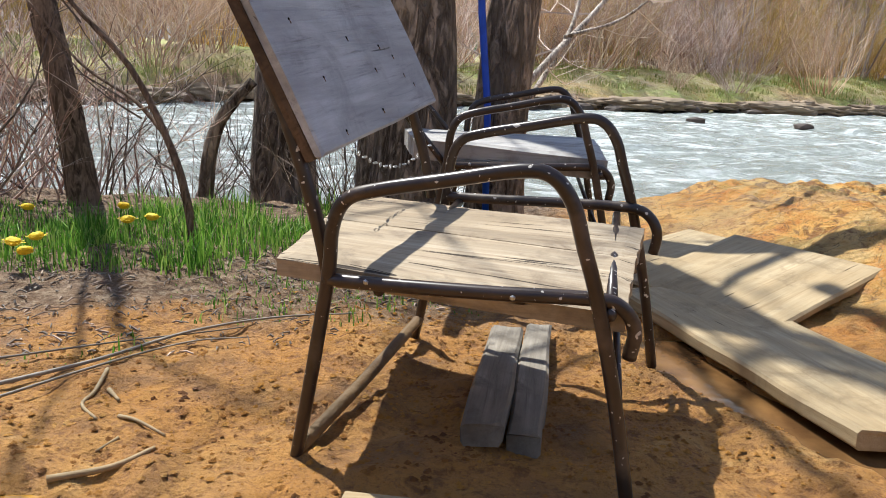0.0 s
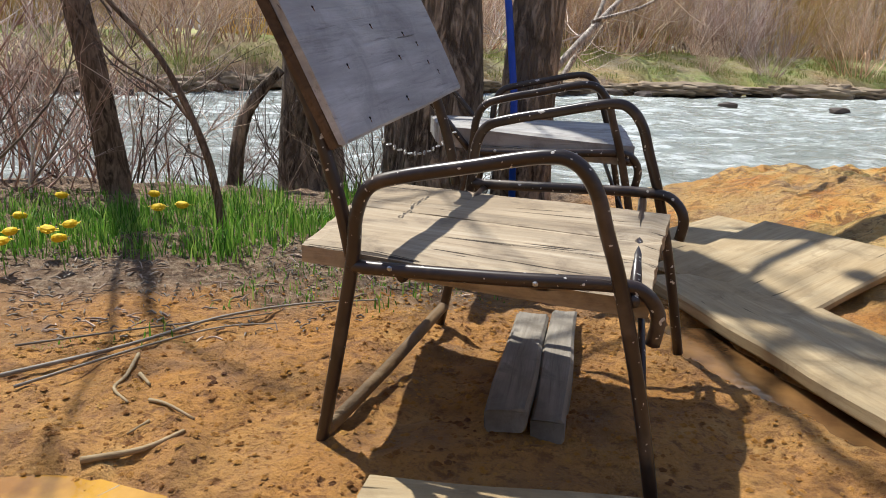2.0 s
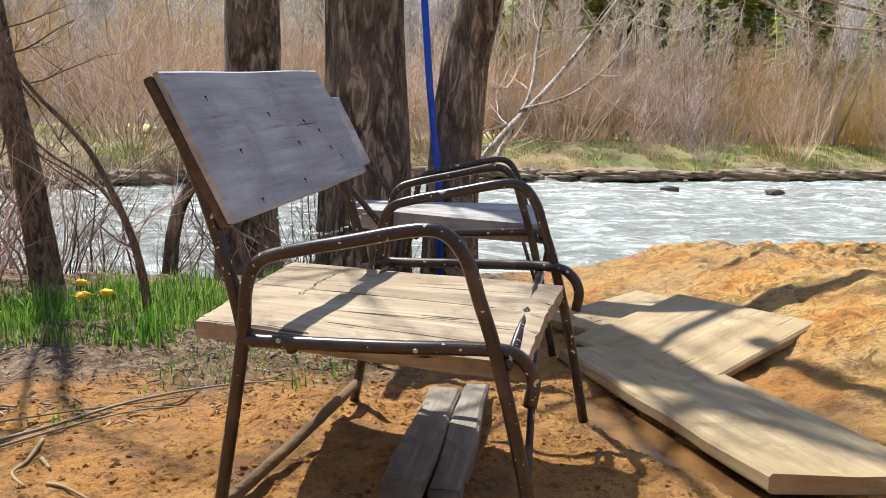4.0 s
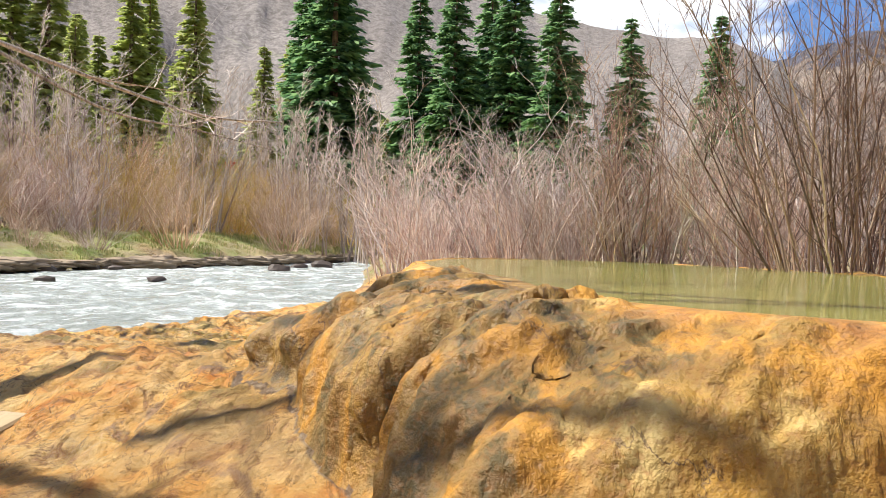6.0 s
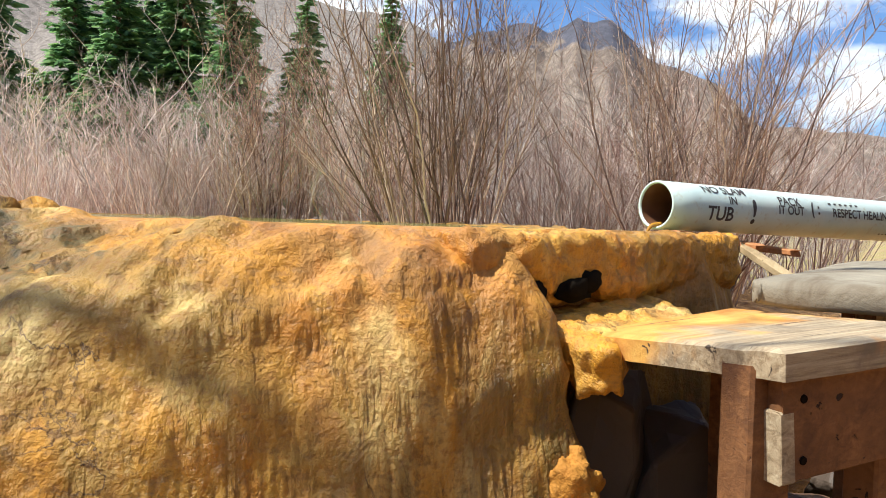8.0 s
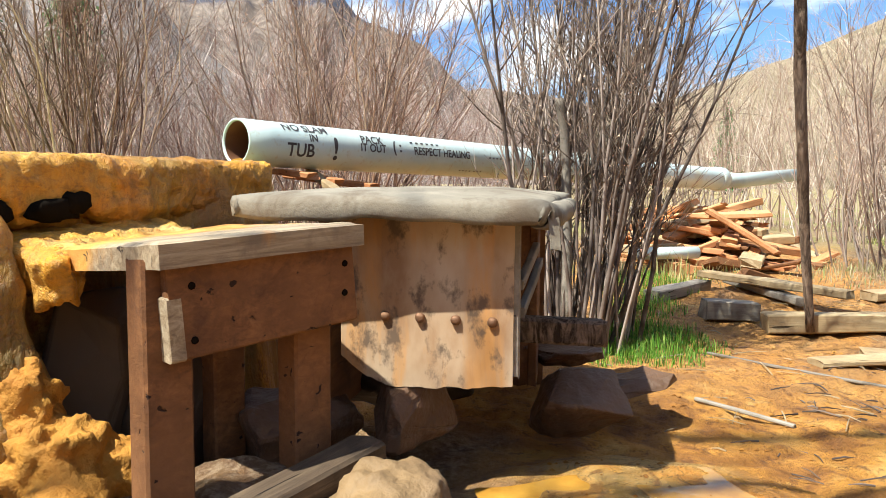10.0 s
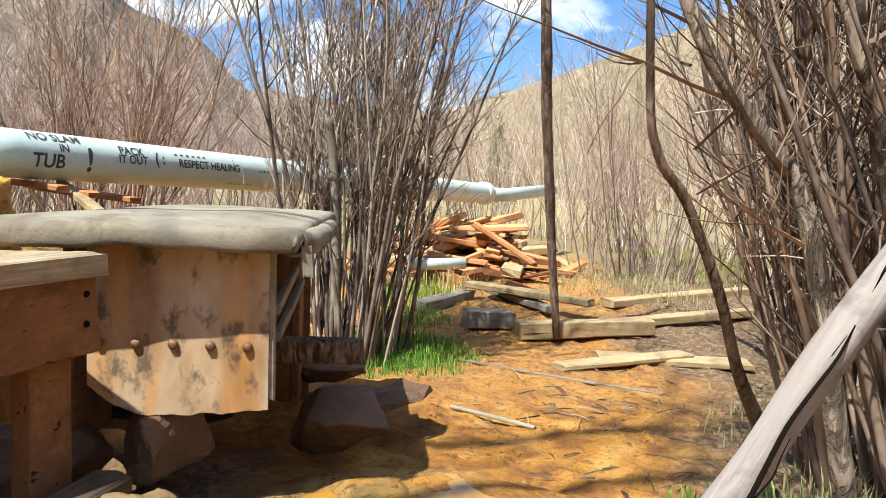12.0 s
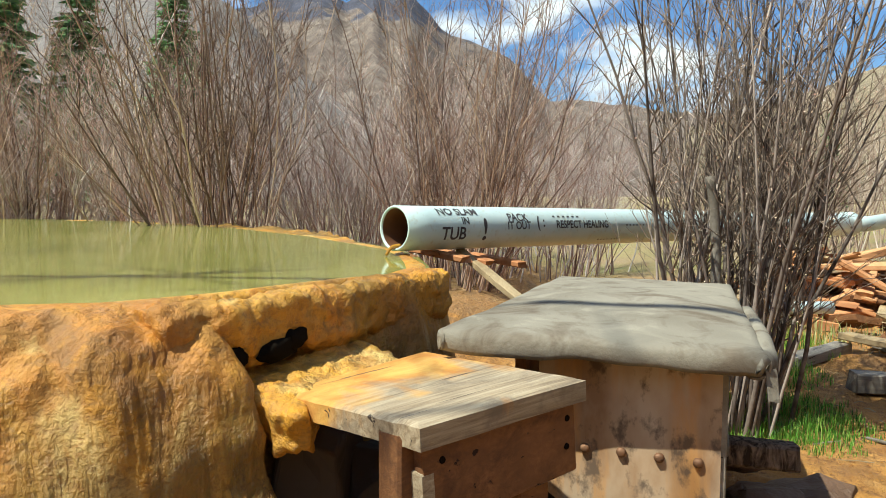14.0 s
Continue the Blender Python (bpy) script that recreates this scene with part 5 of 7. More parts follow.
def path_trees():
    """Single thin trunks by the path."""
    s = Shape()
    s.tube(smooth_path([(5.67, -2.37, -0.22), (5.64, -2.31, 0.3), (5.52, -2.24, 0.8), (5.47, -2.20, 1.15), (5.40, -2.17, 1.45), (5.36, -2.12, 2.2), (5.22, -2.05, 3.2)]), [0.024, 0.024, 0.025, 0.026, 0.026, 0.027, 0.028, 0.029, 0.032, 0.03, 0.028, 0.03, 0.03, 0.03, 0.032, 0.034, 0.032, 0.03, 0.031, 0.034, 0.033, 0.03, 0.03, 0.028, 0.026, 0.024, 0.022, 0.02, 0.018, 0.016, 0.012], 8)
    single("thin_trunk", s, M_BARKDARK, "thin crooked dark trunk standing on the path", "tree", smooth=True)
    ob = empty("bent_sapling", Matrix(), "crooked brown sapling leaning over the path", "tree")
    s = Shape()
    s.tube(smooth_path([(3.36, -2.42, -0.2), (3.35, -2.39, -0.07), (3.25, -2.25, 0.14), (3.15, -2.13, 0.38), (3.08, -1.99, 0.63), (3.04, -1.89, 0.75), (3.0, -1.84, 0.98), (2.97, -1.80, 2.0)]), list(np.linspace(0.034, 0.018, 12)) + list(np.linspace(0.0175, 0.010, 24)), 8)
    part("trunk", s, M_BARKDARK, ob, smooth=True)
    s = Shape()
    rnd = random.Random(4)
    for f in (0.35, 0.45, 0.5, 0.62, 0.7, 0.8):
        p = Vector((3.6, -2.3, 0.2)).lerp(Vector((2.95, -1.87, 1.5)), f)
        tree_limbs(s, rnd, p, Vector((rnd.uniform(-0.5, 0.8), rnd.uniform(-0.3, 0.7), 0.2)).normalized(), rnd.uniform(0.5, 0.9), 0.006, 1)
    part("crown", s, M_TWIG_DARK, ob)["kind"] = "stuff"
    log = Shape()
    a, b = Vector((1.888, -1.272, -0.14)), Vector((2.088, -2.302, 1.33))
    ln = (b - a).length
    pts = smooth_path([(0, 0, 0), (ln * 0.3, 0.01, 0.006), (ln * 0.6, -0.012, -0.004), (ln, 0, 0)], 14)
    log.tube(pts, [0.028 + 0.0025 * math.sin(i * 0.7) - 0.00005 * i for i in range(len(pts))], 16)
    for i, v in enumerate(log.v):
        log.v[i] = v + Vector((0, 1, 1)) * 0.006 * noise.noise(Vector((v.x * 5, v.y * 22, v.z * 22)))
    place = Matrix.Translation(a) @ (b - a).to_track_quat("X", "Z").to_matrix().to_4x4()
    ob = empty("driftwood_log", place, "silver weathered driftwood log with long cracks, leaning on the shrub", "log")
    stem = part("trunk", log, M_LOG, ob, smooth=True)
    for f, o in ((0.24, Vector((0.012, 0.040, 0.0))), (0.33, Vector((0.016, 0.042, 0.0))), (0.66, Vector((-0.01, 0.036, 0.02)))):
        k = Shape()
        p = Vector((ln * f, 0, 0))
        k.tube([p, p + o * 0.5, p + o * 0.8, p + o * 0.95], [0.014, 0.011, 0.008, 0.003], 8)
        part("knot", k, M_LOG, stem, smooth=True)
    for x0, x1, turn, wide in ((0.06, 0.46, 2.42, 0.0034), (0.40, 0.78, 2.30, 0.0026), (0.15, 0.34, 2.75, 0.0018)):
        crackline = Shape()
        line = []
        for k in range(15):
            f = x0 + (x1 - x0) * k / 14
            a = turn + 0.10 * math.sin(k * 1.7) + 0.10 * noise.noise(Vector((k * 0.6, turn, 0)))
            line.append((ln * f, 0.0285 * math.cos(a), 0.0285 * math.sin(a)))
        crackline.tube(smooth_path(line, 3), [wide * math.sin(math.pi * (k + 0.5) / 43.5) + 0.0004 for k in range(43)], 5)
        part("crack", crackline, M_DARK, stem, "long dark drying crack")


def river_trees():
    big_tree("broad furrowed cottonwood trunk behind the chairs", (-0.45, 4.10, -0.05), [(0, 0, -0.1), (0.02, 0, 0.5), (-0.01, 0.02, 1.3), (-0.05, 0.05, 2.4), (-0.6, 0.4, 4.5), (-1.4, 0.9, 6.5)], [0.25, 0.205, 0.18, 0.16, 0.08, 0.05], 51, 2)
    big_tree("leaning cottonwood trunk behind the blue pole", (-0.03, 4.02, -0.05), [(0, 0, -0.1), (0.01, 0, 0.5), (0.06, 0.02, 1.2), (0.16, 0.1, 2.0), (-0.1, 0.9, 4.2), (-0.7, 1.7, 6.2)], [0.17, 0.135, 0.12, 0.115, 0.07, 0.04], 52, 2)
    big_tree("dark cottonwood trunk at the river's edge", (-1.32, 4.85, -0.12), [(0, 0, -0.2), (0.0, 0, 0.6), (0.03, 0.02, 1.4), (0.0, 0.05, 2.4), (-0.2, 0.1, 4.5), (-0.5, 0.2, 6.0)], [0.22, 0.18, 0.165, 0.16, 0.12, 0.08], 53, 4)
    big_tree("slanting second stem of the cottonwood", (-0.66, 4.32, -0.05), [(0, 0, -0.1), (0.0, 0.05, 0.6), (0.02, 0.1, 1.4), (-0.04, 0.1, 2.4), (-0.6, 0.4, 4.5), (-1.2, 0.9, 6.0)], [0.13, 0.11, 0.10, 0.10, 0.08, 0.05], 56, 3)
    big_tree("slim leaning tree among the grass", (-2.08, 3.95, -0.02), [(0, 0, -0.1), (-0.06, 0, 0.35), (-0.13, 0.02, 0.75), (-0.2, 0.02, 1.1), (-0.45, 0.1, 2.4), (-0.8, 0.3, 4.0)], [0.085, 0.075, 0.07, 0.066, 0.05, 0.03], 54, 3, M_BARKDARK)
    ob = empty("bare_sapling", Matrix(), "thin dark sapling curving over the grass", "tree")
    s, tw = Shape(), Shape()
    s.tube(smooth_path([(-1.24, 3.25, -0.03), (-1.27, 3.25, 0.2), (-1.33, 3.25, 0.42), (-1.49, 3.26, 0.73), (-1.73, 3.27, 0.98), (-2.0, 3.3, 1.3)]), list(np.linspace(0.022, 0.007, 26)), 8)
    s.tube(smooth_path([(-1.36, 3.25, 0.48), (-1.5, 3.3, 0.6), (-1.75, 3.35, 0.74), (-2.0, 3.4, 1.0)]), list(np.linspace(0.010, 0.004, 16)), 6)
    rnd = random.Random(9)
    for _ in range(9):
        tree_limbs(tw, rnd, Vector((-1.3, 3.25, 0.3)).lerp(Vector((-1.9, 3.3, 1.2)), rnd.random()), Vector((rnd.gauss(0, 1), rnd.gauss(0, 0.6), 0.4)).normalized(), 0.4, 0.005, 1)
    part("trunk", s, M_BARKDARK, ob, smooth=True)
    part("crown", tw, M_TWIG_DARK, ob)["kind"] = "stuff"
    s = Shape()
    s.tube(smooth_path([(-1.69, 4.5, -0.1), (-1.66, 4.5, 0.2), (-1.6, 4.5, 0.41), (-1.5, 4.5, 0.55), (-1.40, 4.52, 0.66)]), list(np.linspace(0.05, 0.028, 21)), 8)
    single("broken_stump", s, M_BARK, "broken bent stump at the water's edge", "stump", smooth=True)
    bank = shrub("tangle of bare dark twigs on the riverbank", "bank tangle", M_TWIG_DARK, seed=61, stems=20, spread=0.4, tall=1.3, r0=0.008, twigs=8, sub=2, lean=0.9, sides=4, wobble=0.2)
    pale = shrub("tangle of bare pale reddish twigs on the riverbank", "bank tangle", M_TWIG_RED, seed=63, stems=24, spread=0.5, tall=1.5, r0=0.008, twigs=10, sub=3, lean=0.9, sides=4, wobble=0.2)
    set_out(pale, [(-2.6, 4.3, 0, 1.1), (-3.3, 4.6, 80, 1.2), (-3.0, 3.8, 140, 1.0), (-3.7, 5.0, 200, 1.3), (-2.3, 5.0, 60, 0.8)])
    set_out(bank, [(-2.45, 4.6, 0, 0.9), (-0.95, 4.9, 30, 0.9), (-1.75, 4.8, 150, 0.8), (-1.0, 5.2, 220, 1.0), (-2.9, 3.7, 200, 1.0), (-0.75, 4.2, 30, 0.6)])
    ob = empty("pale_branch", Matrix(), "pale bare branches reaching out over the river", "branch")
    s, tw = Shape(), Shape()
    rnd = random.Random(14)
    for pts, r in (([(0.0, 5.0, 0.55), (0.30, 5.3, 0.9), (0.62, 5.8, 1.25), (1.0, 6.2, 1.75), (1.4, 6.6, 2.3)], 0.028),
                   ([(0.15, 5.2, 0.6), (0.42, 5.7, 1.1), (0.5, 6.0, 1.6), (0.62, 6.2, 2.2)], 0.020),
                   ([(0.35, 5.4, 1.0), (0.75, 5.6, 1.15), (1.1, 5.8, 1.5), (1.2, 5.9, 1.95)], 0.014),
                   ([(0.3, 4.9, 2.5), (1.1, 5.4, 2.1), (2.0, 5.9, 1.95), (3.2, 6.4, 1.80), (4.2, 6.9, 1.9)], 0.024),
                   ([(1.2, 5.4, 2.08), (2.2, 5.6, 1.65), (3.0, 5.9, 1.6), (3.8, 6.0, 1.5)], 0.012)):
        path = smooth_path(pts)
        s.tube(path, list(np.linspace(r, r * 0.3, len(path))), 7)
        for _ in range(9):
            p = path[rnd.randint(3, len(path) - 1)]
            tree_limbs(s, rnd, p, Vector((rnd.gauss(0.3, 0.8), rnd.gauss(0, 0.6), rnd.gauss(-0.1, 0.6))).normalized(), rnd.uniform(0.35, 0.8), r * 0.28, 1, tw)
    part("limb_work", s, M_PALEBARK, ob, smooth=True)["kind"] = "stuff"
    part("crown", tw, M_TWIG_PALE, ob)["kind"] = "stuff"


def overhead_limbs():
    """Bare limbs of the cottonwoods that reach out high over the tub."""
    rnd = random.Random(23)
    for pts, r in (([(0.5, 5.0, 3.9), (1.0, 4.2, 4.9), (1.2, 3.2, 5.6), (1.3, 2.0, 6.0)], 0.045), ([(-0.6, 4.6, 4.2), (-0.5, 3.7, 5.4), (-0.1, 2.8, 6.1), (0.3, 1.7, 6.5)], 0.05),
                   ([(0.5, 5.2, 4.4), (1.4, 4.7, 5.2), (2.2, 3.9, 5.8)], 0.035), ([(-0.6, 4.6, 5.2), (0.4, 4.0, 6.3), (1.1, 3.2, 7.0)], 0.04),
                   ([(1.3, 2.0, 6.0), (1.2, 1.2, 6.2), (1.3, 0.4, 6.3), (1.1, -0.5, 6.4)], 0.045), ([(0.3, 1.7, 6.5), (0.6, 0.9, 6.7), (0.5, 0.1, 6.8), (0.8, -0.8, 6.9)], 0.045)):
        ob = empty("overhead_limb", Matrix(), "bare cottonwood limb high above the tub", "branch", "overhead limbs")
        s, tw = Shape(), Shape()
        path = smooth_path(pts, 6)
        s.tube(path, list(np.linspace(r, r * 0.3, len(path))), 8)
        for _ in range(10):
            p = path[rnd.randint(3, len(path) - 1)]
            tree_limbs(s, rnd, p, Vector((rnd.gauss(0.2, 0.8), rnd.gauss(-0.3, 0.8), rnd.gauss(0.1, 0.6))).normalized(), rnd.uniform(0.6, 1.2), r * 0.32, 1, tw)
        part("trunk", s, M_BARK, ob, smooth=True)
        part("crown", tw, M_TWIG_DARK, ob)["kind"] = "stuff"


# ---- chairs ----
CHAIR_WIDE = 0.74


def slide(shape, dx):
    shape.v = [Vector((v.x + dx, v.y, v.z)) for v in shape.v]


def slab(corners, thick, seed, segs=24, across=10):
    """A worn board through four corners of its top (near-rear, far-rear, far-front, near-front)."""
    a, b, c, d = (Vector(p) for p in corners)
    s = Shape()
    top, low = [], []
    for i in range(segs + 1):
        for j in range(across + 1):
            u, v = i / segs, j / across
            p = a.lerp(d, u).lerp(b.lerp(c, u), v)
            edge = min(u * segs, (1 - u) * segs, v * across, (1 - v) * across)
            wear = -0.006 if edge < 0.5 else 0.0
            k = noise.noise(Vector((p.x * 3, p.y * 14, seed)))
            rag = 0.006 * noise.noise(Vector((p.y * 25, seed, p.x * 2)))
            top.append(p + Vector((rag if i in (0, segs) else 0, 0.004 * noise.noise(Vector((p.x * 9, seed, 1))) if j in (0, across) else 0, 0.003 * k + wear)))
            low.append(top[-1] - Vector((0, 0, thick)))
    n = len(top)
    w = across + 1
    faces = []
    for i in range(segs):
        for j in range(across):
            k = i * w + j
            faces += [(k, k + w, k + w + 1, k + 1), (n + k, n + k + 1, n + k + w + 1, n + k + w)]
    for i in range(segs):
        for k in (i * w, i * w + across):
            faces.append((k, n + k, n + k + w, k + w) if k % w == 0 else (k, k + w, n + k + w, n + k))
    for j in range(across):
        for k in (j, segs * w + j):
            faces.append((k, k + 1, n + k + 1, n + k) if k < w else (k, n + k, n + k + 1, k + 1))
    s.add(top + low, faces)
    return s


def chair(m, label, group, back_dx=0.0, seat_mat=None, back_dz=0.0, seat_dz=0.0):
    """A tubular chair with plank seat and back board; origin at a rear foot, facing +x, its width along +y."""
    ob = empty("metal_chair", m, label, "chair", group)
    for y in (0.0, CHAIR_WIDE):
        inward = 1 if y == 0 else -1
        fwd = 0.06 * y / CHAIR_WIDE
        s = Shape()
        s.tube(smooth_path([(0, y, -0.03), (0.045, y, 0.2), (0.083, y, 0.41), (0.092, y, 0.50), (0.118, y, 0.555), (0.175, y, 0.578), (0.30, y, 0.605), (0.43, y, 0.632), (0.485, y, 0.625), (0.522, y, 0.58), (0.545, y, 0.51), (0.58, y, 0.40), (0.63, y, 0.19), (0.672, y, -0.03)], 4), 0.0135, 12)
        slide(s, fwd)
        part("side_frame", s, M_TUBE, ob, smooth=True)
        s = Shape()
        s.tube(smooth_path([(0.075, y, 0.40), (0.20, y, 0.402), (0.40, y, 0.408), (0.565, y + 0.012 * inward, 0.412), (0.618, y + 0.022 * inward, 0.398), (0.645, y + 0.03 * inward, 0.355), (0.64, y + 0.03 * inward, 0.30)], 4), 0.0135, 12)
        slide(s, fwd)
        part("seat_rail", s, M_TUBE, ob, smooth=True)
        s = Shape()
        s.tube(smooth_path([(0.075, y + 0.022 * inward, 0.40), (0.05, y + 0.022 * inward, 0.52), (0.005, y + 0.03 * inward, 0.66), (-0.06, y + 0.05 * inward, 0.80)], 4), 0.014, 10)
        slide(s, fwd * 0.5)
        s.v = [Vector((v.x + back_dx * max(0.0, min(1.0, (v.z - 0.4) / 0.25)), v.y, v.z)) for v in s.v]
        part("back_post", s, M_TUBE, ob, smooth=True)
    s = Shape()
    s.tube([(0.012, 0.0, 0.03), (0.045, 0.3, 0.035), (0.072, CHAIR_WIDE, 0.03)], 0.015, 10)
    part("rear_stretcher", s, M_MUDROCK, ob, "mud-caked steel stretcher", smooth=True)
    for x in (0.18, 0.60):
        s = Shape()
        s.tube([(x, 0.0, 0.388), (x, CHAIR_WIDE, 0.388)], 0.011, 8)
        part("seat_bar", s, M_TUBE, ob, smooth=True)
    s = Shape()
    s.tube([(0.640, 0.005, 0.13), (0.618, CHAIR_WIDE * 0.5, 0.24), (0.605, CHAIR_WIDE - 0.01, 0.33)], 0.008, 8)
    part("brace", s, M_TUBE, ob, smooth=True)
    wood = seat_mat or M_SEAT
    part("seat_plank", slab(((-0.03, 0.02, 0.430 + seat_dz), (-0.08, 0.40, 0.412 + seat_dz), (0.645, 0.34, 0.400 + seat_dz), (0.628, 0.035, 0.384 + seat_dz)), 0.034 + seat_dz * 0.6, 3), wood, ob, "cracked weathered seat plank")
    part("seat_plank", slab(((-0.08, 0.404, 0.412 + seat_dz), (-0.115, 0.735, 0.392 + seat_dz), (0.668, 0.61, 0.396 + seat_dz), (0.645, 0.344, 0.400 + seat_dz)), 0.034 + seat_dz * 0.6, 4), wood, ob, "cracked weathered seat plank")
    back = Shape()
    lean = Vector((-0.45, 0, 0.89)).normalized()
    mid = Vector((0.045 + back_dx, CHAIR_WIDE * 0.5, 0.635 + back_dz)) + lean * 0.158
    back.beam(mid - Vector((-0.025, CHAIR_WIDE * 0.5 - 0.005, 0.008)), mid + Vector((0.05, CHAIR_WIDE * 0.5 + 0.02, 0.012)), 0.315, 0.018, up=Vector((0.89, 0, 0.45)), segs=22, chamfer=0.005, rough=0.004, seed=8)
    board = part("back_board", back, M_BACK, ob, "smooth grey weathered back board with nail holes")
    front = Vector((0.89, 0, 0.45)).normalized()
    rear = Shape()
    q = mid - front * 0.0205
    rear.beam(q - Vector((-0.025, CHAIR_WIDE * 0.5 - 0.007, 0.008)), q + Vector((0.05, CHAIR_WIDE * 0.5 + 0.018, 0.012)), 0.312, 0.022, up=Vector((0.89, 0, 0.45)), segs=22, chamfer=0.004, rough=0.003, seed=9)
    part("backing_board", rear, M_DARKWOOD, ob, "dark brown rough backing board")
    for u, v in ((0.12, 0.10), (0.15, -0.02), (0.34, 0.05), (0.42, -0.03), (0.50, 0.02), (0.56, -0.01), (0.58, -0.06), (0.14, -0.13), (0.36, -0.12), (0.62, -0.09)):
        s = Shape()
        w = (u - 0.36) * 1.05
        p = mid + Vector((0.0375 + w * 0.033, w, w * 0.027)) + lean * v + front * 0.0085
        s.tube([p, p + front * 0.002], [0.003, 0.0026], 8)
        part("nail_hole", s, M_DARK, board)
        s = Shape()
        q = p + front * 0.0012
        s.beam(q, q + lean * -0.009, 0.0016, 0.002, up=front, segs=2, chamfer=0.0008, rough=0.001)
        part("rust_streak", s, M_BOLT, board)
    for x in (0.16, 0.43):
        s = Shape()
        s.blob((x, -0.012, 0.407), (0.006, 0.004, 0.006), 1, 1, 0.05)
        part("rivet", s, M_CHAIN, ob)
    return ob


def seats():
    turn = -8.0
    m1 = pose(-0.375, 1.60, 0.0, 0, 0, turn) @ pose(0, 0, 0, 3.8)
    c1 = chair(m1, "brown steel-tube chair with grey board back and pale plank seat", "chairs by the river")
    chair(pose(-0.26, 2.80, 0.07, 0, 0, 3.0) @ pose(0, 0, 0, 1.0), "brown steel-tube chair with bleached grey seat, by the tree", "chairs by the river", -0.16, M_BLEACHED, -0.045, 0.055)
    ob = empty("chain", Matrix(), "short galvanised chain hung behind the chair", "chain")
    a, b = Vector((-0.33, 1.95, 0.60)), Vector((-0.20, 2.42, 0.57))
    for i in range(17):
        f = i / 16
        p = a.lerp(b, f) - Vector((0, 0, 0.05 * math.sin(f * math.pi)))
        s = Shape()
        r = Matrix.Rotation(radians(90 * (i % 2)), 3, "Y")
        ring = [p + r @ Vector((0.005 * math.cos(t), 0.0145 * math.sin(t), 0)) for t in np.linspace(0, 2 * math.pi, 9)]
        s.tube(ring, 0.0016, 5, False)
        part("link", s, M_CHAIN, ob, smooth=True)
    s = Shape()
    s.tube([(-0.055, 3.86, 0.0), (-0.075, 3.86, 0.6), (-0.125, 3.86, 1.03), (-0.165, 3.86, 1.53)], 0.017, 12)
    p = empty("blue_pole", Matrix(), "bright blue painted pole with a pale bare tip", "pole")
    part("shaft", s, M_BLUE, p, smooth=True)
    s = Shape()
    s.tube([(-0.165, 3.86, 1.525), (-0.169, 3.86, 1.62)], 0.013, 10)
    part("tip", s, M_PALEBARK, p, "pale bare wooden tip", smooth=True)


def loose_plank(name, p0, p1, width, thick, mat, label, seed, lift=0.0, group="", cut=0.0):
    """A board lying on the ground between two places in plan."""
    z0, z1 = hz(*p0) + thick * 0.5 + lift, hz(*p1) + thick * 0.5 + lift
    d = Vector((p1[0] - p0[0], p1[1] - p0[1], z1 - z0))
    ln = d.length
    s = Shape()
    s.beam((-ln / 2, 0, 0), (ln / 2, 0, 0), width, thick, segs=max(6, int(ln * 14)), chamfer=min(0.008, thick * 0.25), rough=min(0.008, thick * 0.2), seed=seed, cut=cut)
    ob = single(name, s, mat, label, "plank", group)
    ob.matrix_world = Matrix.Translation(((p0[0] + p1[0]) / 2, (p0[1] + p1[1]) / 2, (z0 + z1) / 2)) @ d.to_track_quat("X", "Z").to_matrix().to_4x4()
    return ob


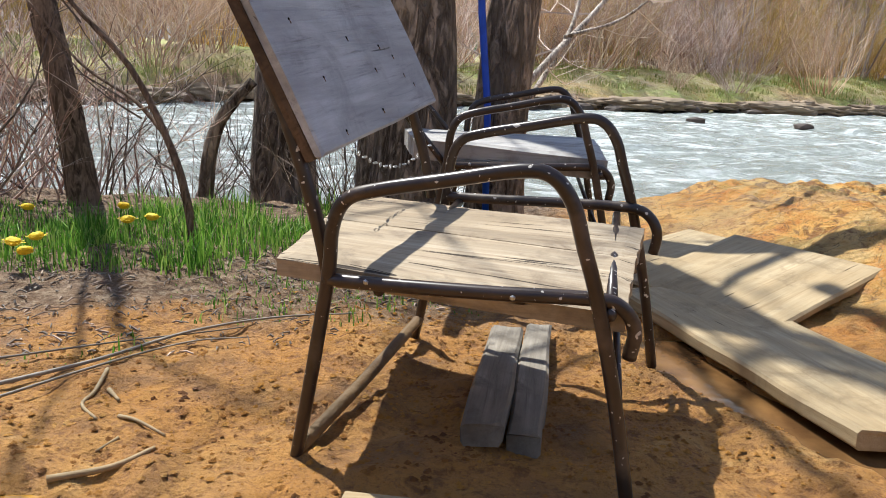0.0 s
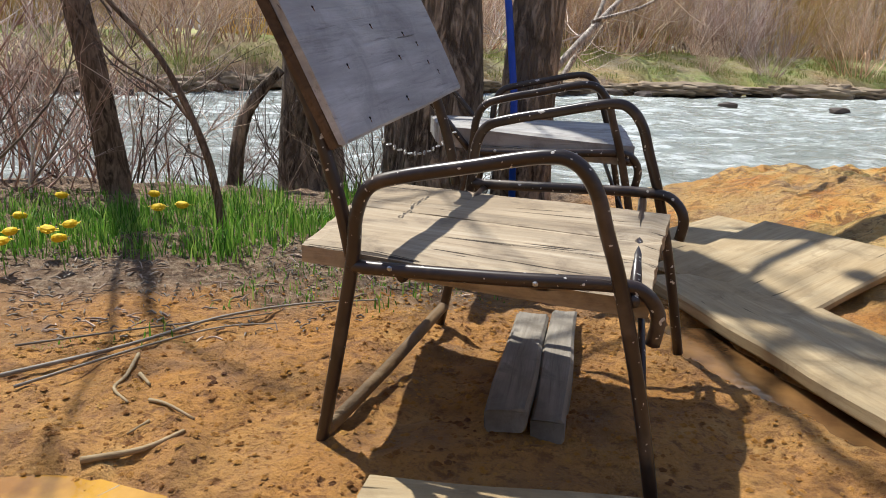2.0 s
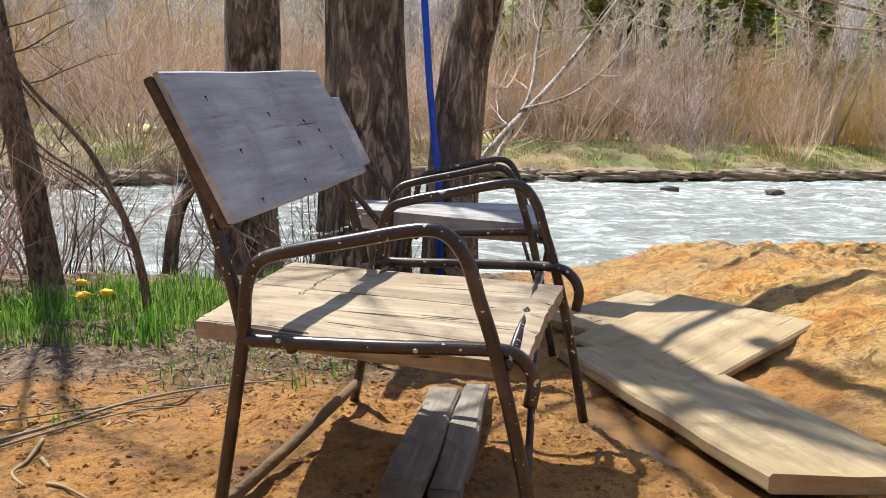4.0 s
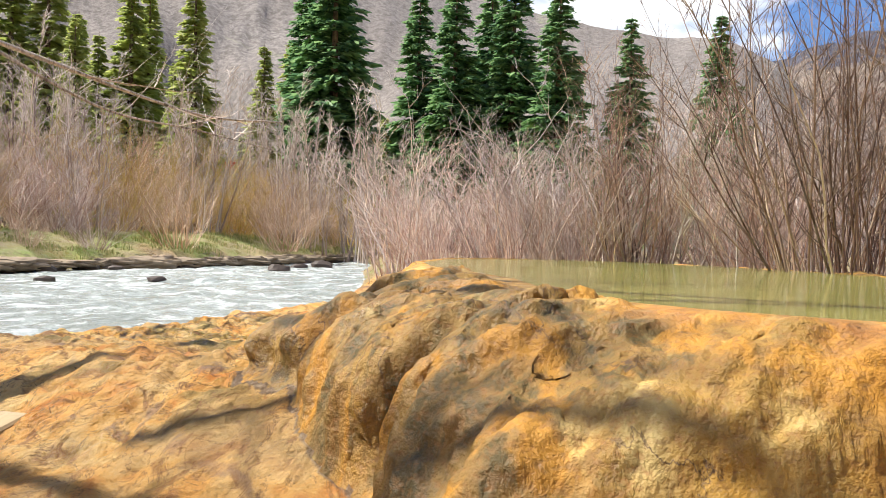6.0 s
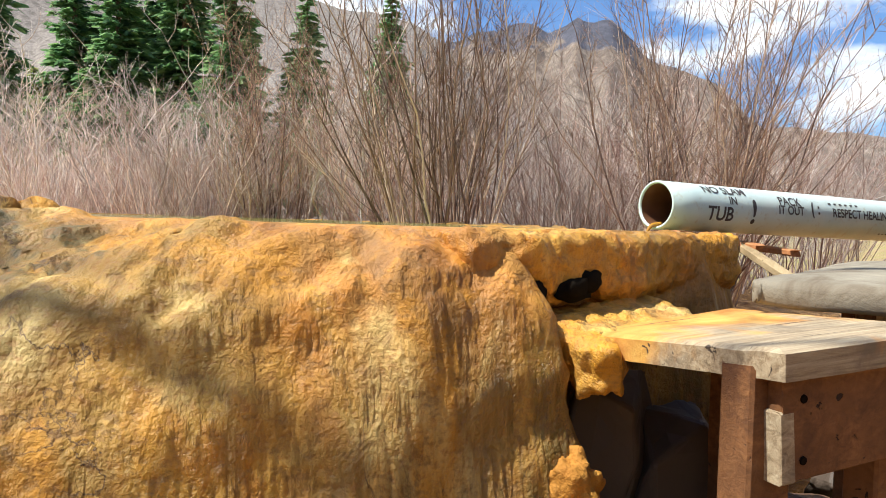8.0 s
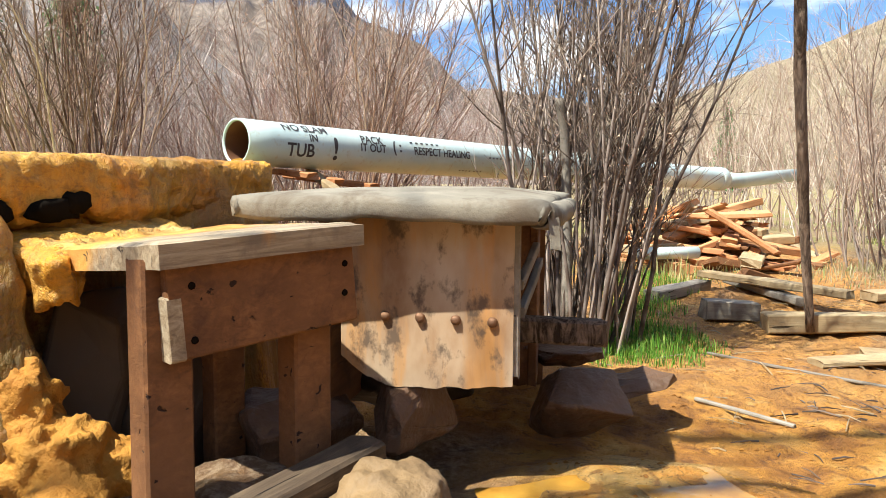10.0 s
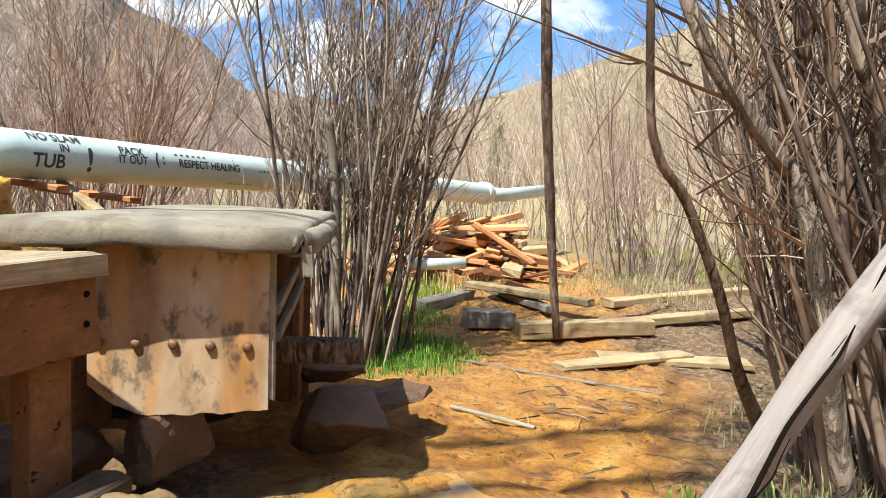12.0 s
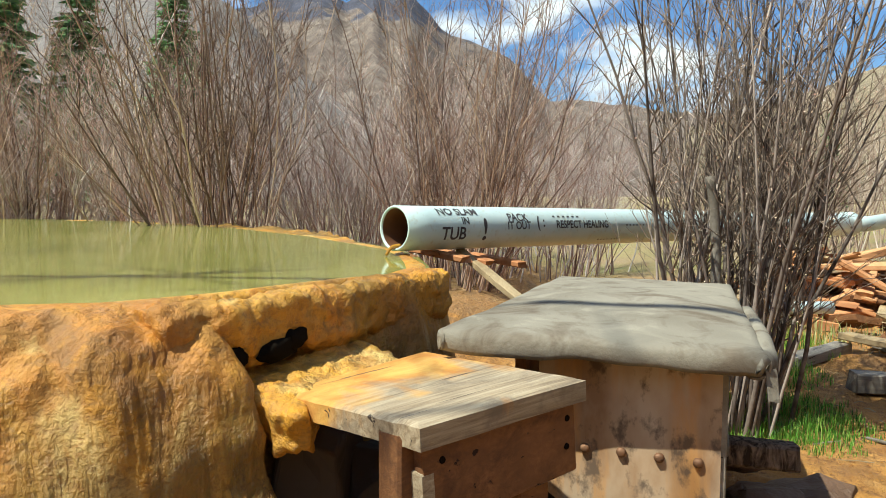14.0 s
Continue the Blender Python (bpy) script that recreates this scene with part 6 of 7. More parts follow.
def chair_ground():
    loose_plank("plank", (0.63, 2.92), (1.01, 1.81), 0.40, 0.045, M_PLANK, "wide silt-covered plank lying beside the chair", 1, 0.015, "walkway planks", cut=0.04)
    loose_plank("plank", (0.68, 2.78), (1.18, 3.19), 0.62, 0.035, M_PLANK, "broad sandy board overlapping the walkway", 2, 0.02, "walkway planks")
    loose_plank("plank", (0.50, 3.22), (0.98, 3.62), 0.34, 0.035, M_PLANK, "broad sandy board overlapping the walkway", 9, 0.012, "walkway planks")
    loose_plank("plank", (-0.23, 1.362), (0.86, 1.425), 0.14, 0.04, M_PLANK, "pale plank half sunk in the silt", 3, -0.005, "walkway planks")
    loose_plank("short_board", (0.005, 1.68), (0.055, 2.36), 0.095, 0.05, M_GREYWOOD, "short split grey board under the chair", 4, 0.0, "split boards")
    loose_plank("short_board", (0.095, 1.70), (0.150, 2.40), 0.078, 0.05, M_GREYWOOD, "short split grey board under the chair", 14, -0.004, "split boards")
    for pts, r in (([(-1.18, 1.72), (-1.0, 2.0), (-0.86, 2.25), (-0.66, 2.42), (-0.42, 2.5)], 0.006), ([(-1.1, 1.68), (-0.95, 1.98), (-0.83, 2.2), (-0.7, 2.3)], 0.004), ([(-1.25, 1.9), (-1.0, 2.12), (-0.75, 2.36), (-0.5, 2.52)], 0.0035)):
        s = Shape()
        path = smooth_path([(x, y, hz(x, y) + r + 0.006) for x, y in pts])
        s.tube(path, list(np.linspace(r, r * 0.4, len(path))), 6)
        single("fallen_twig", s, M_GREYWOOD, "long thin grey twig fallen on the ground", "twig", "fallen twigs", smooth=True)
    for pts, r in (([(-0.93, 1.92), (-0.90, 1.80), (-0.885, 1.72), (-0.82, 1.66)], 0.0055), ([(-0.88, 1.83), (-0.82, 1.76)], 0.006), ([(-0.78, 1.68), (-0.73, 1.66), (-0.66, 1.64)], 0.005), ([(-0.74, 1.60), (-0.77, 1.56)], 0.004), ([(-0.80, 1.44), (-0.70, 1.49), (-0.64, 1.55)], 0.008), ([(-0.72, 1.36), (-0.70, 1.40)], 0.006)):
        s = Shape()
        path = smooth_path([(x, y, hz(x, y) + r * 0.8) for x, y in pts])
        s.tube(path, list(np.linspace(r, r * 0.6, len(path))), 7)
        single("stick", s, M_PLANK, "short crooked dead stick on the silt", "stick", "sticks", smooth=True)
    rg = random.Random(41)
    clumps = [(-1.75, 3.2, 0.45), (-1.2, 3.45, 0.4), (-2.3, 3.4, 0.5), (-2.1, 2.7, 0.3), (-0.8, 3.5, 0.25)]
    for _ in range(46):
        x = rg.uniform(-2.9, -0.62)
        clumps.append((x, max(2.45, 3.25 + 0.62 * (x + 1.0)) + rg.uniform(-0.22, 1.0), rg.uniform(0.07, 0.24)))
    grass_patch("grass", "lush green grass on the riverbank", M_GRASS, clumps, 1250, 0.17, 3, 0.0034)
    grass_patch("grass_tuft", "small green tufts in the silt", M_GRASS, [(-1.15, 2.0, 0.10), (-1.0, 2.1, 0.12), (-0.85, 2.45, 0.12), (-0.55, 2.75, 0.2), (-0.75, 2.65, 0.2), (-0.45, 2.9, 0.2), (-0.95, 2.6, 0.15), (-0.6, 2.55, 0.18), (-0.35, 2.65, 0.15), (-0.25, 2.85, 0.2), (-0.7, 2.9, 0.25), (-1.05, 2.85, 0.2), (-0.42, 2.45, 0.1), (-0.1, 2.75, 0.15)], 800, 0.06, 4, 0.003)
    rnd = random.Random(6)
    first = None
    for x, y in ((-1.72, 2.75), (-1.66, 2.84), (-1.80, 2.70), (-1.45, 3.1), (-1.37, 3.12), (-1.60, 3.35), (-1.95, 2.95), (-1.85, 2.6), (-2.0, 3.3), (-1.55, 2.6), (-1.9, 2.45), (-1.7, 2.5), (-2.15, 2.9)):
        h = rnd.uniform(0.07, 0.14)
        m = Matrix.Translation((x, y, hz(x, y))) @ pose(0, 0, 0, rnd.uniform(-12, 12), rnd.uniform(-12, 12), rnd.uniform(0, 360))
        if first is None:
            first = empty("dandelion", m, "yellow dandelion in the grass", "flower", "dandelions")
            s = Shape()
            s.tube([(0, 0, 0), (0.004, 0, 0.11)], 0.002, 5)
            part("stem", s, M_GRASS, first)
            s = Shape()
            for k in range(26):
                a = k * 2.4
                r = 0.044 * math.sqrt((k + 1) / 26)
                c = Vector((math.cos(a), math.sin(a), 0))
                w = Vector((-c.y, c.x, 0)) * 0.0035
                p = Vector((0.004, 0, 0.110))
                s.add([p - w * 0.5, p + w * 0.5, p + c * r + w + Vector((0, 0, 0.006)), p + c * r - w + Vector((0, 0, 0.006))], [(0, 1, 2, 3)])
            s.blob((0.004, 0, 0.114), (0.026, 0.026, 0.016), 2, 2, 0.2)
            part("flower_head", s, M_YELLOW, first)
        else:
            copy_thing(first, m)
    litter("twig_litter", "scattered dry twigs and bark chips", [(-1.1, 2.75, 0.7), (-0.65, 3.0, 0.5), (-1.6, 2.3, 0.5), (-0.3, 2.9, 0.3)], 430, 71, M_TWIG_DARK, 0.045)
    litter("leaf_litter", "pale dead leaves and bark chips", [(-1.0, 2.75, 0.7), (-0.6, 3.05, 0.5), (-1.5, 2.3, 0.5)], 500, 75, M_GREYWOOD, 0.02)
    clods("silt_clods", "small clods of orange silt", [(-0.6, 1.9, 0.8), (0.2, 2.3, 0.7), (0.2, 1.6, 0.6), (-0.9, 1.6, 0.5), (-0.3, 2.45, 0.4), (0.5, 2.4, 0.3)], 800, 72)


def clods(name, label, spots, per, seed):
    """Little lumps of silt lying on the ground."""
    rnd = random.Random(seed)
    s = Shape()
    xy = []
    for x, y, r in spots:
        for _ in range(int(per * r * r * 3)):
            a, q = rnd.uniform(0, 6.283), r * math.sqrt(rnd.random())
            xy.append((x + math.cos(a) * q, y + math.sin(a) * q))
    arr = np.array(xy)
    zs = height(arr[:, 0], arr[:, 1])
    for (x, y), z in zip(xy, zs):
        r = 0.0028 + 0.008 * rnd.random() ** 3
        top = [(x + r * math.cos(k * 1.257 + r * 999) * rnd.uniform(0.7, 1.2), y + r * math.sin(k * 1.257 + r * 999) * rnd.uniform(0.7, 1.2), z + r * rnd.uniform(0.0, 0.35)) for k in range(5)]
        s.add(top + [(x + rnd.uniform(-0.3, 0.3) * r, y, z + r * rnd.uniform(0.6, 0.95)), (x, y, z - r * 0.4)], [(k, (k + 1) % 5, 5) for k in range(5)] + [((k + 1) % 5, k, 6) for k in range(5)])
    return single(name, s, M_GROUND, label, "silt", kind="stuff")


def litter(name, label, spots, per, seed, mat, size=0.06):
    rnd = random.Random(seed)
    s = Shape()
    xy = []
    for x, y, r in spots:
        for _ in range(int(per * r * r)):
            a, q = rnd.uniform(0, 6.283), r * math.sqrt(rnd.random())
            xy.append((x + math.cos(a) * q, y + math.sin(a) * q))
    arr = np.array(xy)
    zs = height(arr[:, 0], arr[:, 1])
    for (x, y), z in zip(xy, zs):
        a = rnd.uniform(0, 6.283)
        ln = size * rnd.uniform(0.3, 1.6)
        d = Vector((math.cos(a), math.sin(a), rnd.uniform(-0.1, 0.15))) * ln
        p = Vector((x, y, z + 0.004))
        r = rnd.uniform(0.0015, 0.004)
        s.tube([p, p + d * 0.5 + Vector((0, 0, rnd.uniform(0, 0.008))), p + d], [r, r, r * 0.5], 4)
    return single(name, s, mat, label, "litter", kind="stuff")


# ---- bench, box, pipe ----
def crusted(ob, depth=0.03):
    """Fuses lumps into one skin with a granular surface."""
    mod = ob.modifiers.new("skin", "REMESH")
    mod.mode, mod.voxel_size, mod.use_smooth_shade = "VOXEL", 0.011, True
    tex = bpy.data.textures.new("grain", "CLOUDS")
    tex.noise_scale, tex.noise_depth = 0.035, 3
    mod = ob.modifiers.new("grain", "DISPLACE")
    mod.texture, mod.strength, mod.mid_level, mod.texture_coords = tex, depth, 0.5, "LOCAL"
    return ob


def side_table():
    ob = empty("side_table", Matrix(), "low weathered plank table built against the tub", "table")
    A, B = Vector((2.478, -0.318, 0.442)), Vector((2.862, -0.594, 0.466))
    d = (B - A).normalized()
    side = Vector((-d.y, d.x, 0)).normalized()
    wide = (B - A).length
    top = part("tabletop", slab(((0, 0, 0.0225), (0, 0.60, -0.030), (wide, 0.60, -0.012), (wide, 0, 0.0225)), 0.046, 20, 30, 22), M_TABLE, ob, "thick weathered tabletop with rough sawn edges")
    top.matrix_world = Matrix.Translation(A) @ Matrix((d, side, d.cross(side))).transposed().to_4x4()
    s = Shape()
    s.beam(A + d * 0.035 + side * 0.045 - Vector((0, 0, 0.12)), B - d * 0.005 + side * 0.045 - Vector((0, 0, 0.11)), 0.035, 0.185, segs=14, chamfer=0.005, rough=0.004, seed=26)
    apron = part("apron", s, M_BROWNWOOD, ob, "rust-brown apron board")
    for u, v in ((0.16, -0.07), (0.17, -0.175), (0.93, -0.07), (0.93, -0.135)):
        p = A.lerp(B, u) + side * 0.0265 + Vector((0, 0, v))
        k = Shape()
        k.tube([p, p - side * 0.003], [0.008, 0.007], 8)
        part("bolt_hole", k, M_DARK, apron)
    for u, back, w, name in ((0.10, 0.10, 0.10, "leg"), (0.84, 0.12, 0.10, "leg"), (0.86, 0.50, 0.09, "leg")):
        p = A.lerp(B, u) + side * back
        s = Shape()
        s.beam((p.x, p.y, hz(p.x, p.y) - 0.08 if back < 0.3 else -0.25), (p.x, p.y, 0.425), w, 0.075, up=side, segs=10, chamfer=0.006, rough=0.004, seed=int(30 + u * 10))
        part(name, s, M_BROWNWOOD, ob, "rust-brown square post")
    s = Shape()
    p = A + d * 0.029 + side * 0.045 - Vector((0, 0, 0.150))
    s.beam(p, p + d * 0.03, 0.039, 0.124, segs=2, chamfer=0.004, rough=0.002, seed=40)
    part("end_grain", s, M_TABLE, apron, "pale sawn end of the apron board")
    # mineral ledge over the back of the table
    crust = Shape()
    nu, nv = 44, 26
    back = ((2.80, 0.285), (2.98, 0.225), (3.26, 0.10))
    edge = ((2.685, 0.02), (2.90, 0.03), (3.18, -0.07))
    top, low = [], []
    for i in range(nu + 1):
        u = i / nu
        bx, by = np.interp(u, (0, 0.5, 1), [q[0] for q in back]), np.interp(u, (0, 0.5, 1), [q[1] for q in back])
        ex, ey = np.interp(u, (0, 0.5, 1), [q[0] for q in edge]), np.interp(u, (0, 0.5, 1), [q[1] for q in edge])
        for k in range(nv + 1):
            v = k / nv
            wob = 0.03 * noise.fractal(Vector((u * 6, v * 3, 2.0)), 1.0, 2.0, 3)
            x, y = bx + (ex - bx) * v + (wob - 0.03 * math.sin(v * 3.1) if u < 0.05 else 0), by + (ey - by) * v + (wob if v > 0.9 else 0)
            hang = max(0.0, 1 - u / 0.30)
            q = Vector((x, y, 0)) - Vector((A.x, A.y, 0))
            z = A.z + 0.0225 + q.dot(d) * 0.05 - q.dot(side) * 0.078 + 0.05 * (1 - v) ** 1.4 - 0.012 * v ** 3 + 0.006 * noise.fractal(Vector((x * 14, y * 14, 0)), 1.0, 2.0, 3) - 0.028 * hang ** 4
            t = 0.018 + (0.108 - 0.03 * v) * min(1.0, hang * 1.6) * (1 + 0.6 * noise.noise(Vector((y * 22, x * 22, 3))))
            top.append(Vector((x, y, z)))
            low.append(Vector((x + 0.03 * hang, y, z - t)))
    n = len(top)
    w = nv + 1
    faces = []
    for i in range(nu):
        for k in range(nv):
            a = i * w + k
            faces += [(a, a + 1, a + w + 1, a + w), (n + a, n + a + w, n + a + w + 1, n + a + 1)]
    for i in range(nu):
        for a, flip in ((i * w, False), (i * w + nv, True)):
            faces.append((a, n + a, n + a + w, a + w) if flip else (a, a + w, n + a + w, n + a))
    for k in range(nv):
        for a, flip in ((k, False), (nu * w + k, True)):
            faces.append((a, n + a, n + a + 1, a + 1) if not flip else (a, a + 1, n + a + 1, n + a))
    crust.add(top + low, faces)
    crusted(part("ledge", crust, M_TRAV, TUB, "bumpy orange mineral crust growing over the table's back", True))
    lip = Shape()
    verts, faces = [], []
    nl, ring = 90, 18
    for i in range(nl + 1):
        f = i / nl
        x, y = np.interp(f, (0, 0.15, 0.45, 1), (2.62, 2.77, 3.13, 3.72)), np.interp(f, (0, 0.15, 0.45, 1), (0.375, 0.285, 0.185, -0.01))
        slot = max(math.exp(-((f - 0.155) / 0.035) ** 2), math.exp(-((f - 0.33) / 0.055) ** 2))
        z1 = 0.638 + 0.004 * math.sin(f * 21)
        z0 = 0.45 + 0.075 * slot + 0.02 * (f > 0.6)
        half = 0.058 + 0.014 * noise.noise(Vector((f * 9, 0, 4)))
        for k in range(ring):
            a = 2 * math.pi * k / ring
            c, sn = math.cos(a), math.sin(a)
            c, sn = math.copysign(abs(c) ** 0.7, c), math.copysign(abs(sn) ** 0.7, sn)
            p = Vector((x + 0.25 * half * c, y + half * c, (z0 + z1) / 2 + (z1 - z0) / 2 * sn))
            p += Vector((0.3, 1, 0)) * 0.012 * noise.fractal(Vector((p.x * 8, a, p.z * 8)), 1.0, 2.0, 3)
            verts.append(p)
    for i in range(nl):
        for k in range(ring):
            a, b = i * ring + k, i * ring + (k + 1) % ring
            faces.append((a, b, b + ring, a + ring))
    faces += [tuple(range(ring - 1, -1, -1)), tuple(range(nl * ring, nl * ring + ring))]
    lip.add(verts, faces)
    crusted(part("lip", lip, M_TRAV, TUB, "overhanging ochre rim above the table", True))
    # solid black lumps stand in for shade in the gaps below the lip
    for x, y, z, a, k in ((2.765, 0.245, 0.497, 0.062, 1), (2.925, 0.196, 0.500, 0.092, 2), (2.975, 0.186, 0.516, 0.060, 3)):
        shade_lump = Shape()
        shade_lump.blob((x, y, z), (a, 0.032, 0.032), k, 3, 0.4, 2.0)
        part("hollow", shade_lump, M_DARK, TUB, "black lump standing in for the shaded gap under the rim", True)
    mound = Shape()
    for x, y, z, a, b, c, k in ((2.66, 0.02, -0.06, 0.10, 0.10, 0.13, 1), (2.76, -0.04, -0.10, 0.10, 0.09, 0.11, 2), (2.68, 0.12, 0.03, 0.07, 0.08, 0.15, 3), (2.56, -0.06, -0.08, 0.09, 0.08, 0.05, 5)):
        mound.blob((x, y, z), (a, b, c), 140 + k, 4, 0.5, 3.4)
    crusted(part("deposit", mound, M_DEPOSIT, TUB, "knobbly bright orange deposit under the table", True), 0.035)


def storage_box():
    ob = empty("wooden_box", Matrix(), "open-sided wooden box with a bolted stained front panel", "box")
    a, b = Vector((3.215, -0.44, 0)), Vector((3.145, -0.91, 0))
    d = (b - a).normalized()
    s = Shape()
    n = 44
    verts, faces = [], []
    rnd = random.Random(77)
    for i in range(n + 1):
        f = i / n
        p = a.lerp(b, f) + d * (0.0 if 0 < i < n else 0)
        low = 0.062 + 0.016 * noise.fractal(Vector((f * 5, 3.3, 0)), 1.0, 2.0, 3) + 0.05 * max(0, 1 - f / 0.16) - 0.025 * math.sin(f * 3)
        for z in (low, 0.49):
            for t in (-0.009, 0.009):
                verts.append((p.x + t, p.y, z))
    for i in range(n):
        k = i * 4
        faces += [(k, k + 4, k + 6, k + 2), (k + 1, k + 3, k + 7, k + 5), (k, k + 1, k + 5, k + 4), (k + 2, k + 6, k + 7, k + 3)]
    faces += [(0, 2, 3, 1), (n * 4, n * 4 + 1, n * 4 + 3, n * 4 + 2)]
    s.add(verts, faces)
    panel = part("front_panel", s, M_PANEL, ob, "stained plywood panel, ragged below")
    for i in range(5):
        p = a.lerp(b, 0.07 + 0.204 * i)
        s = Shape()
        s.blob((p.x - 0.014, p.y, 0.222), (0.010, 0.014, 0.014), i, 2, 0.2)
        part("bolt", s, M_BOLT, panel, smooth=True)
    s = Shape()
    s.beam((3.16, -0.915, 0.08), (3.16, -0.915, 0.49), 0.02, 0.03, up=(1, 0, 0), segs=6, chamfer=0.003, seed=2)
    part("edge_post", s, M_GREYWOOD, ob)
    s = Shape()
    s.beam((3.95, -0.93, -0.12), (3.95, -0.93, 0.48), 0.22, 0.03, up=(0, 1, 0), segs=8, chamfer=0.004, seed=3)
    part("side_panel", s, M_BROWNWOOD, ob, "dark brown side board")
    s = Shape()
    s.beam((4.45, -0.95, -0.12), (4.45, -0.40, -0.12), 0.03, 1.2, up=(0, 0, 1), segs=6, chamfer=0.004, seed=4)
    part("back_panel", s, M_BROWNWOOD, ob, "dark brown back board")
    s = Shape()
    s.beam((3.25, -0.38, 0.20), (4.4, -0.42, 0.20), 0.03, 0.58, segs=6, chamfer=0.004, seed=5)
    part("far_side", s, M_BROWNWOOD, ob, "dark brown far side")
    for y, z, x0, x1 in ((-0.905, 0.24, 3.20, 3.75), (-0.90, 0.31, 3.22, 3.5)):
        s = Shape()
        s.beam((x0, y - 0.02, z), (x1, y - 0.05, z + 0.08), 0.02, 0.028, segs=6, chamfer=0.003, seed=int(x0 * 10))
        part("brace", s, M_GREYWOOD, ob, "pale diagonal lath")
    s = Shape()
    s.beam((3.16, -0.66, 0.498), (4.5, -0.68, 0.498), 0.55, 0.02, segs=8, chamfer=0.004, seed=6)
    part("lid", s, M_GREYWOOD, ob)
    s = Shape()
    s.beam((3.58, -0.70, 0.13), (3.56, -1.16, 0.13), 0.09, 0.075, segs=8, chamfer=0.01, rough=0.008, seed=9)
    single("beam", s, M_BARKDARK, "charred dark beam end beside the box", "beam")
    tarp = Shape()
    nu, nv = 60, 44
    verts, faces = [], []
    c = ((3.11, -0.18), (4.56, -0.34), (4.48, -1.035), (3.045, -0.985))
    for i in range(nu + 1):
        for j in range(nv + 1):
            u, v = i / nu * 1.12 - 0.06, j / nv * 1.12 - 0.06
            cu, cv = min(max(u, 0), 1), min(max(v, 0), 1)
            x = (c[0][0] * (1 - cu) + c[1][0] * cu) * (1 - cv) + (c[3][0] * (1 - cu) + c[2][0] * cu) * cv
            y = (c[0][1] * (1 - cu) + c[1][1] * cu) * (1 - cv) + (c[3][1] * (1 - cu) + c[2][1] * cu) * cv
            ou, ov = u - cu, v - cv
            edge = min(cu, 1 - cu, cv * 0.5, (1 - cv) * 0.5)
            drop = 0.9 * min(1, math.hypot(ou * 1.5, ov * 0.9) / 0.07)
            z = 0.538 + 0.012 * noise.noise(Vector((x * 3, y * 3, 1))) + 0.02 * (1 - math.exp(-edge * 14)) - 0.07 * drop ** 1.6
            z += 0.012 * noise.noise(Vector((x * 7, y * 9, 5))) * drop
            bulge = 0.020 * math.sin(drop / 0.9 * math.pi)
            verts.append((x + (ou * 0.22 if ou else 0) - (bulge if ou < 0 else 0), y + ov * 0.16 - (bulge if ov > 0 else 0), z))
    for i in range(nu):
        for j in range(nv):
            k = i * (nv + 1) + j
            faces.append((k, k + nv + 1, k + nv + 2, k + 1))
    tarp.add(verts, faces)
    t = single("carpet_cover", tarp, M_TARP, "thick grey carpet draped over the box lid", "cover", smooth=True)
    mod = t.modifiers.new("thick", "SOLIDIFY")
    mod.thickness, mod.offset = 0.018, 1.0
    roll = Shape()
    path = smooth_path([(3.045, -0.975, 0.498), (3.16, -1.005, 0.496), (3.45, -1.03, 0.498), (3.9, -1.045, 0.50)])
    roll.tube(path, list(np.linspace(0.036, 0.026, len(path))), 18, False)
    for i, v in enumerate(roll.v):
        roll.v[i] = v + Vector((0, 0.004, 0.006)) * noise.noise(v * 9)
    curl = part("rolled_edge", roll, M_TARP, t, "edge of the carpet curled into a roll, open at its end", True)
    mod = curl.modifiers.new("thick", "SOLIDIFY")
    mod.thickness, mod.offset = 0.008, -1.0
    flap = Shape()
    flap.beam((3.045, -1.002, 0.49), (3.03, -1.008, 0.415), 0.028, 0.008, up=(1, 0.15, 0), segs=8, chamfer=0.002, rough=0.010, seed=12)
    part("torn_flap", flap, M_TARP, t, "torn hanging flap")


PIPE_A, PIPE_B = Vector((4.43, 0.39, 0.745)), Vector((9.3, -2.55, 0.635))


def wrap_text(text, size, along, angle, axis, origin, radius, parent):
    """Hand-lettered marks laid on the round of the pipe."""
    cu = bpy.data.curves.new("marks", "FONT")
    cu.body, cu.size, cu.offset = text, size, size * 0.022
    tmp = new("marks_tmp", cu)
    dg = bpy.context.evaluated_depsgraph_get()
    me = tmp.evaluated_get(dg).to_mesh()
    up = Vector((0, 0, 1))
    out = Vector((-axis.y, axis.x, 0)).normalized()
    if out.x > 0:
        out = -out
    real_up = (up - axis * up.dot(axis)).normalized()
    s = Shape()
    bm = bmesh.new()
    bm.from_mesh(me)
    bmesh.ops.triangulate(bm, faces=bm.faces)
    for _ in range(3):
        long_edges = [e for e in bm.edges if e.calc_length() > 0.012]
        bmesh.ops.subdivide_edges(bm, edges=long_edges, cuts=1)
        bmesh.ops.triangulate(bm, faces=bm.faces)
    bm.to_mesh(me)
    bm.free()
    verts = []
    for v in me.vertices:
        a = angle + v.co.y / radius
        verts.append(origin + axis * (along + v.co.x) + (out * math.cos(a) + real_up * math.sin(a)) * (radius + 0.0016))
    s.add(verts, [tuple(p.vertices) for p in me.polygons])
    tmp.to_mesh_clear()
    bpy.data.objects.remove(tmp)
    return part("lettering", s, M_INK, parent, "black hand-drawn marker lettering")


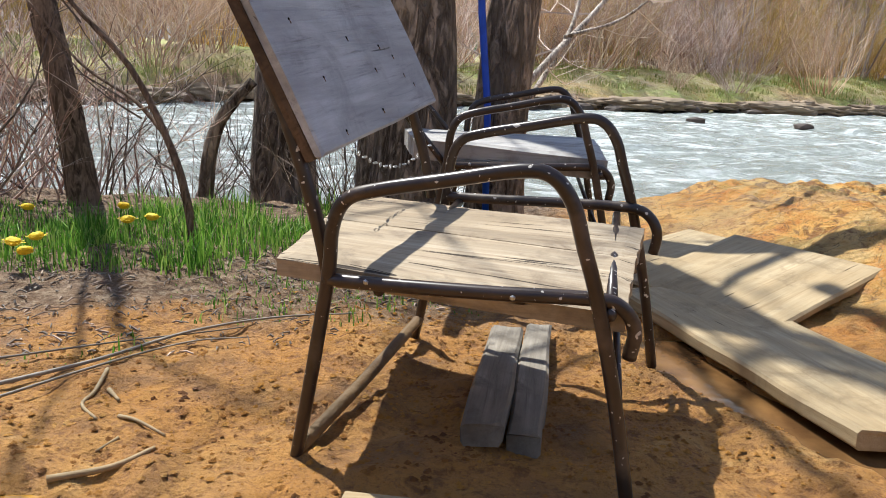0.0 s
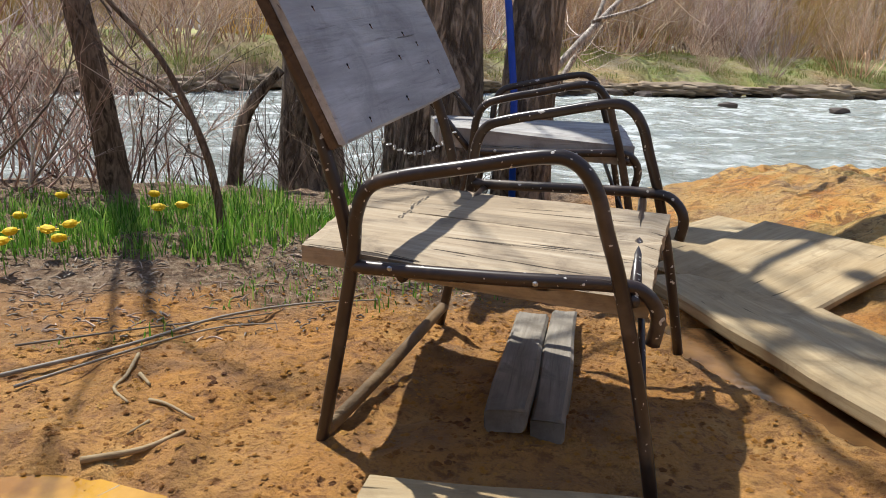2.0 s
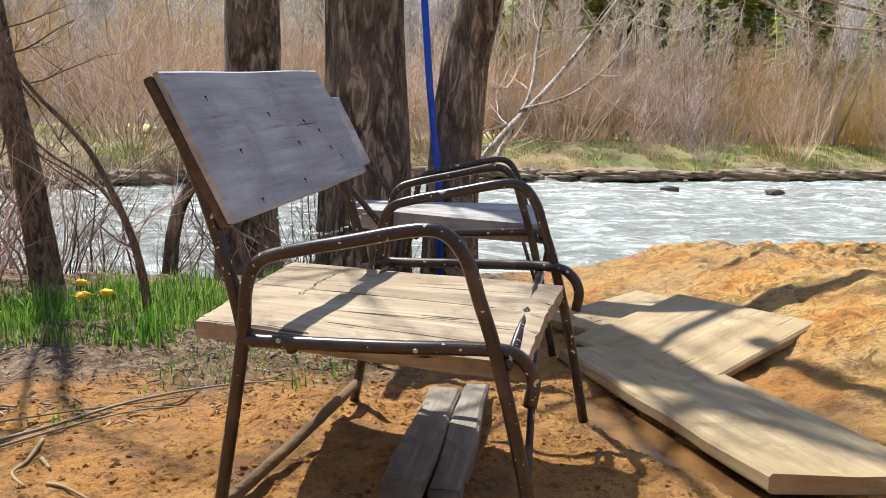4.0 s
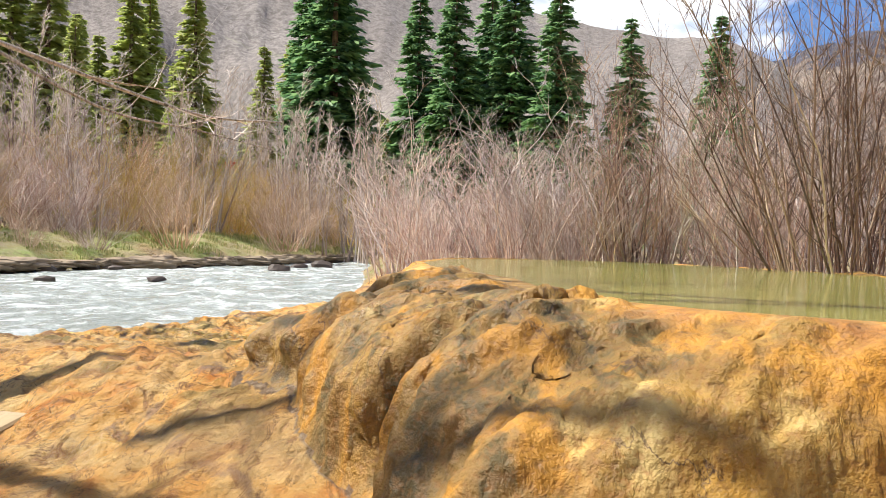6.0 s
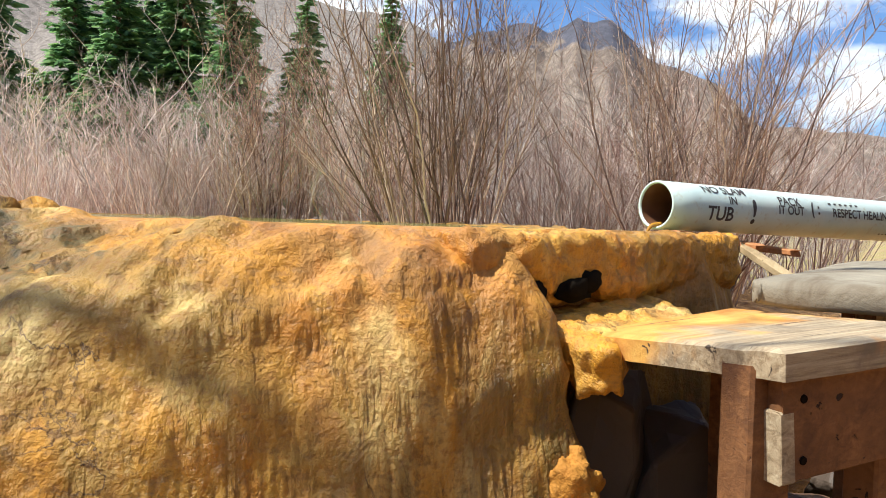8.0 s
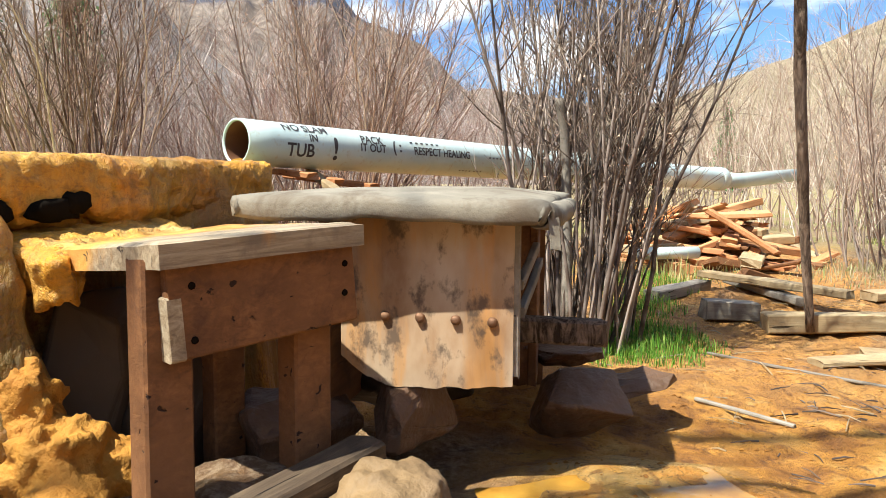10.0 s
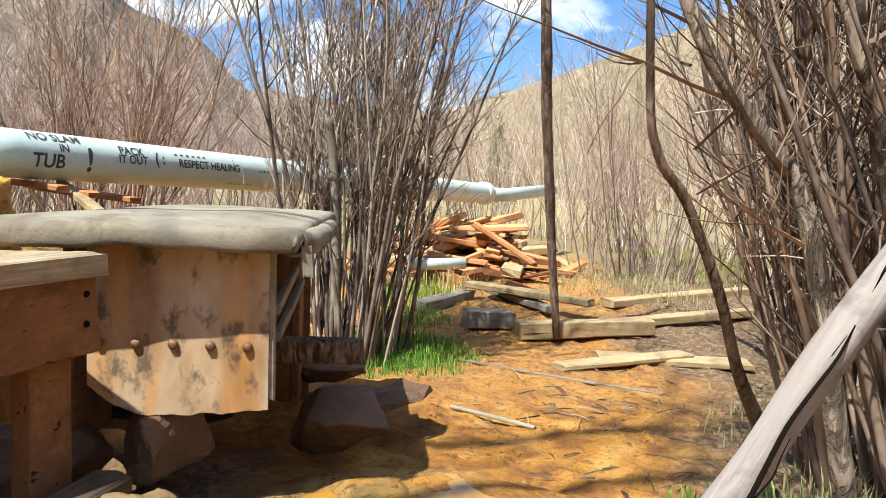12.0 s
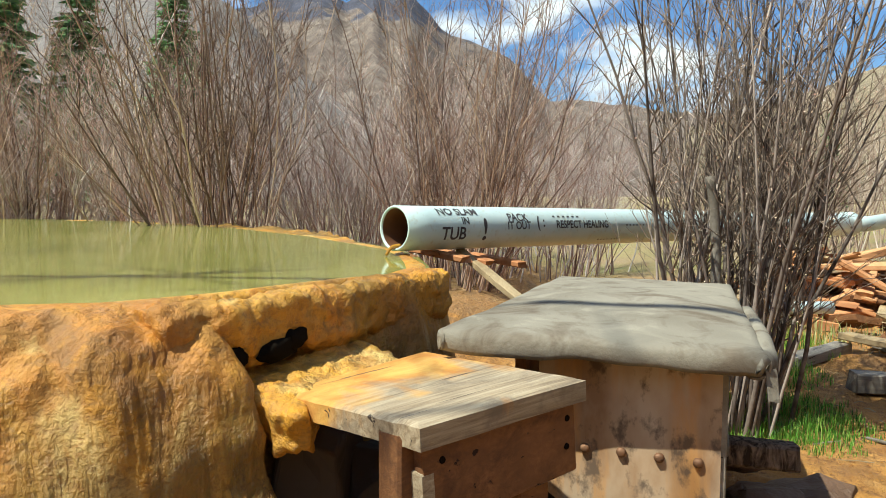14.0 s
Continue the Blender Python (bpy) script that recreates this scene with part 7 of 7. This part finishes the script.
def pipe():
    ob = empty("steel_pipe", Matrix(), "long pale green pipe with marker graffiti pouring into the tub", "pipe")
    axis = (PIPE_B - PIPE_A).normalized()
    ln = (PIPE_B - PIPE_A).length
    r = 0.103
    s = Shape()
    n, sides = 40, 40
    u = axis.orthogonal().normalized()
    w = axis.cross(u)
    verts = []
    rings = [(0.10, r - 0.012), (-0.0, r - 0.012), (-0.004, r - 0.006), (0.0, r)] + [(ln * k / n, r) for k in range(1, n + 1)]
    for a, rad in rings:
        for k in range(sides):
            t = 2 * math.pi * k / sides
            verts.append(PIPE_A + axis * a + (u * math.cos(t) + w * math.sin(t)) * rad)
    faces = [(i * sides + k, i * sides + (k + 1) % sides, (i + 1) * sides + (k + 1) % sides, (i + 1) * sides + k) for i in range(len(rings) - 1) for k in range(sides)]
    s.add(verts, faces)
    barrel = part("barrel", s, M_PIPE, ob, smooth=True)
    s = Shape()
    s.tube([PIPE_A + axis * 0.006, PIPE_A + axis * 2.5], r - 0.0125, 40, False)
    s.v += [PIPE_A + axis * 2.5]
    part("bore", s, M_PIPE_IN, ob, "rusty wet bore", smooth=True)
    for a in (ln - 0.10, 3.0):
        s = Shape()
        s.tube([PIPE_A + axis * (a - 0.08), PIPE_A + axis * (a - 0.06), PIPE_A + axis * (a + 0.06), PIPE_A + axis * (a + 0.08)], [r + 0.004, r + 0.014, r + 0.014, r + 0.004], 32)
        part("coupling", s, M_PIPE, ob, smooth=True)
    s = Shape()
    s.tube([PIPE_B, PIPE_B + axis * 0.5, PIPE_B + axis * 2.4 + Vector((0, 0, 0.12))], 0.075, 24)
    part("tail_pipe", s, M_PIPE, ob, "narrower tail pipe", smooth=True)
    wrap_text("NO SLAM", 0.062, 0.19, 0.66, axis, PIPE_A, r, barrel)
    wrap_text("IN", 0.05, 0.33, 0.20, axis, PIPE_A, r, barrel)
    wrap_text("TUB", 0.085, 0.20, -0.50, axis, PIPE_A, r, barrel)
    wrap_text("!", 0.15, 0.47, -0.55, axis, PIPE_A, r, barrel)
    wrap_text("PACK", 0.06, 0.66, 0.35, axis, PIPE_A, r, barrel)
    wrap_text("IT OUT", 0.055, 0.65, -0.05, axis, PIPE_A, r, barrel)
    wrap_text("( :", 0.08, 0.88, 0.05, axis, PIPE_A, r, barrel)
    wrap_text("RESPECT HEALING", 0.058, 1.04, -0.02, axis, PIPE_A, r, barrel)
    wrap_text("- - - - - -", 0.07, 1.02, 0.45, axis, PIPE_A, r, barrel)
    wrap_text("- - - - - - -", 0.06, 1.70, -0.02, axis, PIPE_A, r, barrel)
    wrap_text("- - - -  - - -", 0.05, 1.45, -0.85, axis, PIPE_A, r, barrel)
    water = Shape()
    water.tube(smooth_path([PIPE_A + axis * 0.03 + Vector((0, 0, -0.083)), PIPE_A - axis * 0.02 + Vector((0, 0, -0.088)), PIPE_A - axis * 0.05 + Vector((0, 0, -0.12))]), [0.014, 0.013, 0.012, 0.011, 0.010, 0.009, 0.009, 0.008, 0.007, 0.007, 0.007], 8)
    single("water_spout", water, M_PUDDLE, "trickle of spring water from the pipe mouth", "water", smooth=True)
    for a, z, k in ((0.30, 0.60, 1), (0.45, 0.58, 2), (0.7, 0.55, 3)):
        p = PIPE_A + axis * a
        s = Shape()
        s.beam((p.x - 0.10, p.y - 0.14, z), (p.x + 0.06, p.y + 0.16, z + 0.03), 0.07, 0.03, segs=6, chamfer=0.006, rough=0.01, seed=k)
        single("wooden_prop", s, M_DEBRIS, "orange-stained wooden slab propping the pipe", "wood", "pipe props")
    s = Shape()
    s.beam((4.80, 0.18, 0.62), (4.42, -0.22, 0.42), 0.05, 0.03, segs=6, chamfer=0.004, rough=0.006, seed=5)
    single("wooden_prop", s, M_PLANK, "slanting lath leaning beside the pipe", "wood", "pipe props")


def boulder(seed, size):
    """A broken stone: flat faces, worn edges."""
    rnd = random.Random(seed)
    bm = bmesh.new()
    for _ in range(17):
        p = Vector((rnd.gauss(0, 1), rnd.gauss(0, 1), rnd.gauss(0, 1))).normalized()
        m = max(abs(p.x), abs(p.y), abs(p.z))
        p = p.lerp(p / m, 0.6)
        bm.verts.new((p.x * size[0], p.y * size[1], p.z * size[2]))
    res = bmesh.ops.convex_hull(bm, input=bm.verts)
    loose = {e for e in res["geom_interior"] + res["geom_unused"] if isinstance(e, bmesh.types.BMVert)}
    bmesh.ops.delete(bm, geom=list(loose), context="VERTS")
    bmesh.ops.dissolve_limit(bm, angle_limit=0.25, verts=bm.verts, edges=bm.edges)
    bmesh.ops.bevel(bm, geom=list(bm.edges), offset=min(size) * 0.3, segments=4, profile=0.5, affect="EDGES", clamp_overlap=True)
    bmesh.ops.triangulate(bm, faces=bm.faces)
    bmesh.ops.subdivide_edges(bm, edges=bm.edges, cuts=2, use_grid_fill=True)
    bm.normal_update()
    s = Shape()
    bm.verts.index_update()
    s.add([v.co + v.normal * 0.012 * noise.fractal(v.co * 14 + Vector((seed, 0, 0)), 1.0, 2.0, 4) for v in bm.verts], [tuple(v.index for v in f.verts) for f in bm.faces])
    bm.free()
    return s


def path_side():
    rnd = random.Random(15)
    for i, (x, y, z, sx, sy, sz, mat, lab) in enumerate((
            (3.27, -0.665, -0.045, 0.16, 0.155, 0.105, M_ROCK, "dark angular boulder under the box"),
            (4.08, -1.03, -0.055, 0.17, 0.15, 0.035, M_ROCK, "flat dark stone slab"),
            (4.02, -1.22, -0.15, 0.22, 0.13, 0.04, M_ROCK, "flat dark stone slab"),
            (3.25, -0.28, -0.12, 0.20, 0.16, 0.12, M_ROCK, "wet dark stone under the box"),
            # the two cavity stones are dark backing added in place of deep shade
            (3.02, 0.13, 0.06, 0.26, 0.10, 0.26, M_WETROCK, "dark stone added as shade in the cavity under the ledge"),
            (3.16, 0.0, -0.02, 0.22, 0.14, 0.22, M_WETROCK, "dark stone added as shade in the cavity under the ledge"),
            (3.75, -0.5, -0.10, 0.24, 0.2, 0.14, M_WETROCK, "wet dark stone under the box"))):
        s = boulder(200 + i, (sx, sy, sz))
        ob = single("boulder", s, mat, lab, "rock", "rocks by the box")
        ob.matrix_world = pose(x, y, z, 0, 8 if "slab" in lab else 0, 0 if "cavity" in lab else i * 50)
    ob = single("boulder", boulder(232, (0.17, 0.15, 0.115)), M_ROCK, "dark worn boulder beside the box", "rock", "rocks by the box")
    ob.matrix_world = pose(3.64, -1.08, -0.115, 0, 6, 25)
    s = Shape()
    s.blob((0, 0, 0), (0.15, 0.125, 0.11), 231, 5, 0.26, 2.2, 0.6)
    ob = single("boulder", s, M_MUDROCK, "rounded boulder with a pale yellow crust, in the mud", "rock", "rocks by the box", smooth=True)
    ob.location = (2.66, -0.70, -0.10)
    loose_plank("old_beam", (2.32, -0.395), (2.88, -0.60), 0.10, 0.085, M_ROTTEN, "rotting split beam on the ground by the table", 31, 0.0)
    loose_plank("plank", (2.35, -1.55), (3.18, -1.86), 0.34, 0.02, M_PLANK, "flat board sunk in the orange mud", 32, 0.0, "walkway planks")
    for i, (x0, y0, x1, y1, w, t, lift, mat) in enumerate((
            (5.75, -2.15, 5.78, -3.0, 0.14, 0.10, 0.0, M_PLANK), (5.95, -1.85, 6.0, -2.15, 0.14, 0.11, 0.0, M_GREYWOOD), (6.0, -2.9, 6.25, -3.9, 0.10, 0.06, 0.0, M_PLANK),
            (6.9, -2.0, 6.2, -2.75, 0.11, 0.05, 0.10, M_PLANK), (7.0, -2.2, 6.3, -2.5, 0.10, 0.05, 0.03, M_GREYWOOD), (6.6, -3.0, 7.4, -4.6, 0.14, 0.06, 0.0, M_PLANK),
            (5.3, -2.5, 5.1, -3.3, 0.16, 0.04, 0.0, M_PLANK), (5.0, -2.2, 5.25, -3.0, 0.13, 0.03, 0.0, M_PLANK), (6.4, -1.6, 6.9, -2.0, 0.12, 0.08, 0.0, M_GREYWOOD))):
        loose_plank("broken_plank", (x0, y0), (x1, y1), w, t, mat, "sun-bleached broken plank on the path", 40 + i, lift, "broken planks")
    for i in range(150):
        y = -2.28 + rnd.gauss(0, 0.36)
        x = 8.75 + rnd.gauss(0, 0.45) + 0.25 * abs(y + 2.28)
        tall = 0.56 * max(0.0, 1 - ((y + 2.25) / 0.85) ** 2) * max(0.15, 1 - abs(x - 8.85) / 1.2)
        zc = hz(x, y) + 0.02 + tall * rnd.random() ** 0.8
        ln = rnd.uniform(0.2, 0.75)
        s = Shape()
        s.beam((-ln / 2, 0, 0), (ln / 2, 0, 0), rnd.uniform(0.06, 0.19), rnd.uniform(0.02, 0.075), segs=5, chamfer=0.008, rough=0.025, seed=i)
        pick = rnd.random()
        mat, lab = (M_DEBRIS, "rust-orange slab of broken wood in the heap") if pick < 0.62 else (M_PLANK, "bleached slab of broken wood in the heap") if pick < 0.82 else (M_BROWNWOOD, "dark brown slab of broken wood in the heap")
        ob = single("driftwood_slab", s, mat, lab, "wood", "debris heap")
        ob.matrix_world = pose(x, y, zc, rnd.uniform(-16, 16), rnd.gauss(0, 11), rnd.gauss(80, 40))
    for x0, y0, z0, x1, y1, z1, w in ((8.2, -2.25, 0.36, 8.0, -2.78, 0.02, 0.12), (8.3, -2.05, 0.30, 8.2, -2.75, 0.34, 0.10), (8.1, -1.75, 0.26, 8.3, -2.35, 0.14, 0.09)):
        s = Shape()
        a, b = Vector((x0, y0, z0)), Vector((x1, y1, z1))
        s.beam((a - b) / 2, (b - a) / 2, w, 0.05, segs=8, chamfer=0.01, rough=0.02, seed=int(z0 * 100))
        ob = single("driftwood_slab", s, M_DEBRIS, "long rust-orange board leaning on the heap", "wood", "debris heap")
        ob.location = (a + b) / 2
    s = Shape()
    s.tube([(7.6, -1.55, 0.02), (7.75, -2.1, 0.03)], 0.05, 16)
    single("pipe_offcut", s, M_PIPE, "short offcut of pale pipe on the ground", "pipe", smooth=True)
    grass_patch("grass", "fresh green grass round the willow clump", M_GRASS, [(5.25, -1.32, 0.26), (5.3, -1.68, 0.2), (5.05, -1.5, 0.22), (5.4, -1.3, 0.42), (5.3, -1.75, 0.15), (6.9, -1.6, 0.4), (6.2, -1.5, 0.3), (5.5, -1.5, 0.3), (5.15, -1.2, 0.3)], 2200, 0.13, 21, 0.0026)
    grass_patch("grass", "short green grass under the near willow", M_GRASS, [(2.95, -2.05, 0.16), (3.2, -2.25, 0.2)], 900, 0.12, 22, 0.004)
    grass_patch("dry_grass", "dry straw-coloured grass beside the path", M_DRYGRASS, [(2.9, -2.6, 0.3), (3.3, -2.7, 0.35), (3.9, -3.0, 0.5), (7.6, -3.4, 0.7), (8.4, -3.8, 0.7), (6.8, -3.6, 0.4), (7.2, -2.2, 0.3), (7.6, -1.2, 0.6)], 420, 0.17, 23, 0.004)
    grass_patch("grass", "green grass beyond the path willows", M_GRASS_PALE, [(8.8, -5.3, 0.7), (9.8, -5.6, 0.8), (8.0, -4.5, 0.5), (11.5, -5.6, 0.9), (7.4, -1.9, 0.4)], 260, 0.22, 24, 0.006)
    litter("twig_litter", "dead twigs and leaves beside the path", [(3.0, -2.4, 0.6), (4.0, -2.3, 0.7), (4.6, -2.6, 0.7), (5.4, -1.4, 0.5)], 130, 73, M_TWIG_DARK, 0.09)
    clods("mud_clods", "small clods of orange mud on the path", [(3.6, -1.7, 0.8), (4.6, -1.9, 0.9), (2.9, -1.6, 0.5)], 260, 76)
    litter("straw_litter", "pale straw and chips along the path", [(4.6, -1.9, 0.9), (5.6, -2.6, 0.8), (6.8, -3.0, 1.0), (6.5, -2.2, 0.7)], 45, 74, M_PLANK, 0.10)
    loose_plank("stick", (4.3, -1.55), (4.05, -1.85), 0.018, 0.014, M_GREYWOOD, "dry stick on the orange mud", 51, 0.0, "sticks")
    loose_plank("stick", (5.2, -1.75), (4.6, -2.6), 0.016, 0.014, M_GREYWOOD, "dry stick on the orange mud", 52, 0.0, "sticks")
    s = Shape()
    s.tube(smooth_path([(5.12, -1.05, -0.15), (5.12, -1.04, 0.4), (5.11, -1.02, 0.8), (5.09, -0.99, 0.99)]), list(np.linspace(0.026, 0.022, 16)), 8)
    single("stake", s, M_GREYWOOD, "broken grey stake in front of the willow clump", "stake", smooth=True)


def puddle(spots, label, seed):
    """Flat water; the uneven ground makes its shore."""
    for x, y, a, b, up in spots:
        s = Shape()
        n = 40
        z = up
        s.add([(x + a * math.cos(t) * (1 + 0.3 * math.sin(3 * t + x)), y + b * math.sin(t) * (1 + 0.3 * math.cos(2 * t + y)), z) for t in np.linspace(0, 2 * math.pi, n, endpoint=False)], [tuple(range(n))])
        single("puddle", s, M_PUDDLE, label, "puddle", "puddles")


def puddle_mat(name, deep, shoal):
    g = Graph(name, 0.02, spec=0.5)
    g.b.inputs["IOR"].default_value = 1.5
    g.bump(g.noise(22.0, 4), 0.25, 0.006)
    return g.done(g.ramp(g.noise(6.0, 5), [(0.35, deep), (0.65, shoal)]))


M_PUDDLE = puddle_mat("shallow_water", (0.28, 0.13, 0.02), (0.50, 0.27, 0.045))
M_RILL = puddle_mat("muddy_rill", (0.11, 0.055, 0.022), (0.24, 0.125, 0.045))
plant_far()
plant_thickets()
path_trees()
river_trees()
overhead_limbs()
seats()
chair_ground()
side_table()
storage_box()
pipe()
path_side()
puddle([(3.15, -1.38, 0.17, 0.15, -0.194), (3.0, -1.02, 0.2, 0.2, -0.198)], "shallow clear puddle on the orange mud", 3)
puddle([(-0.82, 1.24, 0.42, 0.22, -0.008)], "shallow orange puddle in the silt", 5)
rill = Shape()
left, right = [], []
for i, (x, y) in enumerate(RILL):
    ahead, behind = RILL[min(i + 1, len(RILL) - 1)], RILL[max(i - 1, 0)]
    t = Vector((ahead[1] - behind[1], behind[0] - ahead[0], 0)).normalized() * 0.10
    left.append((x + t.x, y + t.y, 0.004))
    right.append((x - t.x, y - t.y, 0.004))
n = len(left)
rill.add(left + right, [(i, i + 1, n + i + 1, n + i) for i in range(n - 1)])
single("rill", rill, M_RILL, "rill of shallow spring water beside the walkway planks", "water")
s = Shape()
s.beam((36, 90, 9.5), (44, 92, 9.5), 7, 0.3, segs=3)
single("distant_roof", s, M_ROOF, "small red roof far across the valley", "roof")
